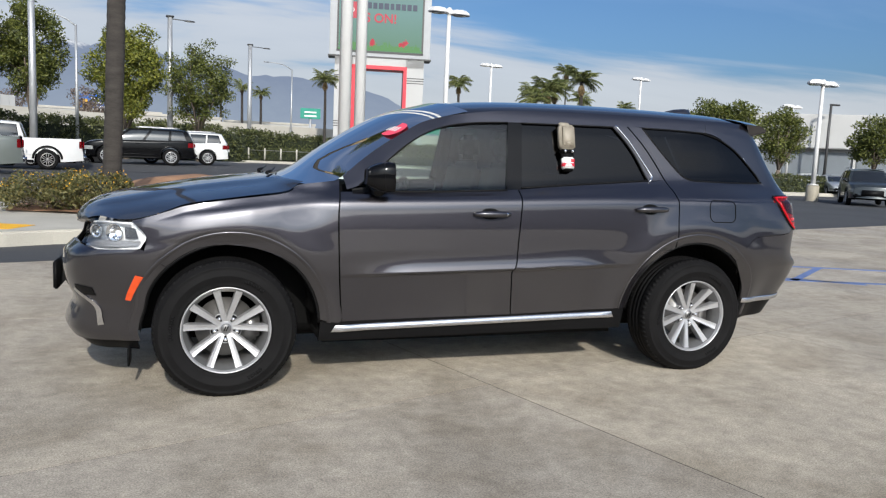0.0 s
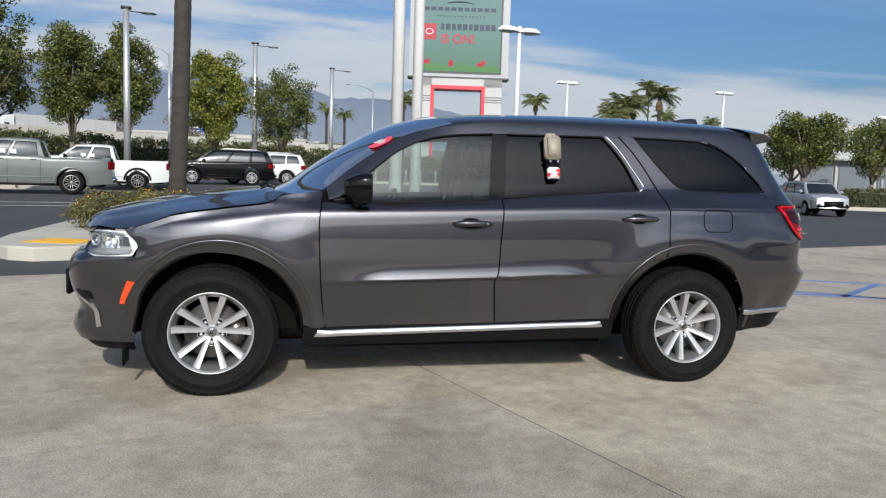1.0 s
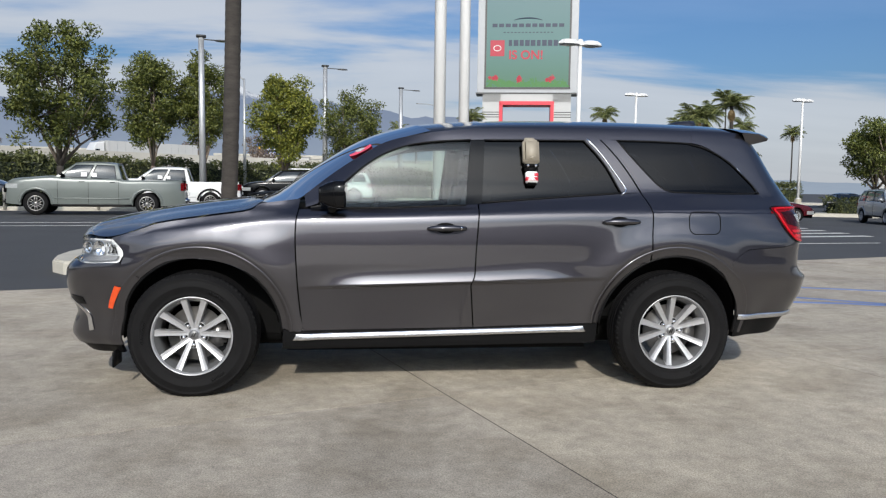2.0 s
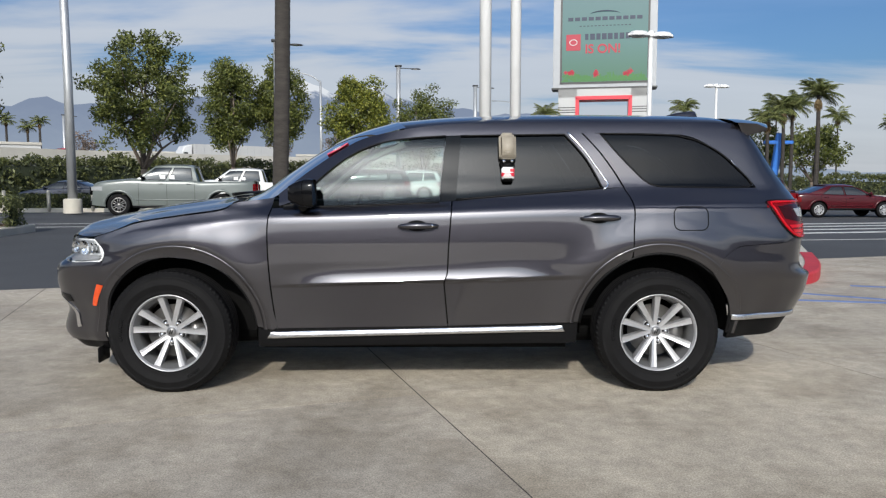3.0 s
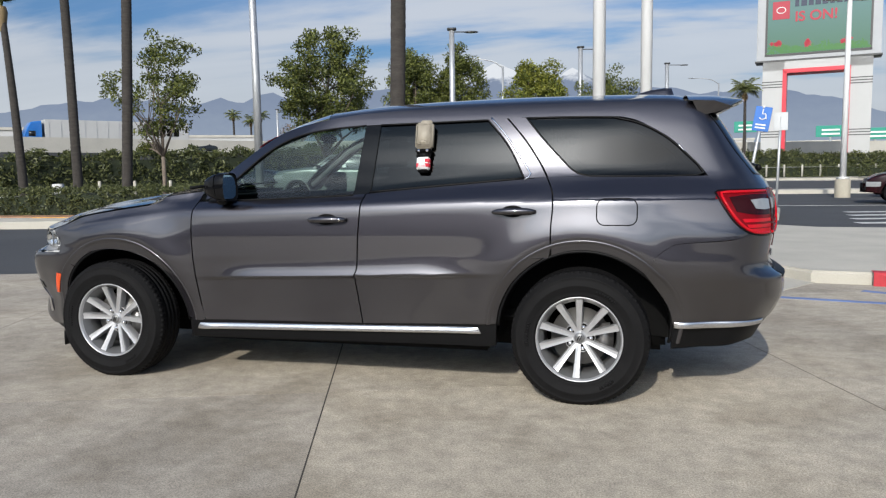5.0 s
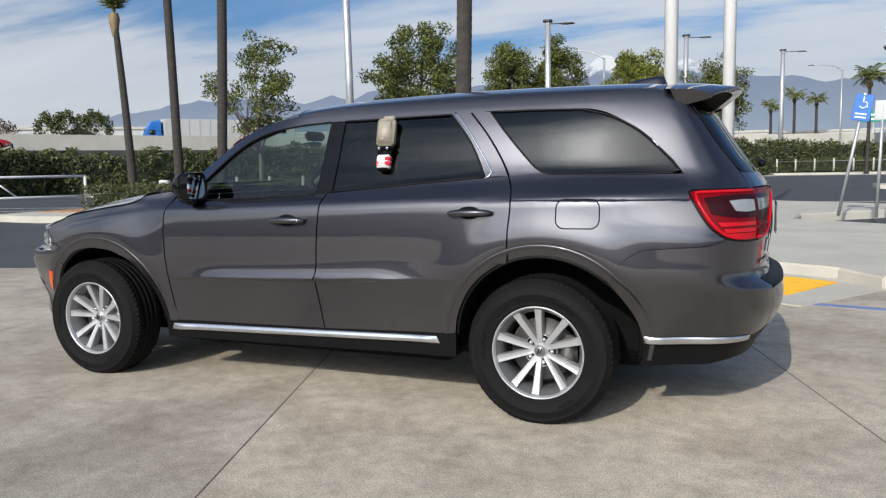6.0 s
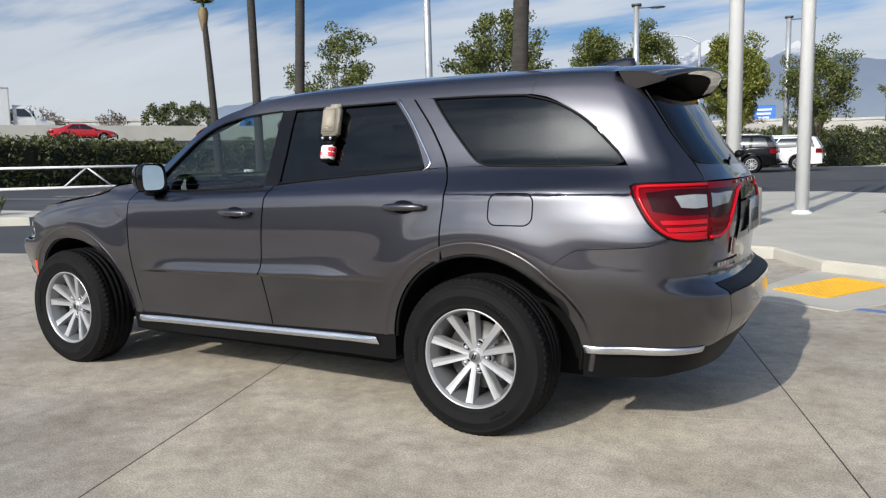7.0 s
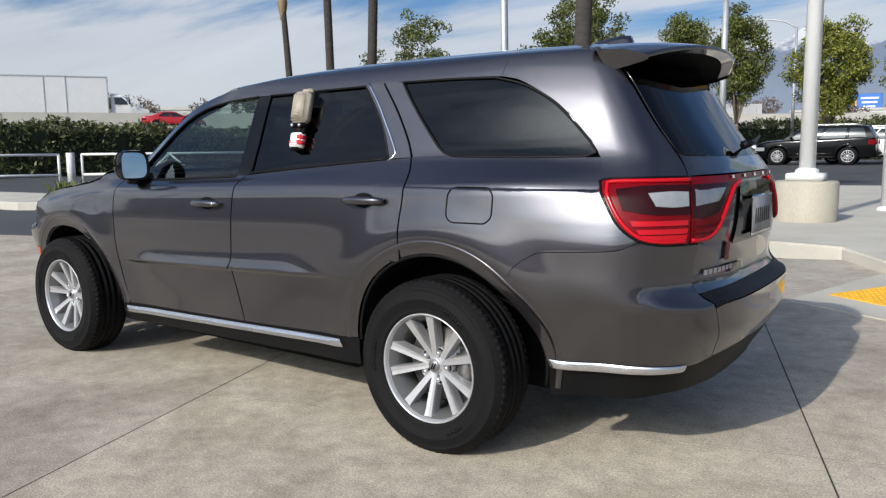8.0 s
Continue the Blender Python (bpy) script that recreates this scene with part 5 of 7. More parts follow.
def tree(x, y, height, radius, trunk_h, seed, leaf=LEAF, density=70, per=42, size=.10, trunk_r=.13, clump=.42, label="leafy green street tree with a rounded crown", base=0.0, crown_rz=None, lean=0.0):
    rng = np.random.default_rng(seed)
    t = root("tree", x, y, base, 0, label, "tree")
    rz = crown_rz or (height - trunk_h) / 2
    zc = height - rz
    cs = clumps(rng, density, radius, radius, rz, zc, 2 + seed % 4)
    limbs = []
    fork = Vector((lean * .5, 0, trunk_h * .85))
    trunk = tube([(0, 0, -.1), (lean * .2, .02, trunk_h * .4), fork], [trunk_r * 1.25, trunk_r, trunk_r * .85], 9)
    for k in range(9):
        tgt = Vector(cs[k * 5 % len(cs)])
        midp = fork.lerp(tgt, .5) + Vector((rng.normal() * .15, rng.normal() * .15, .15))
        limbs.append(tube([fork, midp, tgt], [trunk_r * .6, trunk_r * .35, trunk_r * .1], 6))
        for q in range(3):
            t2 = Vector(cs[(k * 7 + q * 11) % len(cs)])
            limbs.append(tube([midp, midp.lerp(t2, .6), t2], [trunk_r * .22, trunk_r * .14, .008], 4))
    part("trunk", joined(trunk, *limbs), TREE_BARK, t)
    part("crown", leaf_cloud(rng, cs, per, size, clump), leaf, t, smooth=False)
    return t


def frond(length, droop, width, leaflets, rng):
    """One arching palm frond: a stem with pairs of drooping leaflets."""
    quads_v, quads_f = [], []
    pts = []
    for i in range(leaflets + 1):
        s = i / leaflets
        pts.append(Vector((length * s * (1 - .25 * droop * s), 0, length * (.45 * s - droop * s * s))))
    v, f = tube(pts, [.03 * (1 - .8 * i / leaflets) + .006 for i in range(leaflets + 1)], 4)
    for i in range(2, leaflets):
        s = i / leaflets
        L = width * math.sin(math.pi * (.12 + .8 * s)) ** .7
        for sg in (-1, 1):
            p = pts[i]
            tip = p + Vector((L * .55, sg * L * .8, -L * (.35 + .4 * rng.random())))
            m = p.lerp(tip, .5) + Vector((0, 0, L * .08))
            o = Vector((.045 * length / 2.5, 0, 0))
            b = len(quads_v)
            quads_v += [p - o, p + o, m + o * .9, tip, m - o * .9]
            quads_f.append((b, b + 1, b + 2, b + 3, b + 4))
    return joined((v, f), (quads_v, quads_f))


def palm_trunk(height, r0, r1, lean=(0, 0), rings=True, seed=0, sides=18, step=.085):
    rng = np.random.default_rng(seed)
    n = max(8, int(height / step))
    pts, rad = [], []
    for i in range(n + 1):
        s = i / n
        bow = math.sin(math.pi * s) * .06
        pts.append(Vector((lean[0] * s + bow, lean[1] * s, height * s)))
        r = r0 + (r1 - r0) * s + (.08 * math.exp(-s * height / .25))
        if rings:
            r *= 1 + (.030 if i % 2 else -.012) + .02 * rng.normal() * .5
        rad.append(r)
    return tube(pts, rad, sides)


def palm(x, y, height, r0, r1, seed, lean=(0, 0), crown=None, fronds=30, label="tall palm with ringed grey-brown trunk", base=0.0, droop=.55):
    rng = np.random.default_rng(seed)
    t = root("palm_tree", x, y, base, 0, label, "palm tree")
    part("trunk", palm_trunk(height, r0, r1, lean, seed=seed, step=.085 if crown is None else .3, sides=18 if crown is None else 9), BARK, t)
    if crown:
        top = Vector((lean[0], lean[1], height))
        fr = []
        for k in range(fronds):
            el = rng.uniform(-35, 60)
            f = frond(crown * rng.uniform(.85, 1.1), droop * rng.uniform(.7, 1.3), crown * .28, 16, rng)
            fr.append(moved(f, Matrix.Translation(top) @ Matrix.Rotation(radians(k * 137.5), 4, "Z") @ Matrix.Rotation(radians(-el * .8), 4, "Y")))
        part("crown", joined(*fr), PALM_LEAF, t, smooth=False)
        dry = []
        for k in range(12):
            f = frond(crown * .6, .9, crown * .2, 9, rng)
            dry.append(moved(f, Matrix.Translation(top - Vector((0, 0, .2))) @ Matrix.Rotation(radians(k * 97), 4, "Z") @ Matrix.Rotation(radians(62), 4, "Y")))
        part("dry_skirt", joined(*dry), DRY_LEAF, t, "hanging dry fronds", smooth=False)
    else:
        boot = lathe([(r1 * 1.0, -.9), (r1 * 1.5, -.45), (r1 * 1.9, -.1), (r1 * 1.5, .15)], 14, "z")
        part("crown_boot", moved(boot, Matrix.Translation((lean[0], lean[1], height))), DRY_LEAF, t)
        fr = []
        for k in range(22):
            f = frond(1.9, .6, .6, 12, rng)
            fr.append(moved(f, Matrix.Translation((lean[0], lean[1], height + .1)) @ Matrix.Rotation(radians(k * 137.5), 4, "Z") @ Matrix.Rotation(radians(rng.uniform(-85, -45)), 4, "Y")))
        part("crown", joined(*fr), PALM_LEAF, t, smooth=False)
    return t


def hedge(name, line, depth, heights, leaf, size, density, seed, label, base=0.0, core=True, rough=.35, kind="stuff"):
    """A dense leafy hedge along a line of ground points, with an uneven top."""
    rng = np.random.default_rng(seed)
    P = [Vector((*p, 0)) for p in line]
    h = root(name, 0, 0, base, 0, label, "hedge", kind=kind)
    leaves, rows = [], []
    for (a, b), (ha, hb) in zip(zip(P, P[1:]), zip(heights, heights[1:])):
        L = (b - a).length
        d = (b - a) / L
        nrm = Vector((-d.y, d.x, 0))
        n = int(L * density)
        for k in range(n):
            s = rng.random()
            hh = (ha + (hb - ha) * s) * (1 + rough * .35 * noise.noise(Vector((a.x + d.x * L * s, a.y + d.y * L * s, 0)) * .9) + rough * .2 * noise.noise(Vector((a.x + d.x * L * s, a.y + d.y * L * s, 3)) * 3.1))
            on_top = rng.random() < .38
            zz = hh * (1 - .10 * rng.random() ** 2) if on_top else hh * rng.random()
            off = rng.uniform(-.5, .5) * depth if on_top else -.5 * depth * (1 - .25 * rng.random()) * (1 if rng.random() < .8 else -1)
            off *= 1 - .35 * max(0, zz / hh - .75) * 4 * rough
            leaves.append(a + d * L * s + nrm * -off * -1 + Vector((0, 0, zz)))
    cl = leaf_cloud(rng, [tuple(p) for p in leaves], 9, size, size * 2.6, .9)
    part("leaves", cl, leaf, h, smooth=False)
    # dark sheet among the leaves: the hedge's inner shade as a colour
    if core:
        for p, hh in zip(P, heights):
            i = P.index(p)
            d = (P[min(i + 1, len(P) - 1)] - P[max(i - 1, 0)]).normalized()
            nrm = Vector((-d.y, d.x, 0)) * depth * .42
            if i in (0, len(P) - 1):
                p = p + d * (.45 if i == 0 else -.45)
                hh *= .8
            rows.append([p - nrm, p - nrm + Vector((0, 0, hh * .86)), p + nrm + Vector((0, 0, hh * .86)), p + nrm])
        part("core_shade", sheet(rows), HEDGE_CORE, h, smooth=False)
    return h


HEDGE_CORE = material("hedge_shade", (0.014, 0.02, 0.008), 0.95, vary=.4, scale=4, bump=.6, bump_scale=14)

# near palm in the bed and the row by the drive
palm(-3.07, 9.85, 9.5, .160, .142, 1, lean=(.16, .1), label="stout palm with rough dark ringed trunk in the bed", base=.10)
palm(-16.58, 19.09, 12.5, .19, .17, 2, lean=(.50, .2), base=.0)
palm(-19.95, 20.62, 13.5, .19, .15, 3, lean=(-.30, .0))
palm(-24.43, 22.57, 8.55, .20, .13, 4, lean=(-.55, .0), label="palm with slender leaning ringed trunk")

# street trees
tree(-19.96, 26.35, 8.5, 2.5, 2.6, 5, LEAF, 84, 80, .085, .10, .48, "slim young tree with sparse open crown", crown_rz=3.1)
tree(-16.2, 37.0, 10.3, 3.35, 2.6, 6, LEAF, 165, 115, .105, .20, .62)
tree(-15.9, 54.6, 12.0, 2.45, 3.2, 7, LEAF, 165, 120, .115, .20, .68)
tree(-12.3, 55.6, 12.4, 2.2, 3.4, 8, LEAF, 150, 120, .115, .19, .68)
tree(-6.05, 54.9, 10.3, 2.85, 2.6, 9, LEAF_YELLOW, 175, 115, .12, .18, .7, "street tree with yellowing green crown")
tree(-.95, 64.0, 10.6, 3.2, 2.8, 10, LEAF, 125, 100, .12, .18, .75)
# trees to the right of the yard
tree(29.6, 34.2, 6.0, 2.5, 2.1, 11, LEAF, 140, 105, .09, .17, .55, "dense dark green rounded lot tree")
tree(39.2, 39.6, 6.4, 1.8, 1.8, 12, LEAF, 100, 90, .10, .16, .6)
tree(33.5, 40.5, 6.0, 2.4, 1.8, 13, LEAF, 90, 90, .10, .15, .6)
tree(46.7, 38.2, 6.4, 1.95, 1.9, 14, LEAF, 100, 80, .11, .16, .6)
tree(38.0, 70.0, 8.0, 3.6, 2.0, 15, LEAF, 90, 50, .18, .18, .8, "broad dark green tree behind the lot")
tree(31.0, 66.0, 7.6, 3.3, 1.8, 16, LEAF, 90, 50, .18, .18, .8, "broad dark green tree behind the lot")
# far palms
for px, py, ph, pc, sd in ((26.15, 73.66, 9.4, 1.9, 31), (65.0, 138.5, 15.8, 3.4, 32), (76.8, 146.3, 20.9, 3.5, 33), (80.7, 145.8, 15.2, 3.4, 34), (94, 149.5, 14.2, 3.0, 35), (27.3, 48.2, 7.7, 1.8, 36), (30.5, 60.5, 8.0, 2.2, 37), (27.8, 57.5, 6.9, 2.0, 38), (32.2, 62.5, 8.4, 2.2, 39), (12.3, 78.0, 9.2, 1.9, 40)):
    palm(px, py, ph, .18, .13, sd, crown=pc, fronds=30, label="fan of green palm fronds on a tall trunk")
for k, (px, py, ph) in enumerate(((-103, 178, 17), (-99, 180, 15.5), (-95, 178, 16.5), (5.2, 178, 13.5), (9.8, 176, 15.5), (14.2, 178, 14.5))):
    palm(px, py, ph, .35, .25, 50 + k, crown=2.8, fronds=24, label="small far palm by the freeway")

# flowering shrub at the island tip
sh = root("shrub", -3.65, 9.75, .15, 0, "low mounded shrub with yellow flowers in the bed", "shrub")
rng = np.random.default_rng(77)
cs = [(rng.uniform(-1.25, 1.35), rng.uniform(-1.0, .9), rng.uniform(.10, .62)) for _ in range(240)]
cs = [c for c in cs if (c[0] / 1.45) ** 2 + (c[1] / 1.1) ** 2 < 1 and c[2] < .72 * (1.15 - (c[0] / 1.5) ** 2 - .5 * (c[1] / 1.1) ** 2)]
part("leaves", leaf_cloud(rng, cs, 60, .032, .17), SHRUB_LEAF, sh, smooth=False)
tagged(part("flowers", leaf_cloud(rng, [(c[0], c[1], c[2] + .10) for c in cs if c[2] > .3], 3, .018, .12), YELLOW, sh, smooth=False), kind="stuff")
part("stems", joined(*[tube([(0, 0, -.05), (c[0] * .6, c[1] * .6, c[2] * .5), c], [.012, .008, .003], 4) for c in cs[::4]]), TREE_BARK, sh)

# small grassy plant at the gate's kerb
gt = root("kerb_plant", -16.1, 6.7, .12, 0, "small grassy green plant growing at the kerb", "plant")
rng = np.random.default_rng(5)
blades_v, blades_f = [], []
for k in range(160):
    a, lean_, h = rng.uniform(0, 6.28), rng.uniform(.05, .45), rng.uniform(.35, .75)
    b = Vector((rng.normal() * .16, rng.normal() * .16, 0))
    d = Vector((math.cos(a), math.sin(a), 0))
    w = Vector((-d.y, d.x, 0)) * .018
    o = len(blades_v)
    blades_v += [b - w, b + w, b + d * lean_ * .4 + Vector((0, 0, h * .7)) + w, b + d * lean_ + Vector((0, 0, h)), b + d * lean_ * .4 + Vector((0, 0, h * .7)) - w]
    blades_f.append((o, o + 1, o + 2, o + 3, o + 4))
part("leaves", ([v * .72 for v in blades_v], blades_f), PALM_LEAF, gt, smooth=False)

# hedges: low clipped ones in the lot, the tall bank before the freeway
hedge("low_hedge", [(-18.0, 14.3), (-15.0, 14.7), (-12.1, 15.0)], 1.3, [.82, .82, .80], HEDGE_LEAF, .045, 150, 60, "low clipped green hedge along the kerb", .12, rough=.12)
hedge("low_hedge", [(-12.1, 15.0), (-12.5, 16.6)], 1.1, [.80, .78], HEDGE_LEAF, .045, 150, 61, "low clipped green hedge along the kerb", .12, rough=.12)
hedge("low_hedge", [(-30, 32.4), (-21, 33.6), (-11.5, 34.8)], 1.2, [.72, .72, .72], HEDGE_LEAF, .06, 90, 62, "low clipped green hedge behind the posts", .05, rough=.12)
hedge("low_hedge", [(2, 82), (16, 82.5), (30, 80)], 1.5, [1.2, 1.2, 1.1], HEDGE_LEAF, .08, 50, 63, "low clipped green hedge along the street", .3, rough=.15)
hedge("low_hedge", [(27.5, 36.8), (34, 34.5), (40, 35)], 1.8, [1.0, 1.1, 1.0], HEDGE_LEAF, .07, 70, 64, "low green shrubs round the lot tree", .05, rough=.4)
hedge("hedge_bank", [(-49, 4), (-44.1, 17.7), (-43, 24.1), (-43.5, 33.5), (-38.0, 41.5), (-30, 49.3), (-21, 59.2), (-13, 68.5), (-2, 78.0), (7.1, 84), (18, 90), (34, 94), (60, 92)], 3.0, [3.2, 3.2, 2.95, 2.7, 2.8, 3.1, 3.3, 3.2, 3.5, 3.2, 2.8, 2.6, 2.6], HEDGE_LEAF, .15, 62, 65, "tall rough green hedge bank below the freeway", 0, rough=.6)
hedge("far_bushes", [(-90.5, 72), (-87, 76), (-84, 79)], 5, [8.6, 9.4, 9.0], HEDGE_LEAF, .24, 60, 66, "dark rounded bushes beyond the freeway", 0, rough=.7)
hedge("far_bushes", [(-102.6, 53.6), (-101, 56), (-99.4, 58.4)], 5, [8.4, 9.6, 8.6], HEDGE_LEAF, .24, 60, 67, "dark rounded bushes beyond the freeway", 0, rough=.7)
for k, (tx, ty, hh) in enumerate(((-98.5, 61.5, 9.8), (-93.5, 68.5, 9.4), (-106, 41, 9.6), (-20, 150, 12), (-32, 150, 11), (-16, 135, 9), (-58, 120, 10.5))):
    rng = np.random.default_rng(90 + k)
    t = root("bare_tree", tx, ty, 0, 0, "bare grey-brown winter tree beyond the freeway", "tree")
    cs = clumps(rng, 40, 3.2, 3.2, 2.6, hh - 2.6, 3)
    part("trunk", joined(tube([(0, 0, 0), (0, 0, 5)], [.2, .15], 6), *[tube([(0, 0, 4.5), c], [.1, .02], 4) for c in cs]), TREE_BARK, t)
    part("crown", leaf_cloud(rng, cs, 26, .20, .8), TWIG_LEAF, t, smooth=False)


# ---- poles, signs, walls ----
def lot_lamp(x, y, height, r=.085, base_h=.75, base_r=.32, heads=2, label="white parking lot lamp with two flat heads", turn=0.0, base=0.0):
    """White lot lamp on a concrete drum."""
    t = root("lot_lamp", x, y, base, turn, label, "street lamp", "lot lamps")
    part("drum", lathe([(base_r, -.1), (base_r, base_h - .03), (base_r - .03, base_h), (0, base_h)], 28, "z"), DRUM, t, "round concrete drum")
    part("base_plate", box_bm(.40, .40, .09, 0, 0, base_h, .01), WHITE_PAINT, t)
    part("pole", tube([(0, 0, base_h), (0, 0, height * .55), (0, 0, height)], [r * 1.15, r, r * .8], 12), WHITE_PAINT, t)
    for k in range(heads):
        s = -1 if k else 1
        head = part("lamp_head", moved(lathe([(0, .20), (.30, .17), (.46, .04), (.48, -.05), (.42, -.08), (0, -.06)], 8, "z"), pose(s * .62, 0, height + .02) @ Matrix.Diagonal((1.25, .8, 1, 1))), WHITE_PAINT, t, smooth=False)
        part("lens", moved(lathe([(.36, -.085), (0, -.09)], 8, "z"), pose(s * .62, 0, height + .01)), WHITE_LENS, head)
    part("cap", lathe([(.16, -.05), (.16, .15), (.10, .24), (0, .28)], 12, "z"), WHITE_PAINT, t).location.z = height
    return t


def grey_lamp(x, y, height, r=.13, arm=1.15, turn=0.0, base=0.0, label="grey street lamp with a flat side head"):
    t = root("street_lamp", x, y, base, turn, label, "street lamp", "street lamps")
    part("pole", tube([(0, 0, 0), (0, 0, height * .5), (0, 0, height)], [r * 1.1, r, r * .9], 12), GALV, t)
    part("collar", lathe([(r * 1.6, 0), (r * 1.5, .5), (r * 1.1, .6)], 12, "z"), GALV, t)
    part("top_box", box_bm(.62, .42, .16, 0, 0, height, .03), DARK_POLE, t)
    head = part("lamp_head", moved(lathe([(0, .06), (.26, .04), (.34, -.02), (.28, -.06), (0, -.06)], 10, "z"), pose(arm, 0, height - .12) @ Matrix.Diagonal((1.5, .7, 1, 1))), DARK_POLE, t)
    part("lens", moved(lathe([(.22, -.065), (0, -.07)], 10, "z"), pose(arm, 0, height - .12)), WHITE_LENS, head)
    part("arm", tube([(0, 0, height - .1), (arm, 0, height - .12)], .04, 6), DARK_POLE, t)
    return t


def cobra_lamp(x, y, height, reach, turn=0.0, base=0.0, r=.13):
    t = root("street_lamp", x, y, base, turn, "grey street lamp with a long curved arm", "street lamp", "street lamps")
    part("pole", tube([(0, 0, 0), (0, 0, height * .5), (0, 0, height)], [r * 1.3, r, r * .75], 10), GALV, t)
    pts = [(0, 0, height - .1), (-reach * .25, 0, height + .45), (-reach * .6, 0, height + .75), (-reach, 0, height + .8)]
    part("arm", tube([tuple(p) for p in spline(pts, 14)], [.07 - .002 * i for i in range(15)], 8), GALV, t)
    part("lamp_head", moved(box_mesh(.75, .28, .12, 0, 0, 0, .05), pose(-reach - .3, 0, height + .74)), GALV, t)
    return t


def flagpole(x, y, height, r, base, block):
    t = root("white_pole", x, y, base, 0, "tall round white pole on a concrete drum" if block else "tall round white pole set in the walkway", "pole", "white poles")
    z0 = 0
    if block:
        part("drum", lathe([(.46, -.1), (.46, .60), (.43, .63), (0, .63)], 32, "z"), DRUM, t, "round concrete drum")
        part("base_plate", box_bm(.52, .52, .12, 0, 0, .63, .012), WHITE_PAINT, t)
        z0 = .75
    part("pole", tube([(0, 0, z0), (0, 0, height * .5), (0, 0, height)], [r, r * .96, r * .85], 20), WHITE_PAINT, t)
    part("ring", lathe([(r * 1.5, z0), (r * 1.4, z0 + .05), (r, z0 + .08)], 20, "z"), WHITE_PAINT, t)
    return t


flagpole(1.11, 9.38, 13, .118, .13, True)
flagpole(1.98, 12.05, 14, .125, .13, False)
lot_lamp(10.6, 31.6, 8.55, .12, turn=12)
lot_lamp(24.2, 59.5, 9.75, .12, turn=12)
lot_lamp(41.5, 62.0, 10.0, .12, turn=12)
lot_lamp(29.3, 26.2, 5.95, .11, turn=15)
lot_lamp(44.5, 44.5, 6.6, .10, turn=15)
lot_lamp(-24.0, -16.0, 9.0, .12, turn=30)
grey_lamp(-10.4, 45.2, 10.75, .20, 1.3, 12)
grey_lamp(-3.25, 64.3, 12.1, .22, 1.6, 12)
grey_lamp(4.9, 85.5, 12.6, .24, 1.9, 12, .5)
grey_lamp(-60, 118, 12.6, .2, 1.6, 12)
cobra_lamp(-11.0, 68.5, 11.4, 3.4, 8)
cobra_lamp(13.0, 112, 13.5, 3.6, 8)
lp = root("tall_pole", -16.8, 29.8, 0, 0, "tall grey metal pole on a concrete foot", "pole")
part("foot", lathe([(.42, 0), (.40, .62), (.36, .68), (0, .68)], 16, "z"), KERB, lp)
part("pole", tube([(0, 0, .6), (0, 0, 6), (-.1, 0, 14)], [.21, .195, .17], 14), GALV, lp)
for px, py, ph in ((29.6, 106, 11), (33.5, 122, 9), (31.0, 118, 7.5), (50.2, 46.2, 7.3)):
    dp = root("dark_lamp", px, py, 0, 0, "slim dark lamp post in the distance", "street lamp")
    part("pole", tube([(0, 0, 0), (0, 0, ph)], [.14, .10], 8), DARK_POLE, dp)
    part("lamp_head", box_bm(.9, .35, .14, .4, 0, ph - .1, .04), DARK_POLE, dp)

# bollards
post = root("post", -27.5, 31.2, 0, 0, "short square concrete post before the hedge", "bollard", "posts before the hedge")
part("shaft", box_bm(.14, .14, 1.05, 0, 0, 0, .02), KERB, post)
for k in range(1, 8):
    copy_thing(post, pose(-27.5 + 2.05 * k, 31.2 + .33 * k, 0))
fp = root("fence_post", 4.5, 80.6, .3, 0, "pale wooden fence post by the street", "fence post", "fence posts")
part("shaft", box_bm(.16, .16, 1.25, 0, 0, 0, .02), WALL_BEIGE, fp)
for k in range(1, 16):
    copy_thing(fp, pose(4.5 + 1.75 * k, 80.6 + .05 * k, .3))
part("fence_wire", tube([(4.5, 80.6, 1.3), (32, 81.4, 1.3)], .02, 5), GALV, root("fence", 0, 0, 0, 0, "thin wire between the fence posts", "fence"))

# kerbs of the lot
for poly, lb in (([(-19.6, 11.6), (-17.0, 11.2), (-14.6, 11.4), (-11.9, 12.0), (-11.2, 13.4), (-11.6, 16.6), (-13.0, 17.6), (-19.6, 16.8)], "raised kerb island with hedge"), ([(-40, 3.2), (-16.0, 5.4), (-14.2, 6.6), (-15, 8.4), (-40, 6.0)], "raised concrete median nose"), ([(-36, 30.0), (-11, 33.8), (-10.5, 36), (-36, 34.5)], "kerbed hedge strip"), ([(26, 36), (34, 32.6), (41, 33.2), (41, 38), (27, 39)], "kerbed tree island"), ([(-2, 80.2), (40, 81), (60, 78), (60, 97), (-2, 92)], "kerbed street verge"), ([(8, 36.5), (24, 38.5), (24, 41), (8, 39)], "pale concrete walkway strip")):
    flat("kerb_island", poly, .14, .22, KERB, lb, bevel=.02)
flat("mulch_strip", [(-19.2, 13.0), (-14.8, 13.2), (-12.2, 13.6), (-12.0, 16.4), (-13.2, 17.2), (-19.2, 16.4)], .165, .05, MULCH, "brown bare earth under the hedge")
flat("far_street", [(-60, 20), (-20, 36), (-8, 62), (6, 77), (60, 74), (60, 77), (4, 80), (-11, 65), (-24, 42), (-60, 27)], -.048, .02, KERB, "pale concrete street gutter")

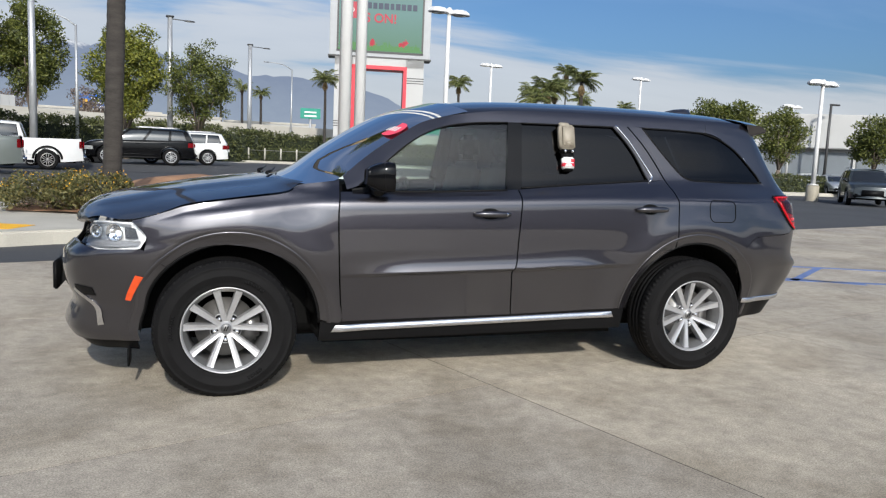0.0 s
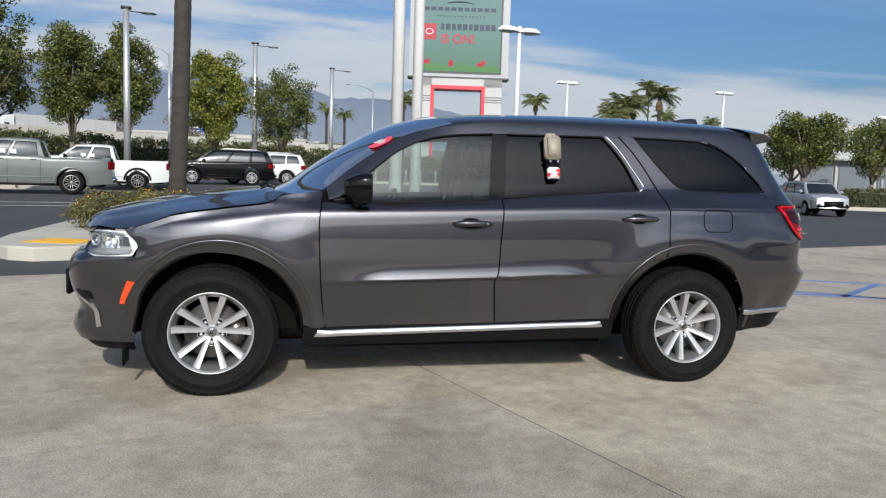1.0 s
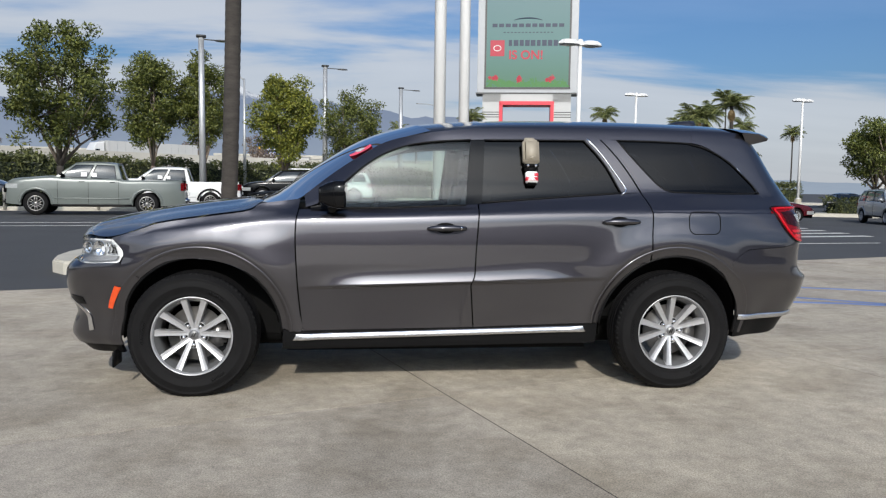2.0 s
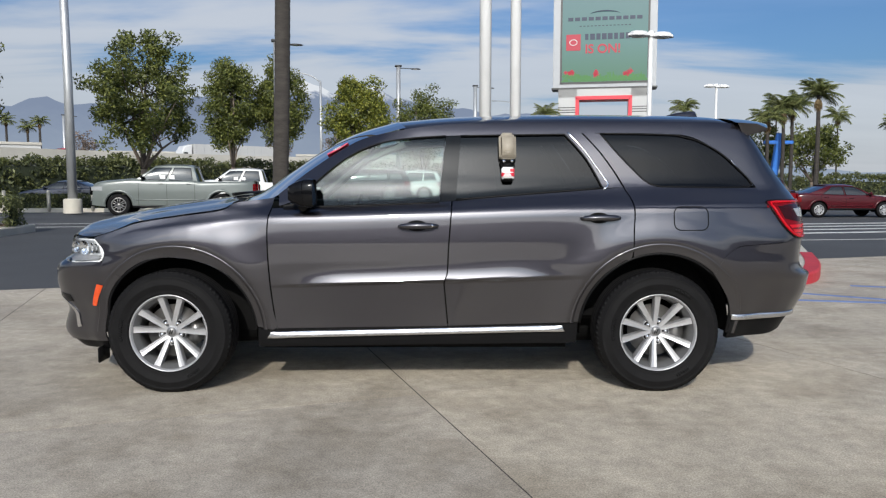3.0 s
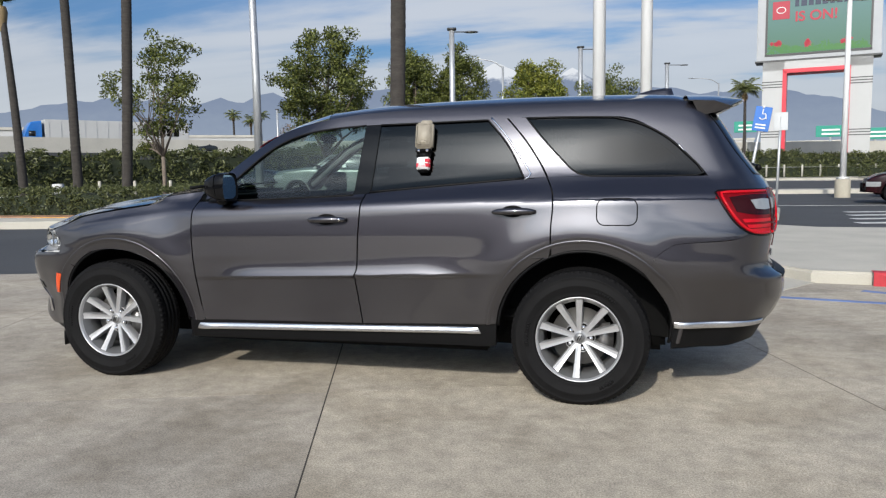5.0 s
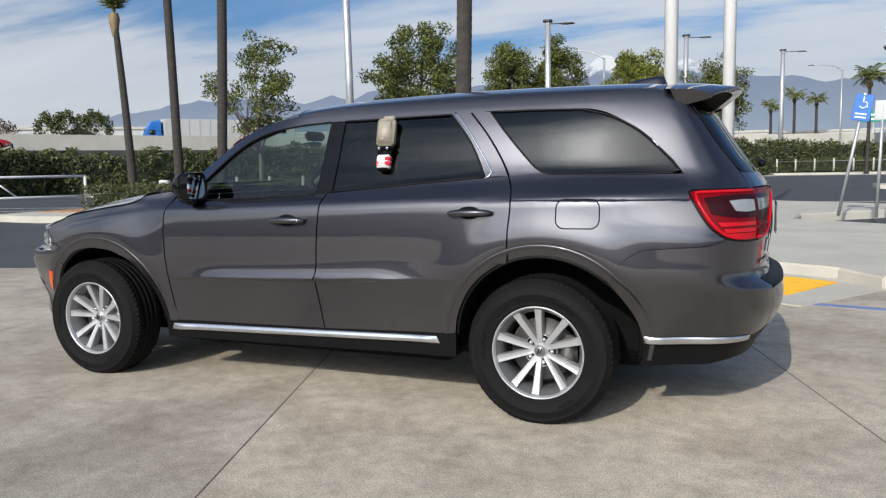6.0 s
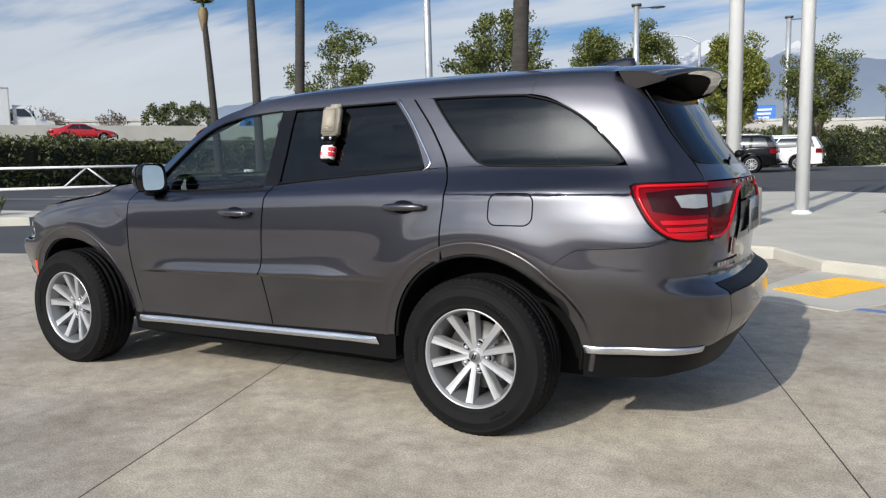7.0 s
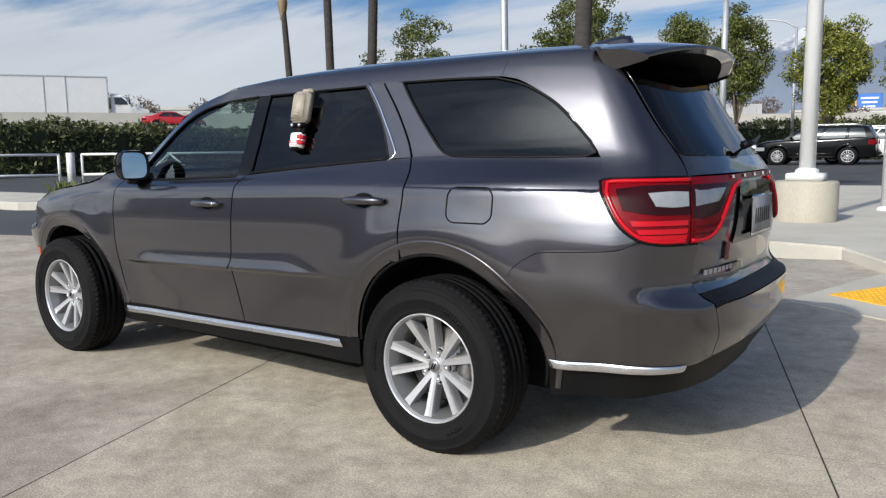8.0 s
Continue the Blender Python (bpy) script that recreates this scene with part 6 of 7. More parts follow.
# white pipe gate
for (ax_, ay_), (bx_, by_) in (((-24.16, 19.56), (-28.2, 13.75)), ((-28.6, 12.95), (-32.6, 7.1))):
    g = root("pipe_gate", ax_, ay_, 0, math.degrees(math.atan2(by_ - ay_, bx_ - ax_)), "white painted steel pipe gate", "gate", "pipe gates")
    L = math.hypot(bx_ - ax_, by_ - ay_)
    part("top_rail", tube([(0, 0, 1.28), (L, 0, 1.28)], .055, 8), WHITE_PAINT, g)
    part("bottom_rail", tube([(0, 0, .42), (L, 0, .42)], .06, 8), WHITE_PAINT, g)
    for xx in (0, L):
        part("upright", tube([(xx, 0, .02), (xx, 0, 1.30)], .055, 8), WHITE_PAINT, g)
    for s in (-1, 1):
        part("brace", tube([(L * .5, 0, 1.26), (L * .5 + s * .95, 0, .44)], .04, 6), WHITE_PAINT, g)
gp = root("gate_post", -28.4, 13.35, 0, 0, "thick white gate post", "gate")
part("shaft", box_bm(.26, .26, 1.36, 0, 0, 0, .02), WHITE_PAINT, gp)
mb = root("marker_post", -24.0, 24.1, 0, 0, "small white utility marker box", "utility box")
part("shaft", box_bm(.42, .36, 1.0, 0, 0, 0, .03), WHITE_PAINT, mb)

# freeway embankment, parapet and far warehouses
fw_line = [(-84, -8), (-69.7, 29), (-59.7, 45.7), (-54.5, 54.3), (-46.8, 66.5), (-38, 78.5), (-25.7, 91), (-8, 104), (14, 116), (60, 132)]
rows = [[], [], [], []]
for k, (x, y) in enumerate(fw_line):
    a, b = Vector(fw_line[max(k - 1, 0)]), Vector(fw_line[min(k + 1, len(fw_line) - 1)])
    d = (b - a).normalized()
    o = Vector((-d.y, d.x))
    for r, (s, zz) in zip(rows, ((0, 0), (0, 5.15), (.35, 5.15), (.35, 3.6))):
        r.append(Vector((x + o.x * s, y + o.y * s, zz)))
tagged(part("freeway_wall", sheet(rows, flip=True), WALL_BEIGE, None, "", False), "long pale beige concrete freeway parapet wall", kind="structure")
deck = [[Vector((r.x, r.y, 3.62)) for r in rows[3]], [Vector((r.x - 22, r.y + 26, 3.62)) for r in rows[3]]]
tagged(part("freeway_deck", sheet(deck, flip=True), ASPHALT, None, "", False), "raised asphalt freeway deck", kind="structure")
# near lanes between the hedge bank and the wall
lanes = [[], [], []]
for k, (x, y) in enumerate(fw_line[:6]):
    d = (Vector(fw_line[k + 1]) - Vector(fw_line[max(k - 1, 0)])).normalized()
    for r, (s, zz) in zip(lanes, ((15.0, 0), (14.6, 3.25), (.02, 3.25))):
        r.append(Vector((x + d.y * s, y - d.x * s, zz)))
tagged(part("freeway_lanes", sheet(lanes, flip=True), ASPHALT, None, "", False), "raised asphalt lanes before the freeway wall", kind="structure")


def warehouse(x, y, w, d, h, turn, label, bands=6):
    b = root("warehouse", x, y, 0, turn, label, "building")
    part("wall", box_bm(w, d, h, 0, 0, 0, .05), WHITE_WALL, b, smooth=False)
    part("roof", box_bm(w + .4, d + .4, .5, 0, 0, h - .2, .05), WALL_BEIGE, b, smooth=False)
    for k in range(bands):
        part("dock_door", box_bm(w / bands * .45, .3, h * .35, -w / 2 + w / bands * (k + .5), -d / 2 - .02, h * .30), PALE_TRIM, b, smooth=False)
    return b


for x, y, w, d, h, tn in ((-118, 96, 42, 30, 9.0, 38), (-150, 60, 40, 30, 10.0, 60), (-92, 128, 40, 20, 8.6, 30), (-60, 165, 44, 20, 8.2, 18), (-22, 190, 26, 20, 8.6, 8), (18, 196, 22, 16, 8.0, -4), (44, 190, 16, 12, 7.0, -8), (-140, 20, 40, 30, 9.6, 75), (-3, 160, 14, 10, 7.2, 5)):
    warehouse(x, y, w, d, h, tn, "long low white warehouse beyond the freeway")

# white showroom building across the lot
sb = root("showroom", 56.5, 52.5, 0, -38, "white flat-roofed showroom building with dark glazing", "building")
part("wall", box_bm(22, 12, 3.6, 0, 0, 0, .05), WHITE_WALL, sb, smooth=False)
part("parapet", box_bm(24, 14, 3.0, 0, 0, 3.6, .08), WHITE_WALL, sb, smooth=False)
for k in range(7):
    wdw = part("window", box_bm(2.5, .3, 2.9, -9 + 3 * k, -6.0, .4, .02), PALE_TRIM, sb, smooth=False)
    part("mullion", box_bm(.12, .4, 2.9, -7.5 + 3 * k, -6.05, .4), WHITE_WALL, wdw, smooth=False)
part("sign_letters", box_bm(3.0, .2, .5, -4, -7.05, 5.0, .03), PALE_TRIM, sb, smooth=False)

# unseen wall, added to darken low reflections and fill light on the SUV
tagged(part("unseen_wall_south", box_bm(90, .5, 4.4, 0, -27, -.2, .03), WHITE_WALL, None, smooth=False), "unseen plain wall added to darken the SUV's low reflections", kind="structure")

# ---- pylon sign with its LED screen ----
PX, PY, PT = 22.7, 96.5, -12.0
pyl = root("pylon_sign", PX, PY, 0, PT, "tall white dealer pylon with red portal frame and LED screen", "sign")
pyl.scale = (1.08, 1.08, 1.08)
for s in (-1, 1):
    part("leg", box_bm(2.3, 2.6, 13.2, s * 4.35, 0, 0, .04), WHITE_WALL, pyl, smooth=False)
    for zz in (4.6, 4.9, 5.2, 10.2, 10.5, 10.8):
        part("groove_band", box_bm(2.36, 2.66, .10, s * 4.35, 0, zz), DARK_POLE, pyl, smooth=False)
part("lintel", box_bm(11.0, 2.6, 1.15, 0, 0, 12.05, .04), WHITE_WALL, pyl, smooth=False)
for s in (-1, 1):
    part("portal_frame", box_bm(.42, 2.9, 12.05, s * 3.18, 0, 0, .03), SIGN_RED, pyl, smooth=False)
part("portal_frame", box_bm(6.8, 2.9, .45, 0, 0, 11.75, .03), SIGN_RED, pyl, smooth=False)
cab = part("cabinet", box_bm(12.4, 2.4, 16.5, 0, 0, 13.2, .08), SIGN_GREY, pyl, smooth=False)
part("cabinet_edge", box_bm(12.7, 2.7, .18, 0, 0, 13.1), DARK_POLE, pyl, smooth=False)


def screen_material():
    """A lit LED screen: green at the top, teal below."""
    m = bpy.data.materials.new("led_screen")
    m.use_nodes = True
    n, l = m.node_tree.nodes, m.node_tree.links
    p = n["Principled BSDF"]
    p.inputs["Base Color"].default_value = (.02, .02, .02, 1)
    co, se, rp = n.new("ShaderNodeTexCoord"), n.new("ShaderNodeSeparateXYZ"), n.new("ShaderNodeValToRGB")
    l.new(co.outputs["Generated"], se.inputs[0])
    l.new(se.outputs["Z"], rp.inputs[0])
    rp.color_ramp.elements[0].position, rp.color_ramp.elements[0].color = .0, (.05, .26, .13, 1)
    rp.color_ramp.elements[1].position, rp.color_ramp.elements[1].color = .75, (.14, .33, .37, 1)
    e = rp.color_ramp.elements.new(.30)
    e.color = (.10, .33, .31, 1)
    l.new(rp.outputs[0], p.inputs["Emission Color"])
    p.inputs["Emission Strength"].default_value = .58
    return m


scr = part("screen", box_bm(10.2, .10, 15.4, 0, -1.22, 13.95), screen_material(), pyl, "lit green and teal LED screen", smooth=False)
part("screen_border", joined(box_mesh(10.7, .12, .22, 0, -1.22, 13.72), box_mesh(.22, .12, 15.6, -5.22, -1.22, 13.8), box_mesh(.22, .12, 15.6, 5.22, -1.22, 13.8)), DARK_POLE, pyl, smooth=False)
INK = material("screen_ink", (.010, .020, .05), .5, vary=.05, scale=1)
LED_RED = glow("screen_red", (.50, .02, .05), .75)
LED_GREEN = glow("screen_green", (.05, .22, .04), .7)
for k, wd in enumerate((.50, .72, .62, .70, .72, .55, .70, .66, .66, .66)):
    part("headline_bar", box_bm(wd * .80, .05, .72, -2.15 + .70 * k, -1.29, 19.0), INK, scr, smooth=False)
part("emblem", box_bm(1.75, .05, 1.95, -3.75, -1.29, 17.75, .1), LED_RED, scr, smooth=False)
part("emblem_ring", moved(tube([(.45 * math.cos(w), 0, .33 * math.sin(w)) for w in np.linspace(0, 2 * math.pi, 24)], .05, 5, False), pose(-3.75, -1.33, 18.72)), WHITE_PAPER, scr)
for k in range(11):
    part("name_bar", box_bm(.62, .05, .42, -4.1 + .82 * k, -1.29, 21.3), INK, scr, smooth=False)
part("name_arc", moved(tube([(2.0 * math.cos(w), 0, .55 * math.sin(w)) for w in np.linspace(.5, 2.64, 18)], [.02 + .07 * math.sin(math.pi * i / 17) for i in range(18)], 5), pose(0, -1.29, 21.85)), INK, scr)
for k in range(14):
    part("small_bar", box_bm(.26, .05, .10, -2.9 + .45 * k, -1.29, 20.6), INK, scr, smooth=False)
rng = np.random.default_rng(12)
for nm, zz, up in (("bottom_garland", 14.0, 1), ("top_garland", 26.4, -1)):
    cs = [(-4.7 + 9.4 * k / 46, 0, zz + up * (.15 + .75 * abs(noise.noise(Vector((k * .35, up, 0)))) * 1.6)) for k in range(47)]
    cl = leaf_cloud(rng, cs, 22, .22, .50, 1.0)
    part(nm, ([(v[0], -1.285 + .004 * math.sin(v[0] * 9), max(13.98, v[2])) for v in cl[0]], cl[1]), LED_GREEN, scr, smooth=False)
    for fx in (-4.0, -1.1, 2.9):
        fl = leaf_cloud(rng, [(fx + rng.normal() * .22, 0, zz + up * (.7 + rng.random() * .6)) for _ in range(7)], 9, .20, .22, 1.0)
        part("flower", ([(v[0], -1.30, v[2]) for v in fl[0]], fl[1]), LED_RED, scr, smooth=False)
txt = bpy.data.curves.new("screen_words", "FONT")
txt.body, txt.size, txt.extrude, txt.offset = "IS ON!", 1.5, .02, .035
tob = bpy.data.objects.new("words_tmp", txt)
scene.collection.objects.link(tob)
bpy.context.view_layer.update()
wm = bpy.data.meshes.new_from_object(tob.evaluated_get(bpy.context.evaluated_depsgraph_get()))
bpy.data.objects.remove(tob)
wm.materials.clear()
wm.materials.append(LED_RED)
words = new("screen_words", wm)
words.parent = scr
words.matrix_basis = pose(-2.35, -1.32, 17.40, 90, 0, 0)

# ---- road signs ----
bs = root("highway_sign", -33.4, 294.3, 6.4, 8, "blue highway information sign on posts", "sign")
bs.scale = (1.8, 1.8, 1.8)
part("board", box_bm(5.7, .16, 4.3, 0, 0, 2.4, .08), HWY_BLUE, bs, smooth=False)
for k, (wd, zz) in enumerate(((3.0, 5.7), (2.6, 4.9), (2.0, 4.1), (2.4, 3.0))):
    part("word_bar", box_bm(wd, .05, .34, .7, -.11, zz), WHITE_PAPER, bs, smooth=False)
part("map_shape", box_bm(.9, .05, 1.5, -1.9, -.11, 4.2, .2), YELLOW, bs, smooth=False)
for s in (-1, 1):
    part("post", tube([(s * 1.9, .1, -4.1), (s * 1.9, .1, 2.5)], .14, 6), GALV, bs)
for gx, gy, gw, gz in ((21.6, 150, 4, 8.6), (44, 150, 9, 6.8), (54, 152, 9, 6.6), (36.5, 150, 5, 7.4)):
    gs = root("guide_sign", gx, gy, 0, -8, "green overhead freeway guide sign", "sign", "guide signs")
    part("board", box_bm(gw, .2, 2.1, 0, 0, gz - .6, .05), HWY_GREEN, gs, smooth=False)
    for k in range(2):
        part("word_bar", box_bm(gw * .6, .05, .3, 0, -.15, gz - .2 + .75 * k), WHITE_PAPER, gs, smooth=False)
    part("post", tube([(0, .2, 0), (0, .2, gz)], .25, 8), GALV, gs)
hs = root("parking_sign", 4.2, 13.75, .13, -12, "leaning post with blue accessible parking sign", "sign")
part("post", tube([(0, 0, 0), (.42, .1, 2.55)], .035, 8), GALV, hs)
brd = part("board", moved(box_mesh(.36, .015, .56, 0, 0, 0, .01), pose(.34, .03, 2.02, -2, 9.5, 0)), HWY_BLUE, hs, smooth=False)
seat = joined(tube([(.075 * math.cos(w), 0, .075 * math.sin(w)) for w in np.linspace(-2.6, 1.0, 14)], .012, 5), tube([(-.01, 0, .16), (-.01, 0, .05), (.06, 0, .05), (.09, 0, -.06)], .013, 5), box_mesh(.05, .01, .05, -.01, 0, .185, .01))
part("wheelchair_symbol", moved(seat, pose(.395, .02, 2.36, 0, 9.5, 0)), WHITE_PAPER, brd)
for zz in (2.08, 2.15):
    part("word_bar", moved(box_mesh(.22, .006, .03), pose(.345 + (zz - 2.1) * .16, .018, zz, 0, 9.5, 0)), WHITE_PAPER, brd, smooth=False)
part("second_post", tube([(.75, -.4, 0), (.80, -.4, 2.3)], .03, 8), GALV, hs)
part("second_sign", box_bm(.30, .015, .40, .80, -.42, 2.0, .01), GALV, hs, smooth=False)

# blue lift beyond the lot
bl = root("boom_lift", 30.0, 61.5, 0, 0, "blue steel boom lift standing beyond the lot", "lift")
part("mast", box_bm(.55, .5, 6.0, 0, 0, 0, .05, pose(0, 0, 0, 0, 7, 0)), HWY_BLUE, bl, smooth=False)
part("arm", box_bm(2.6, .35, .3, .6, 0, 5.0, .05), HWY_BLUE, bl, smooth=False)
part("base", box_bm(2.6, 1.6, 1.0, 0, 0, 0, .08), HWY_BLUE, bl, smooth=False)
# ---- distant mountains ----
def ridge_at(az):
    """Height of the skyline by bearing from north-ish, in degrees."""
    prof = [(-95, 30), (-62, 50), (-54, 110), (-47, 230), (-41, 300), (-36, 325), (-29, 335), (-22, 350), (-16, 405), (-12.8, 455), (-9, 450), (-5, 420), (0, 375), (3.3, 350), (9, 320), (16, 225), (22, 120), (30, 60), (45, 35), (95, 25)]
    return smooth_at(az, prof)


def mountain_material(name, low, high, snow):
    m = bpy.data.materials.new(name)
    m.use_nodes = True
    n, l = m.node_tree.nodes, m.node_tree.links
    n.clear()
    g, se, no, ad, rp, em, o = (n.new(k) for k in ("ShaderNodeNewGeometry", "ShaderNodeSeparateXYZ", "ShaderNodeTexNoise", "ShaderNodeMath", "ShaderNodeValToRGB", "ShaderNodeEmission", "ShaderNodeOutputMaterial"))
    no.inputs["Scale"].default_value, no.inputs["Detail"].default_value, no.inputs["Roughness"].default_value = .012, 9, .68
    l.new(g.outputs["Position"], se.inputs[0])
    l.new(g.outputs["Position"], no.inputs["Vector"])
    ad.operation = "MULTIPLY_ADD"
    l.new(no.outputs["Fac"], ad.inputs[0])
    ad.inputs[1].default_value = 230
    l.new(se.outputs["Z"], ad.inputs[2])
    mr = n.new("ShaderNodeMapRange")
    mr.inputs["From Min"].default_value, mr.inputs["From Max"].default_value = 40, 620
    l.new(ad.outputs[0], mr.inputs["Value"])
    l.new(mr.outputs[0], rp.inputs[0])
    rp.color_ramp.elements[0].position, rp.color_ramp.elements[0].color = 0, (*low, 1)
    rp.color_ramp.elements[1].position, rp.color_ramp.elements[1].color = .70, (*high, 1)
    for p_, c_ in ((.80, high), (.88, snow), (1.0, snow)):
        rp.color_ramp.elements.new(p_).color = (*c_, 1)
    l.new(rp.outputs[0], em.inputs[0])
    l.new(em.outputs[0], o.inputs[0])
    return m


# blue distance haze is put into these colours; the range glows by itself
MOUNTAIN = mountain_material("far_mountain_haze", (.32, .38, .46), (.21, .26, .365), (.70, .73, .78))
rows = []
for r, k in ((3100, .0), (3250, .42), (3400, .80), (3520, 1.0)):
    row = []
    for i in range(361):
        az = -95 + 190 * i / 360
        a = radians(az)
        hgt = ridge_at(az) * k
        nz = noise.fractal(Vector((az * .35, k * 3, 0)), 1.0, 2.1, 5)
        hgt *= 1 + .13 * nz if k else 0
        row.append(Vector((math.sin(a) * r, math.cos(a) * r, hgt - (8 if not k else 0))))
    rows.append(row)
tagged(part("backdrop", sheet(rows), MOUNTAIN, None, "", True), "mountain range with snow patches, blue haze painted into its glow", kind="structure")


# ---- parked and passing vehicles (front towards local -x) ----
CAR_GLASS = material("car_window", (.012, .014, .016), .08, coat=.5, rough_vary=.03, scale=6)


def car_paint(name, color, metal=.3):
    return material(name, color, .32, metal, coat=.6, vary=.04, scale=3)


SAGE = car_paint("sage_paint", (.115, .130, .122), .1)
WHITE_CAR = car_paint("white_paint", (.60, .60, .595), 0)
BLACK_CAR = material("black_paint", (.003, .003, .0035), .15, 0, coat=.0, spec=.2, vary=.04, scale=3)
NAVY = car_paint("navy_paint", (.014, .018, .035), .3)
MAROON = material("maroon_paint", (.050, .004, .007), .22, 0, coat=.15, spec=.3, vary=.05, scale=3)
DARK_MAROON = material("dark_maroon_paint", (.016, .003, .004), .22, 0, coat=.1, spec=.3, vary=.05, scale=3)
SILVER = car_paint("silver_paint", (.42, .43, .44), .5)
DARK_TEAL = car_paint("dark_grey_paint", (.035, .042, .045), .4)
RED_CAR = car_paint("red_paint", (.45, .015, .02), .1)
BLUE_CAB = car_paint("blue_paint", (.02, .15, .48), .1)


def small_wheel(parent, x, y, r, dark, z=None):
    """A road wheel: tyre with rounded shoulders, dished rim and six split spokes."""
    w = root("wheel", x, y, r if z is None else z, 0 if y < 0 else 180)
    w.parent = parent
    part("tyre", lathe([(r * .62, .10), (r * .66, .112), (r * .80, .118), (r * .93, .108), (r * .98, .09), (r, .06), (r, -.06), (r * .98, -.09), (r * .93, -.108), (r * .80, -.118), (r * .66, -.112), (r * .62, -.10)], 32), RUBBER, w)
    sp = [lathe([(r * .66, -.108), (r * .63, -.118), (r * .60, -.112), (r * .57, -.06)], 32), lathe([(r * .17, -.06), (r * .15, -.092), (r * .10, -.10), (0, -.10)], 12)]
    for k in range(6):
        for d in (-1, 1):
            sp.append(moved(box_mesh(r * .085, .03, r * .48, d * r * .055, -.085, r * .12), Matrix.Rotation(radians(60 * k), 4, "Y") @ pose(0, 0, 0, -2, d * 5, 0)))
    part("rim", joined(*sp), ALLOY if not dark else STEEL, w)
    part("rim_well", lathe([(r * .61, -.05), (0, -.04)], 20), CABIN, w, smooth=False)


def vehicle(name, x, y, turn, paint, label, category, L, W, H, wb, top, cab, panes=((.06, .38), (.41, .70), (.73, .93)), r=.34, dark_rim=False, z=-.056, pickup=False, group="", front_over=.9, rails=False, flares=False, gaps=(.02, .395, .70), size=1.0):
    """top: the body's upper edge as (x, z); cab: windscreen foot and head, rear head and foot along x; panes: side windows as shares of the cab's length."""
    v = root(name, x, y, z, turn, label, category, group)
    v.scale = (size, size, size)
    hw, x0 = W / 2, -wb / 2 - front_over
    x1 = x0 + L
    ra = r * 1.16
    xs = sorted(set([round(x0 + L * i / 36, 4) for i in range(37)] + [round(s * wb / 2 + ra * math.cos(math.pi * k / 14), 4) for s in (-1, 1) for k in range(15)]))

    def low(xx):
        b = .34 + .06 * max(0, abs(2 * (xx - x0) / L - 1) - .75) * 4 * (1.4 if pickup else .8)
        for wx in (-wb / 2, wb / 2):
            d = abs(xx - wx)
            if d < ra:
                b = max(b, r + math.sqrt(ra * ra - d * d))
        return b

    def half(xx, zz, zt):
        """Half width of the body at one place."""
        e = abs(2 * (xx - x0) / L - 1)
        k = 1 - .045 * e ** 3 - .15 * e ** 12
        h = (zz - .34) / max(.2, zt - .34)
        p = .955 + .045 * math.sin(math.pi * min(1, .12 + .75 * h)) - .02 * max(0, h - .55) - .05 * max(0, (h - .90) / .10) ** 2
        return hw * k * p

    def flank(xx, h):
        zt, zl = smooth_at(xx, top), low(xx)
        zz = zl + (zt - zl) * h
        e = abs(2 * (xx - x0) / L - 1)
        lean = .10 * e ** 12 * (zz - .55) * (1 if xx < 0 else -1)
        return Vector((xx + lean, -half(xx, zz, zt), zz))

    def skin_at(xx, zz, off=0.0):
        zt, zl = smooth_at(xx, top), low(xx)
        p = flank(xx, (zz - zl) / (zt - zl))
        return Vector((p.x, p.y - off, p.z))

    hs = (0, .08, .2, .35, .5, .62, .74, .84, .91, .96, 1.0)
    side = sheet([[flank(xx, h) for xx in xs] for h in hs])
    lip = sheet([[flank(xx, 0) + Vector((0, .10, .0)) for xx in xs], [flank(xx, 0) for xx in xs]])
    deck = [xx for xx in xs if not pickup or xx <= cab[3] - .05]
    ks = [-1, -.96, -.88, -.6, -.3, 0, .3, .6, .88, .96, 1]
    cover = sheet([[Vector((flank(xx, 1).x, flank(xx, 1).y * -k, flank(xx, 1).z + .045 * (1 - abs(k) ** 3.5))) for k in ks] for xx in deck])
    pieces = [side, mirror(side), lip, mirror(lip), cover]
    for xx, fl in ((x0, False), (x1, True)):
        bulge_ = .16 if xx == x0 else .10
        sgn = -1 if xx == x0 else 1
        pieces.append(sheet([[Vector((flank(xx, h).x + sgn * bulge_ * (1 - k * k) * (1 - .5 * h), flank(xx, h).y * -k, flank(xx, h).z + .045 * (1 - abs(k) ** 3.5) * h ** 4)) for k in ks] for h in hs], flip=not fl))
    if pickup:
        bed = [xx for xx in xs if xx >= cab[3] - .05]
        for sg in (1, -1):
            for row in ([(1, 0), (.90, 0)],):
                m = sheet([[Vector((flank(xx, 1).x, flank(xx, 1).y * k, flank(xx, 1).z + dz)) for xx in bed] for k, dz in row], flip=True)
                pieces.append(m if sg == 1 else mirror(m))
        pieces.append(sheet([[Vector((x1 - .09, -hw * .88 * k, .80)) for k in (-1, 0, 1)], [Vector((x1 - .09, -hw * .86 * k, smooth_at(x1, top) + .03)) for k in (-1, 0, 1)], [Vector((x1, -hw * .84 * k, smooth_at(x1, top) + .03)) for k in (-1, 0, 1)]]))
    part("body", joined(*pieces), paint, v)
    under = [box_mesh(L - .5, W - .62, .34, x0 + L / 2, 0, .30, .04)]
    for sg in (-1, 1):
        for wx in (-wb / 2, wb / 2):
            arcp = [(wx + (ra + .004) * math.cos(a), (ra + .004) * math.sin(a) + r) for a in np.linspace(-.25, math.pi + .25, 18)]
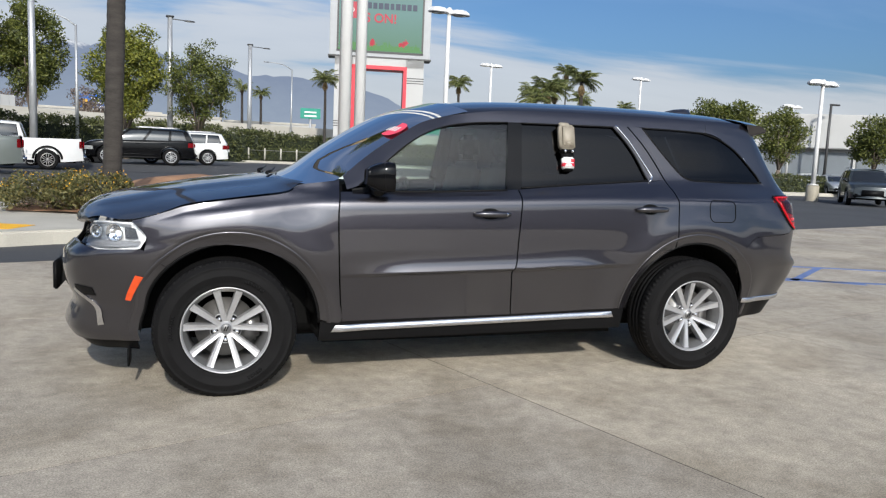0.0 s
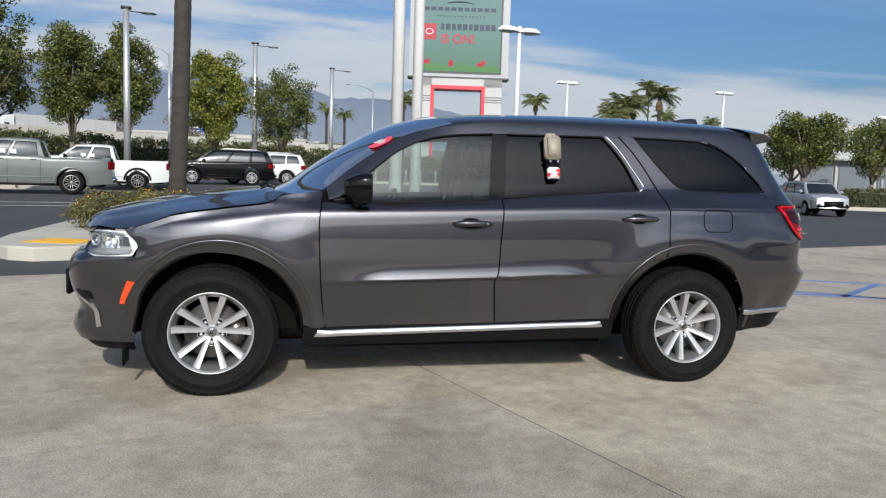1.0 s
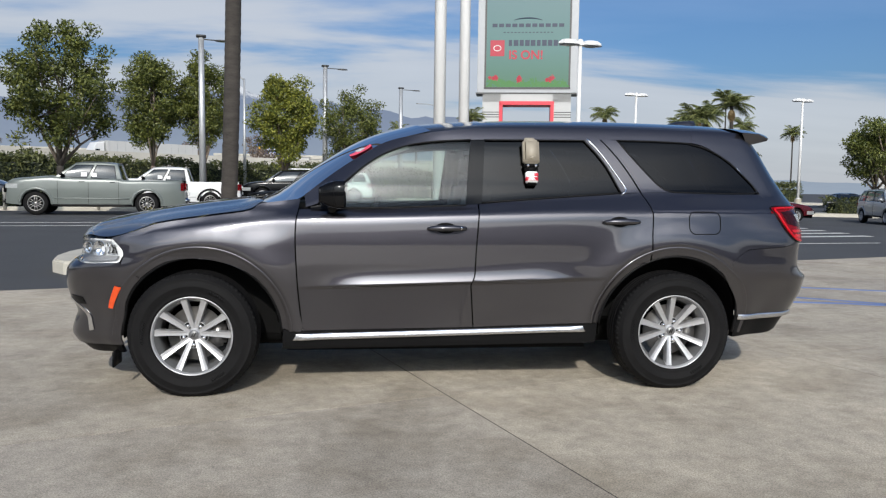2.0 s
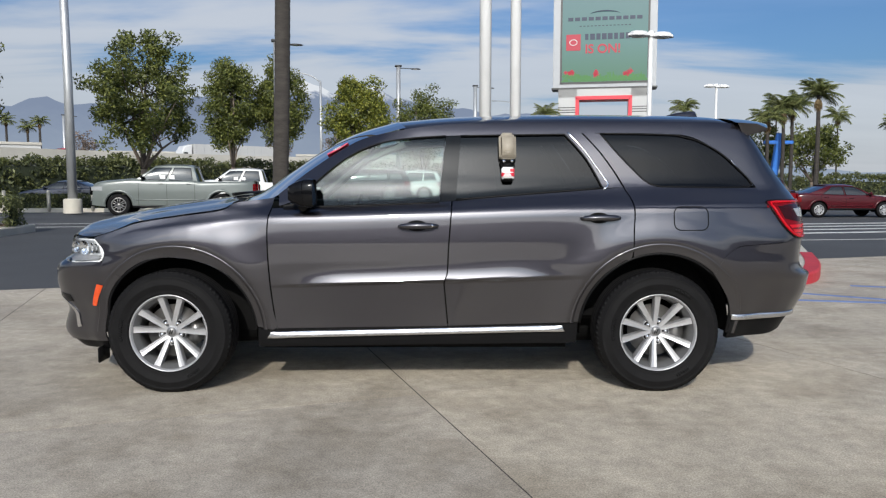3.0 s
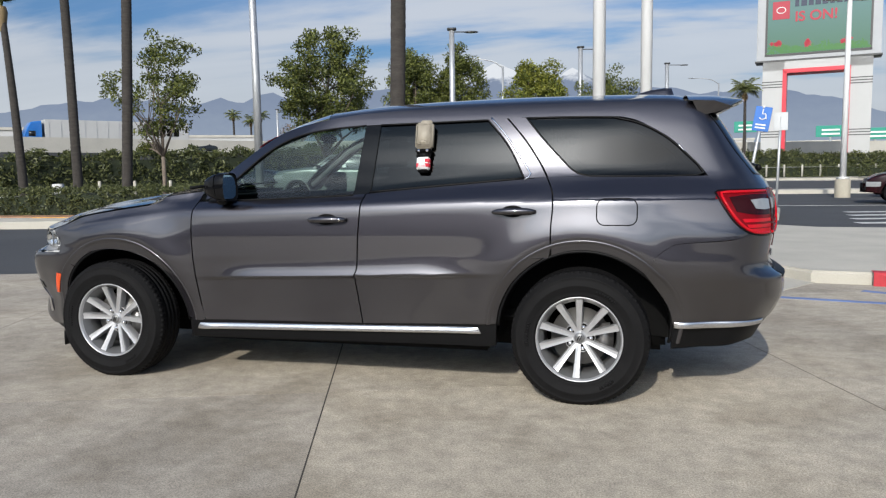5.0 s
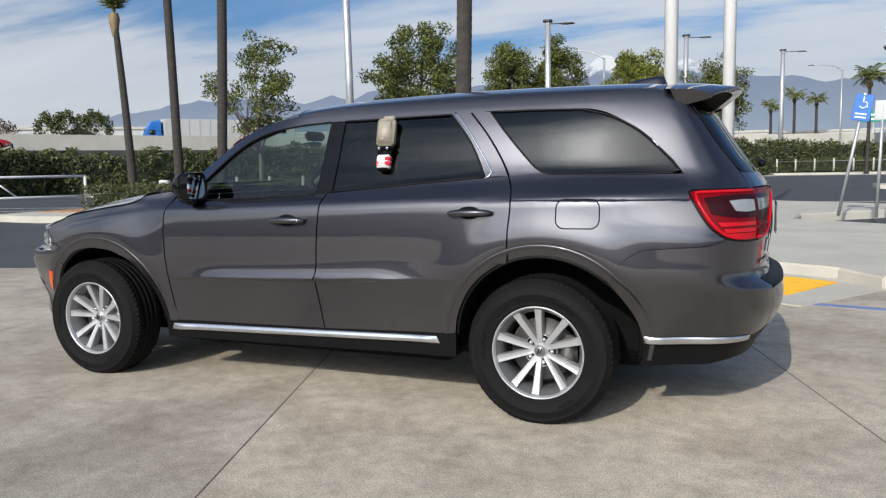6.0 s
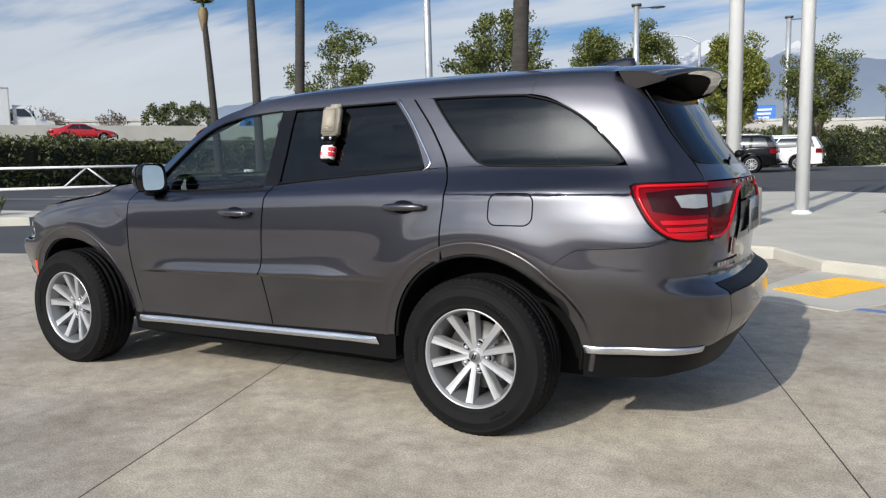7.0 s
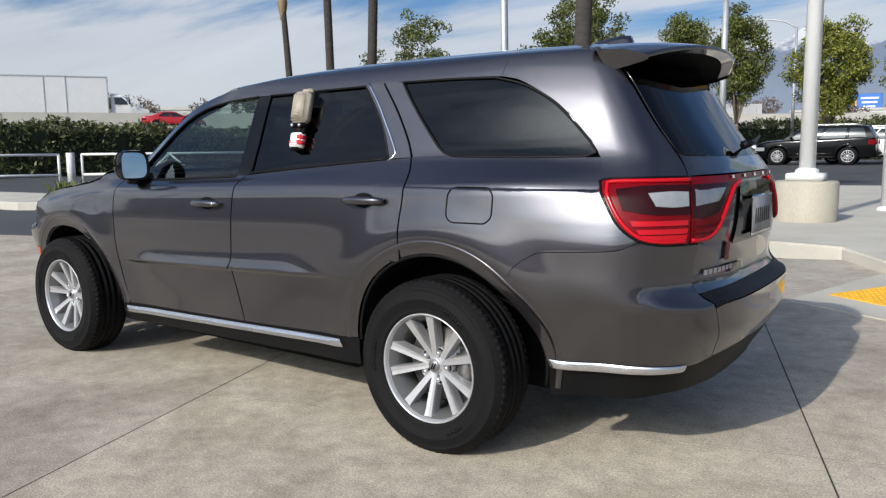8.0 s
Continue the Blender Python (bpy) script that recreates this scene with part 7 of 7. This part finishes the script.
            under.append(sheet([[Vector((a, sg * hw * .93, b)) for a, b in arcp], [Vector((a, sg * (hw - .36), b)) for a, b in arcp]]))
    part("underbody", joined(*under), CABIN, v, smooth=False)
    if pickup:
        fl = sheet([[Vector((xx, flank(xx, 1).y * .90 * -k, (flank(xx, 1).z - .004) if abs(k) == 1 else flank(xx, 1).z - .42)) for k in (-1, -.97, 0, .97, 1)] for xx in bed])
        part("bed_liner", fl, BLACK_TRIM, v, "black bed liner")

    # greenhouse: painted shell with panes let in
    bz = [smooth_at(cab[0] + (cab[3] - cab[0]) * s, top) - .03 for s in (0, .5, 1)]
    wa, wr = hw * .925, hw * (.74 if not pickup else .77)

    def house(s, t, off=0.0):
        xb, xt = cab[0] + (cab[3] - cab[0]) * s, cab[1] + (cab[2] - cab[1]) * s
        zb = bz[0] + (bz[1] - bz[0]) * 2 * s if s < .5 else bz[1] + (bz[2] - bz[1]) * (2 * s - 1)
        zt = H - .075 - .03 * abs(2 * s - 1) ** 3
        e = abs(2 * s - 1)
        k = 1 - .03 * e ** 4
        return Vector((xb + (xt - xb) * t, -(wa + (wr - wa) * t + .03 * math.sin(math.pi * t)) * k - off, zb + (zt - zb) * t))

    def screen(s, k, t, off=0.0):
        p = house(s, t)
        sg = -1 if s == 0 else 1
        return Vector((p.x + sg * (.14 * (1 - k * k) * (1 - .4 * t) + off), p.y * -k, p.z + .02 * (1 - k * k) * t))

    ss, ts = np.linspace(0, 1, 25), np.linspace(0, 1, 9)
    sd = sheet([[house(s, t) for s in ss] for t in ts])
    kk = np.linspace(-1, 1, 13)
    fr = sheet([[screen(0, k, t) for k in kk] for t in ts], flip=True)
    rr_ = sheet([[screen(1, k, t) for k in kk] for t in ts])
    rf = sheet([[Vector((house(s, 1).x + (-.08 * (1 - k * k) if s == 0 else .08 * (1 - k * k) if s == 1 else 0), house(s, 1).y * -k, house(s, 1).z + .070 * (1 - abs(k) ** 3) * (1 - .25 * abs(2 * s - 1) ** 4))) for k in kk] for s in ss])
    part("cabin_shell", joined(sd, mirror(sd), fr, rr_, rf), paint, v)
    for a, b in panes:
        p = sheet([[house(a + (b - a) * i / 6, .05 + .83 * j / 5, .005) for i in range(7)] for j in range(6)])
        edge = [house(a + (b - a) * i / 6, .05, .006) for i in range(7)] + [house(b, .05 + .83 * j / 5, .006) for j in range(1, 6)] + [house(b + (a - b) * i / 6, .88, .006) for i in range(1, 7)] + [house(a, .88 - .83 * j / 5, .006) for j in range(1, 6)]
        for m, e in ((p, edge), (mirror(p), [Vector((q.x, -q.y, q.z)) for q in edge])):
            pane = part("side_window", m, CAR_GLASS, v, "dark window glass")
            part("window_seal", tube(e, .012, 4), BLACK_TRIM, pane)
    for s, nm in ((0, "windscreen"), (1, "rear_window")):
        part(nm, sheet([[screen(s, k, t, .006) for k in np.linspace(-.88, .88, 11)] for t in np.linspace(.05, .90, 7)], flip=s == 0), CAR_GLASS, v, "dark window glass")
    for sg in (-1, 1):
        def at(p):
            return Vector((p.x, p.y if sg < 0 else -p.y, p.z))
        for f in gaps:
            xb = cab[0] + (cab[3] - cab[0]) * f
            zl, zt = low(xb) + .03, smooth_at(xb, top) - .05
            part("door_gap", tube([at(skin_at(xb, zl + (zt - zl) * i / 6, .001)) for i in range(7)], .007, 4), CABIN, v)
        for f in gaps[1:]:
            xb = cab[0] + (cab[3] - cab[0]) * f - .22
            p = at(skin_at(xb, smooth_at(xb, top) - .16, .012))
            part("door_handle", box_bm(.20, .035, .032, p.x, p.y, p.z, .01), paint, v)
        part("side_moulding", tube([at(skin_at(xx, .62 if pickup else .50, .004)) for xx in np.linspace(-wb / 2 + ra + .12, wb / 2 - ra - .12, 9)], .022, 6), paint, v)
        part("sill", tube([at(skin_at(xx, .36, -.005)) for xx in np.linspace(-wb / 2 + ra + .03, wb / 2 - ra - .03, 9)], .045, 6), BLACK_TRIM, v)
        p = at(house(.10, .06, .13))
        mr = part("door_mirror", box_bm(.13, .22, .17, p.x, p.y, p.z, .05), BLACK_TRIM if pickup else paint, v)
        part("stalk", tube([at(house(.09, .03)), at(house(.10, .05, .12))], .03, 6), BLACK_TRIM, mr)
        for wx in (-wb / 2, wb / 2):
            arcp = [(wx + (ra + .012) * math.cos(a), r + (ra + .012) * math.sin(a)) for a in np.linspace(.05, math.pi - .05, 19)]
            ring = [[at(skin_at(a + (a - wx) * q, b + (b - r) * q, o)) for a, b in arcp] for q, o in ((0, -.02), (0, .022), (.10, .026), (.17, .014), (.19, -.01))]
            part("wheel_flare", sheet(ring, flip=sg > 0), BLACK_TRIM if flares else paint, v)
            small_wheel(v, wx, sg * (hw - .11), r, dark_rim)
        zt = smooth_at(x0 + .05, top)
        lens = [[at(Vector((flank(xx, 0).x - .004, skin_at(xx, zz).y - .006, zz))) for xx in np.linspace(x0 + .005, x0 + .42, 6)] for zz in np.linspace(zt - .26, zt - .10, 4)]
        part("headlamp", sheet(lens, flip=sg > 0), WHITE_LENS, v)
        zt = smooth_at(x1 - .05, top)
        z0_, z1_, run = (zt - .40, zt - .10, .14) if pickup else (zt - .30, zt - .08, .30)
        lens = [[at(Vector((flank(xx, .6).x + .004, skin_at(xx, zz).y - .008, zz))) for xx in np.linspace(x1 - run, x1 - .004, 6)] for zz in np.linspace(z0_, z1_, 4)]
        part("tail_lamp", sheet(lens, flip=sg > 0), RED_LENS, v)
        part("tail_lamp", box_bm(.05, hw * .30, z1_ - z0_, x1 + .02, sg * hw * .70, z0_, .02), RED_LENS, v)
        if rails:
            part("roof_bar", tube([at(house(.12, 1)) + Vector((0, 0, .075)), at(house(.2, 1)) + Vector((0, 0, .10)), at(house(.8, 1)) + Vector((0, 0, .10)), at(house(.88, 1)) + Vector((0, 0, .07))], .02, 6), ALLOY, v)
    zt = smooth_at(x0 + .02, top)
    part("grille", box_bm(.06, W * .48, .30, x0 - .12, 0, zt - .42, .02), BLACK_TRIM, v)
    part("bumper", box_bm(.16, W * .82, .20, x0 - .03, 0, .38, .06), BLACK_TRIM, v)
    part("bumper", box_bm(.20, W * .84, .22, x1 + .04, 0, .46 if pickup else .40, .06), CHROME if pickup else BLACK_TRIM, v)
    part("number_plate", box_bm(.03, .32, .15, x1 + .125, 0, .74, .01), WHITE_PAPER, v, smooth=False)
    if pickup:
        for s in (.40, .56):
            q = house(s, .22, .009)
            for sg in (-1, 1):
                part("window_paper", box_bm(.20, .004, .15, q.x, q.y * -sg, q.z - .05), WHITE_PAPER, v, smooth=False)
    return v


def pickup_truck(x, y, turn, paint, label, flares=False):
    return vehicle("pickup_truck", x, y, turn, paint, label, "pickup truck", 6.25, 2.05, 2.03, 3.84, [(-2.95, 1.22), (-2.7, 1.31), (-2.2, 1.36), (-1.3, 1.43), (-.9, 1.40), (.9, 1.38), (1.1, 1.33), (3.3, 1.35)], (-1.30, -.58, .88, 1.04), ((.07, .47), (.53, .92)), .43, True, pickup=True, front_over=1.02, flares=flares, gaps=(.05, .50, .95), size=1.14)


def family_suv(x, y, turn, paint, label, z=-.056, size=1.0):
    return vehicle("parked_suv", x, y, turn, paint, label, "suv", 4.90, 1.95, 1.78, 2.85, [(-2.45, .84), (-2.2, 1.0), (-1.7, 1.08), (-1.0, 1.13), (.0, 1.15), (1.2, 1.20), (2.2, 1.25), (2.56, 1.16)], (-1.28, -.45, 2.14, 2.40), r=.40, front_over=.98, rails=True, z=z, size=size)


def saloon(x, y, turn, paint, label, z=-.056):
    return vehicle("parked_car", x, y, turn, paint, label, "car", 4.80, 1.84, 1.44, 2.80, [(-2.36, .62), (-2.1, .76), (-1.6, .86), (-.9, .94), (1.2, 1.0), (1.9, 1.03), (2.45, .96)], (-1.10, -.15, .95, 1.85), ((.08, .45), (.48, .80)), .33, front_over=.95, z=z, gaps=(.04, .46, .82))


pickup_truck(-11.95, 29.5, 10, SAGE, "grey-green crew cab pickup truck parked in the lot")
pickup_truck(-10.6, 36.8, 10, WHITE_CAR, "white crew cab pickup truck parked in the lot", True)
rise = [[Vector((x, y, -.052 + .30 * ease(y, 37.2, 40.4) * ease(x, -10, -6.6) * (1 - ease(x, 3, 8)) * (1 - ease(y, 56, 64)))) for x in np.linspace(-13, 9, 23)] for y in np.linspace(36.8, 65, 30)]
tagged(part("lot_rise", sheet(rise), ASPHALT), "asphalt rising gently towards the back of the lot", kind="structure")
family_suv(-4.4, 41.5, 3, BLACK_CAR, "black mid-size SUV parked in the lot", z=.236, size=1.18)
family_suv(-2.3, 45.0, 3, WHITE_CAR, "white mid-size SUV parked beside the black one", z=.244, size=1.15)
saloon(-8.6, 42.5, 3, WHITE_CAR, "white car parked behind the pickups")
saloon(-20.6, 37.0, 2, NAVY, "dark navy saloon car behind the hedge", .16)
vehicle("parked_car", 12.35, 25.6, -12, DARK_MAROON, "dark maroon retro wagon with chrome wheels", "car", 4.4, 1.75, 1.62, 2.65, [(-2.2, .80), (-1.8, .98), (-1.0, 1.05), (1.5, 1.08), (2.2, 1.06)], (-1.1, -.45, 1.65, 2.0), r=.36, front_over=.85, size=1.08)
saloon(17.9, 27.3, 180, MAROON, "deep red saloon car parked in the lot")
family_suv(14.6, 32.0, 0, DARK_MAROON, "dark maroon SUV parked in the lot")
family_suv(30.1, 23.7, 50, DARK_TEAL, "dark grey SUV parked in the sun")
saloon(41.7, 39.1, 60, WHITE_CAR, "white saloon car parked in the lot")
saloon(39.3, 34.4, 60, SILVER, "silver saloon car parked in the lot")
vehicle("parked_car", 24.0, 26.3, 75, SILVER, "silver boxy wagon parked in the lot", "car", 4.4, 1.78, 1.64, 2.65, [(-2.2, .82), (-1.8, .96), (-1.1, 1.02), (1.5, 1.06), (2.2, 1.04)], (-1.25, -.55, 1.75, 2.05), r=.33, front_over=.85)
saloon(34.0, 44.0, 75, DARK_TEAL, "dark car parked under the trees")
saloon(31.8, 57.0, 0, WHITE_CAR, "white car parked by the hedge")

# on the freeway
saloon(-44.6, 71.0, 60, DARK_TEAL, "dark car on the freeway", 3.62)
saloon(-37.5, 81.5, 55, WHITE_CAR, "white car on the freeway", 3.62)
vehicle("pickup_truck", -41.2, 80.0, -128, RED_CAR, "red pickup truck on the freeway", "pickup truck", 5.6, 1.95, 1.85, 3.6, [(-2.75, .98), (-2.4, 1.12), (-1.1, 1.19), (1.0, 1.24), (2.7, 1.28)], (-.98, -.42, .86, 1.06), ((.08, .46), (.53, .92)), .40, True, z=3.62, pickup=True)
saloon(-51.7, 34.6, 238, RED_CAR, "red car on the near freeway lanes", 3.25)


def lorry(x, y, z, turn, length, box_mat, cab_mat, label, height=2.75):
    t = root("lorry", x, y, z, turn, label, "truck")
    part("trailer", box_bm(length, 2.55, height, length / 2 + 1.6, 0, 1.15, .05), box_mat, t, smooth=False)
    for k in range(int(length / 1.2)):
        part("trailer_rib", box_bm(.05, .03, height - .1, 2.0 + 1.2 * k, -1.285, 1.2), GALV, t, smooth=False)
    rows = []
    for xx, z1, wd in ((-1.9, 1.3, 1.05), (-1.7, 1.7, 1.15), (-.5, 1.9, 1.2), (-.1, 3.0, 1.2), (.3, 3.6, 1.2), (1.3, 3.75, 1.2)):
        rows.append([Vector((xx, -wd, .55)), Vector((xx, -wd, z1 - .15)), Vector((xx, -wd * .85, z1)), Vector((xx, wd * .85, z1)), Vector((xx, wd, z1 - .15)), Vector((xx, wd, .55))])
    vs, fs = sheet(rows, flip=True)
    cab = part("cab", (vs, fs + [tuple(range(6)), tuple(range(30, 36))[::-1]]), cab_mat, t, smooth=False)
    part("cab_window", box_bm(.75, 2.44, .65, .35, 0, 2.05, .05), CAR_GLASS, cab)
    part("chassis", box_bm(length + 2.5, 1.0, .3, length / 2 + .3, 0, .75, .03), BLACK_TRIM, t, smooth=False)
    for wx in (-1.0, 2.6, 3.7, length + .2, length - .9):
        for sg in (-1, 1):
            small_wheel(t, wx, sg * 1.12, .5, True)
    return t


xt = lorry(-62.0, 63.0, 3.62, 52, 15.5, WHITE_WALL, BLUE_CAB, "white box trailer pulled by a bright blue lorry")
lorry(-38.0, 108.0, 3.62, 42, 14.5, WHITE_WALL, WHITE_CAR, "long white trailer on the freeway")

for k, wd in enumerate((.62, .58, .60, .62)):
    part("trailer_letter", box_bm(wd, .03, .9, 13.2 + .8 * k, -1.31, 2.3), CABIN, xt, smooth=False)


def box_truck(x, y, z, turn, size, label):
    """A white cargo truck: ribbed box body, bonneted cab, nose towards local -x."""
    t = root("box_truck", x, y, z, turn, label, "truck")
    t.scale = (size, size, size)
    part("cargo_box", box_bm(7.9, 2.5, 2.75, 4.75, 0, 1.05, .04), WHITE_CAR, t, smooth=False)
    for sg in (-1, 1):
        for zz in (1.07, 3.74):
            part("box_rail", box_bm(7.96, .05, .10, 4.75, sg * 1.25, zz, .01), GALV, t, smooth=False)
        for xx in (.84, 3.55, 4.95, 8.66):
            part("box_post", box_bm(.07, .04, 2.72, xx, sg * 1.255, 1.06, .008), GALV, t, smooth=False)
    rows = []
    for xx, z1, wd in ((-2.0, 1.25, .80), (-1.95, 1.50, .98), (-1.3, 1.68, 1.05), (-.75, 1.80, 1.10), (-.35, 2.50, 1.08), (-.1, 2.62, 1.06), (.65, 2.66, 1.06)):
        rows.append([Vector((xx, -wd, .55)), Vector((xx, -wd, z1 - .18)), Vector((xx, -wd * .86, z1)), Vector((xx, 0, z1 + .04)), Vector((xx, wd * .86, z1)), Vector((xx, wd, z1 - .18)), Vector((xx, wd, .55))])
    vs, fs = sheet(rows, flip=True)
    cab = part("cab", (vs, fs + [tuple(range(7)), tuple(range(42, 49))[::-1]]), WHITE_CAR, t, smooth=False)
    for sg in (-1, 1):
        pane = [[Vector((-.52 + .06 * j + (.92 - .06 * j) * i / 3, sg * (1.105 - .012 * j), 1.86 + .14 * j)) for i in range(4)] for j in range(5)]
        part("cab_window", sheet(pane, flip=sg > 0), CAR_GLASS, cab)
        part("headlamp", box_bm(.10, .30, .22, -1.98, sg * .72, 1.0, .03), WHITE_LENS, cab)
        part("mirror", box_bm(.08, .16, .42, -.62, sg * 1.28, 1.85, .03), BLACK_TRIM, cab)
        part("fuel_tank", box_bm(1.0, .35, .45, 1.4, sg * .95, .45, .06), GALV, t)
    part("windscreen", sheet([[Vector((-.77 + .36 * j / 3, (1.02 - .02 * j) * k, 1.86 + .60 * j / 3)) for k in (-.92, 0, .92)] for j in range(4)], flip=True), CAR_GLASS, cab)
    part("bumper", box_bm(.22, 2.1, .30, -2.0, 0, .55, .05), DARK_POLE, t)
    part("chassis", box_bm(9.6, .9, .28, 3.4, 0, .72, .03), BLACK_TRIM, t, smooth=False)
    for wx in (-1.1, 6.6):
        for sg in (-1, 1):
            small_wheel(t, wx, sg * 1.02, .48, True)
    return t


box_truck(-69.0, 40.4, 3.62, 239, 1.36, "white cargo truck with a bonneted cab on the freeway")
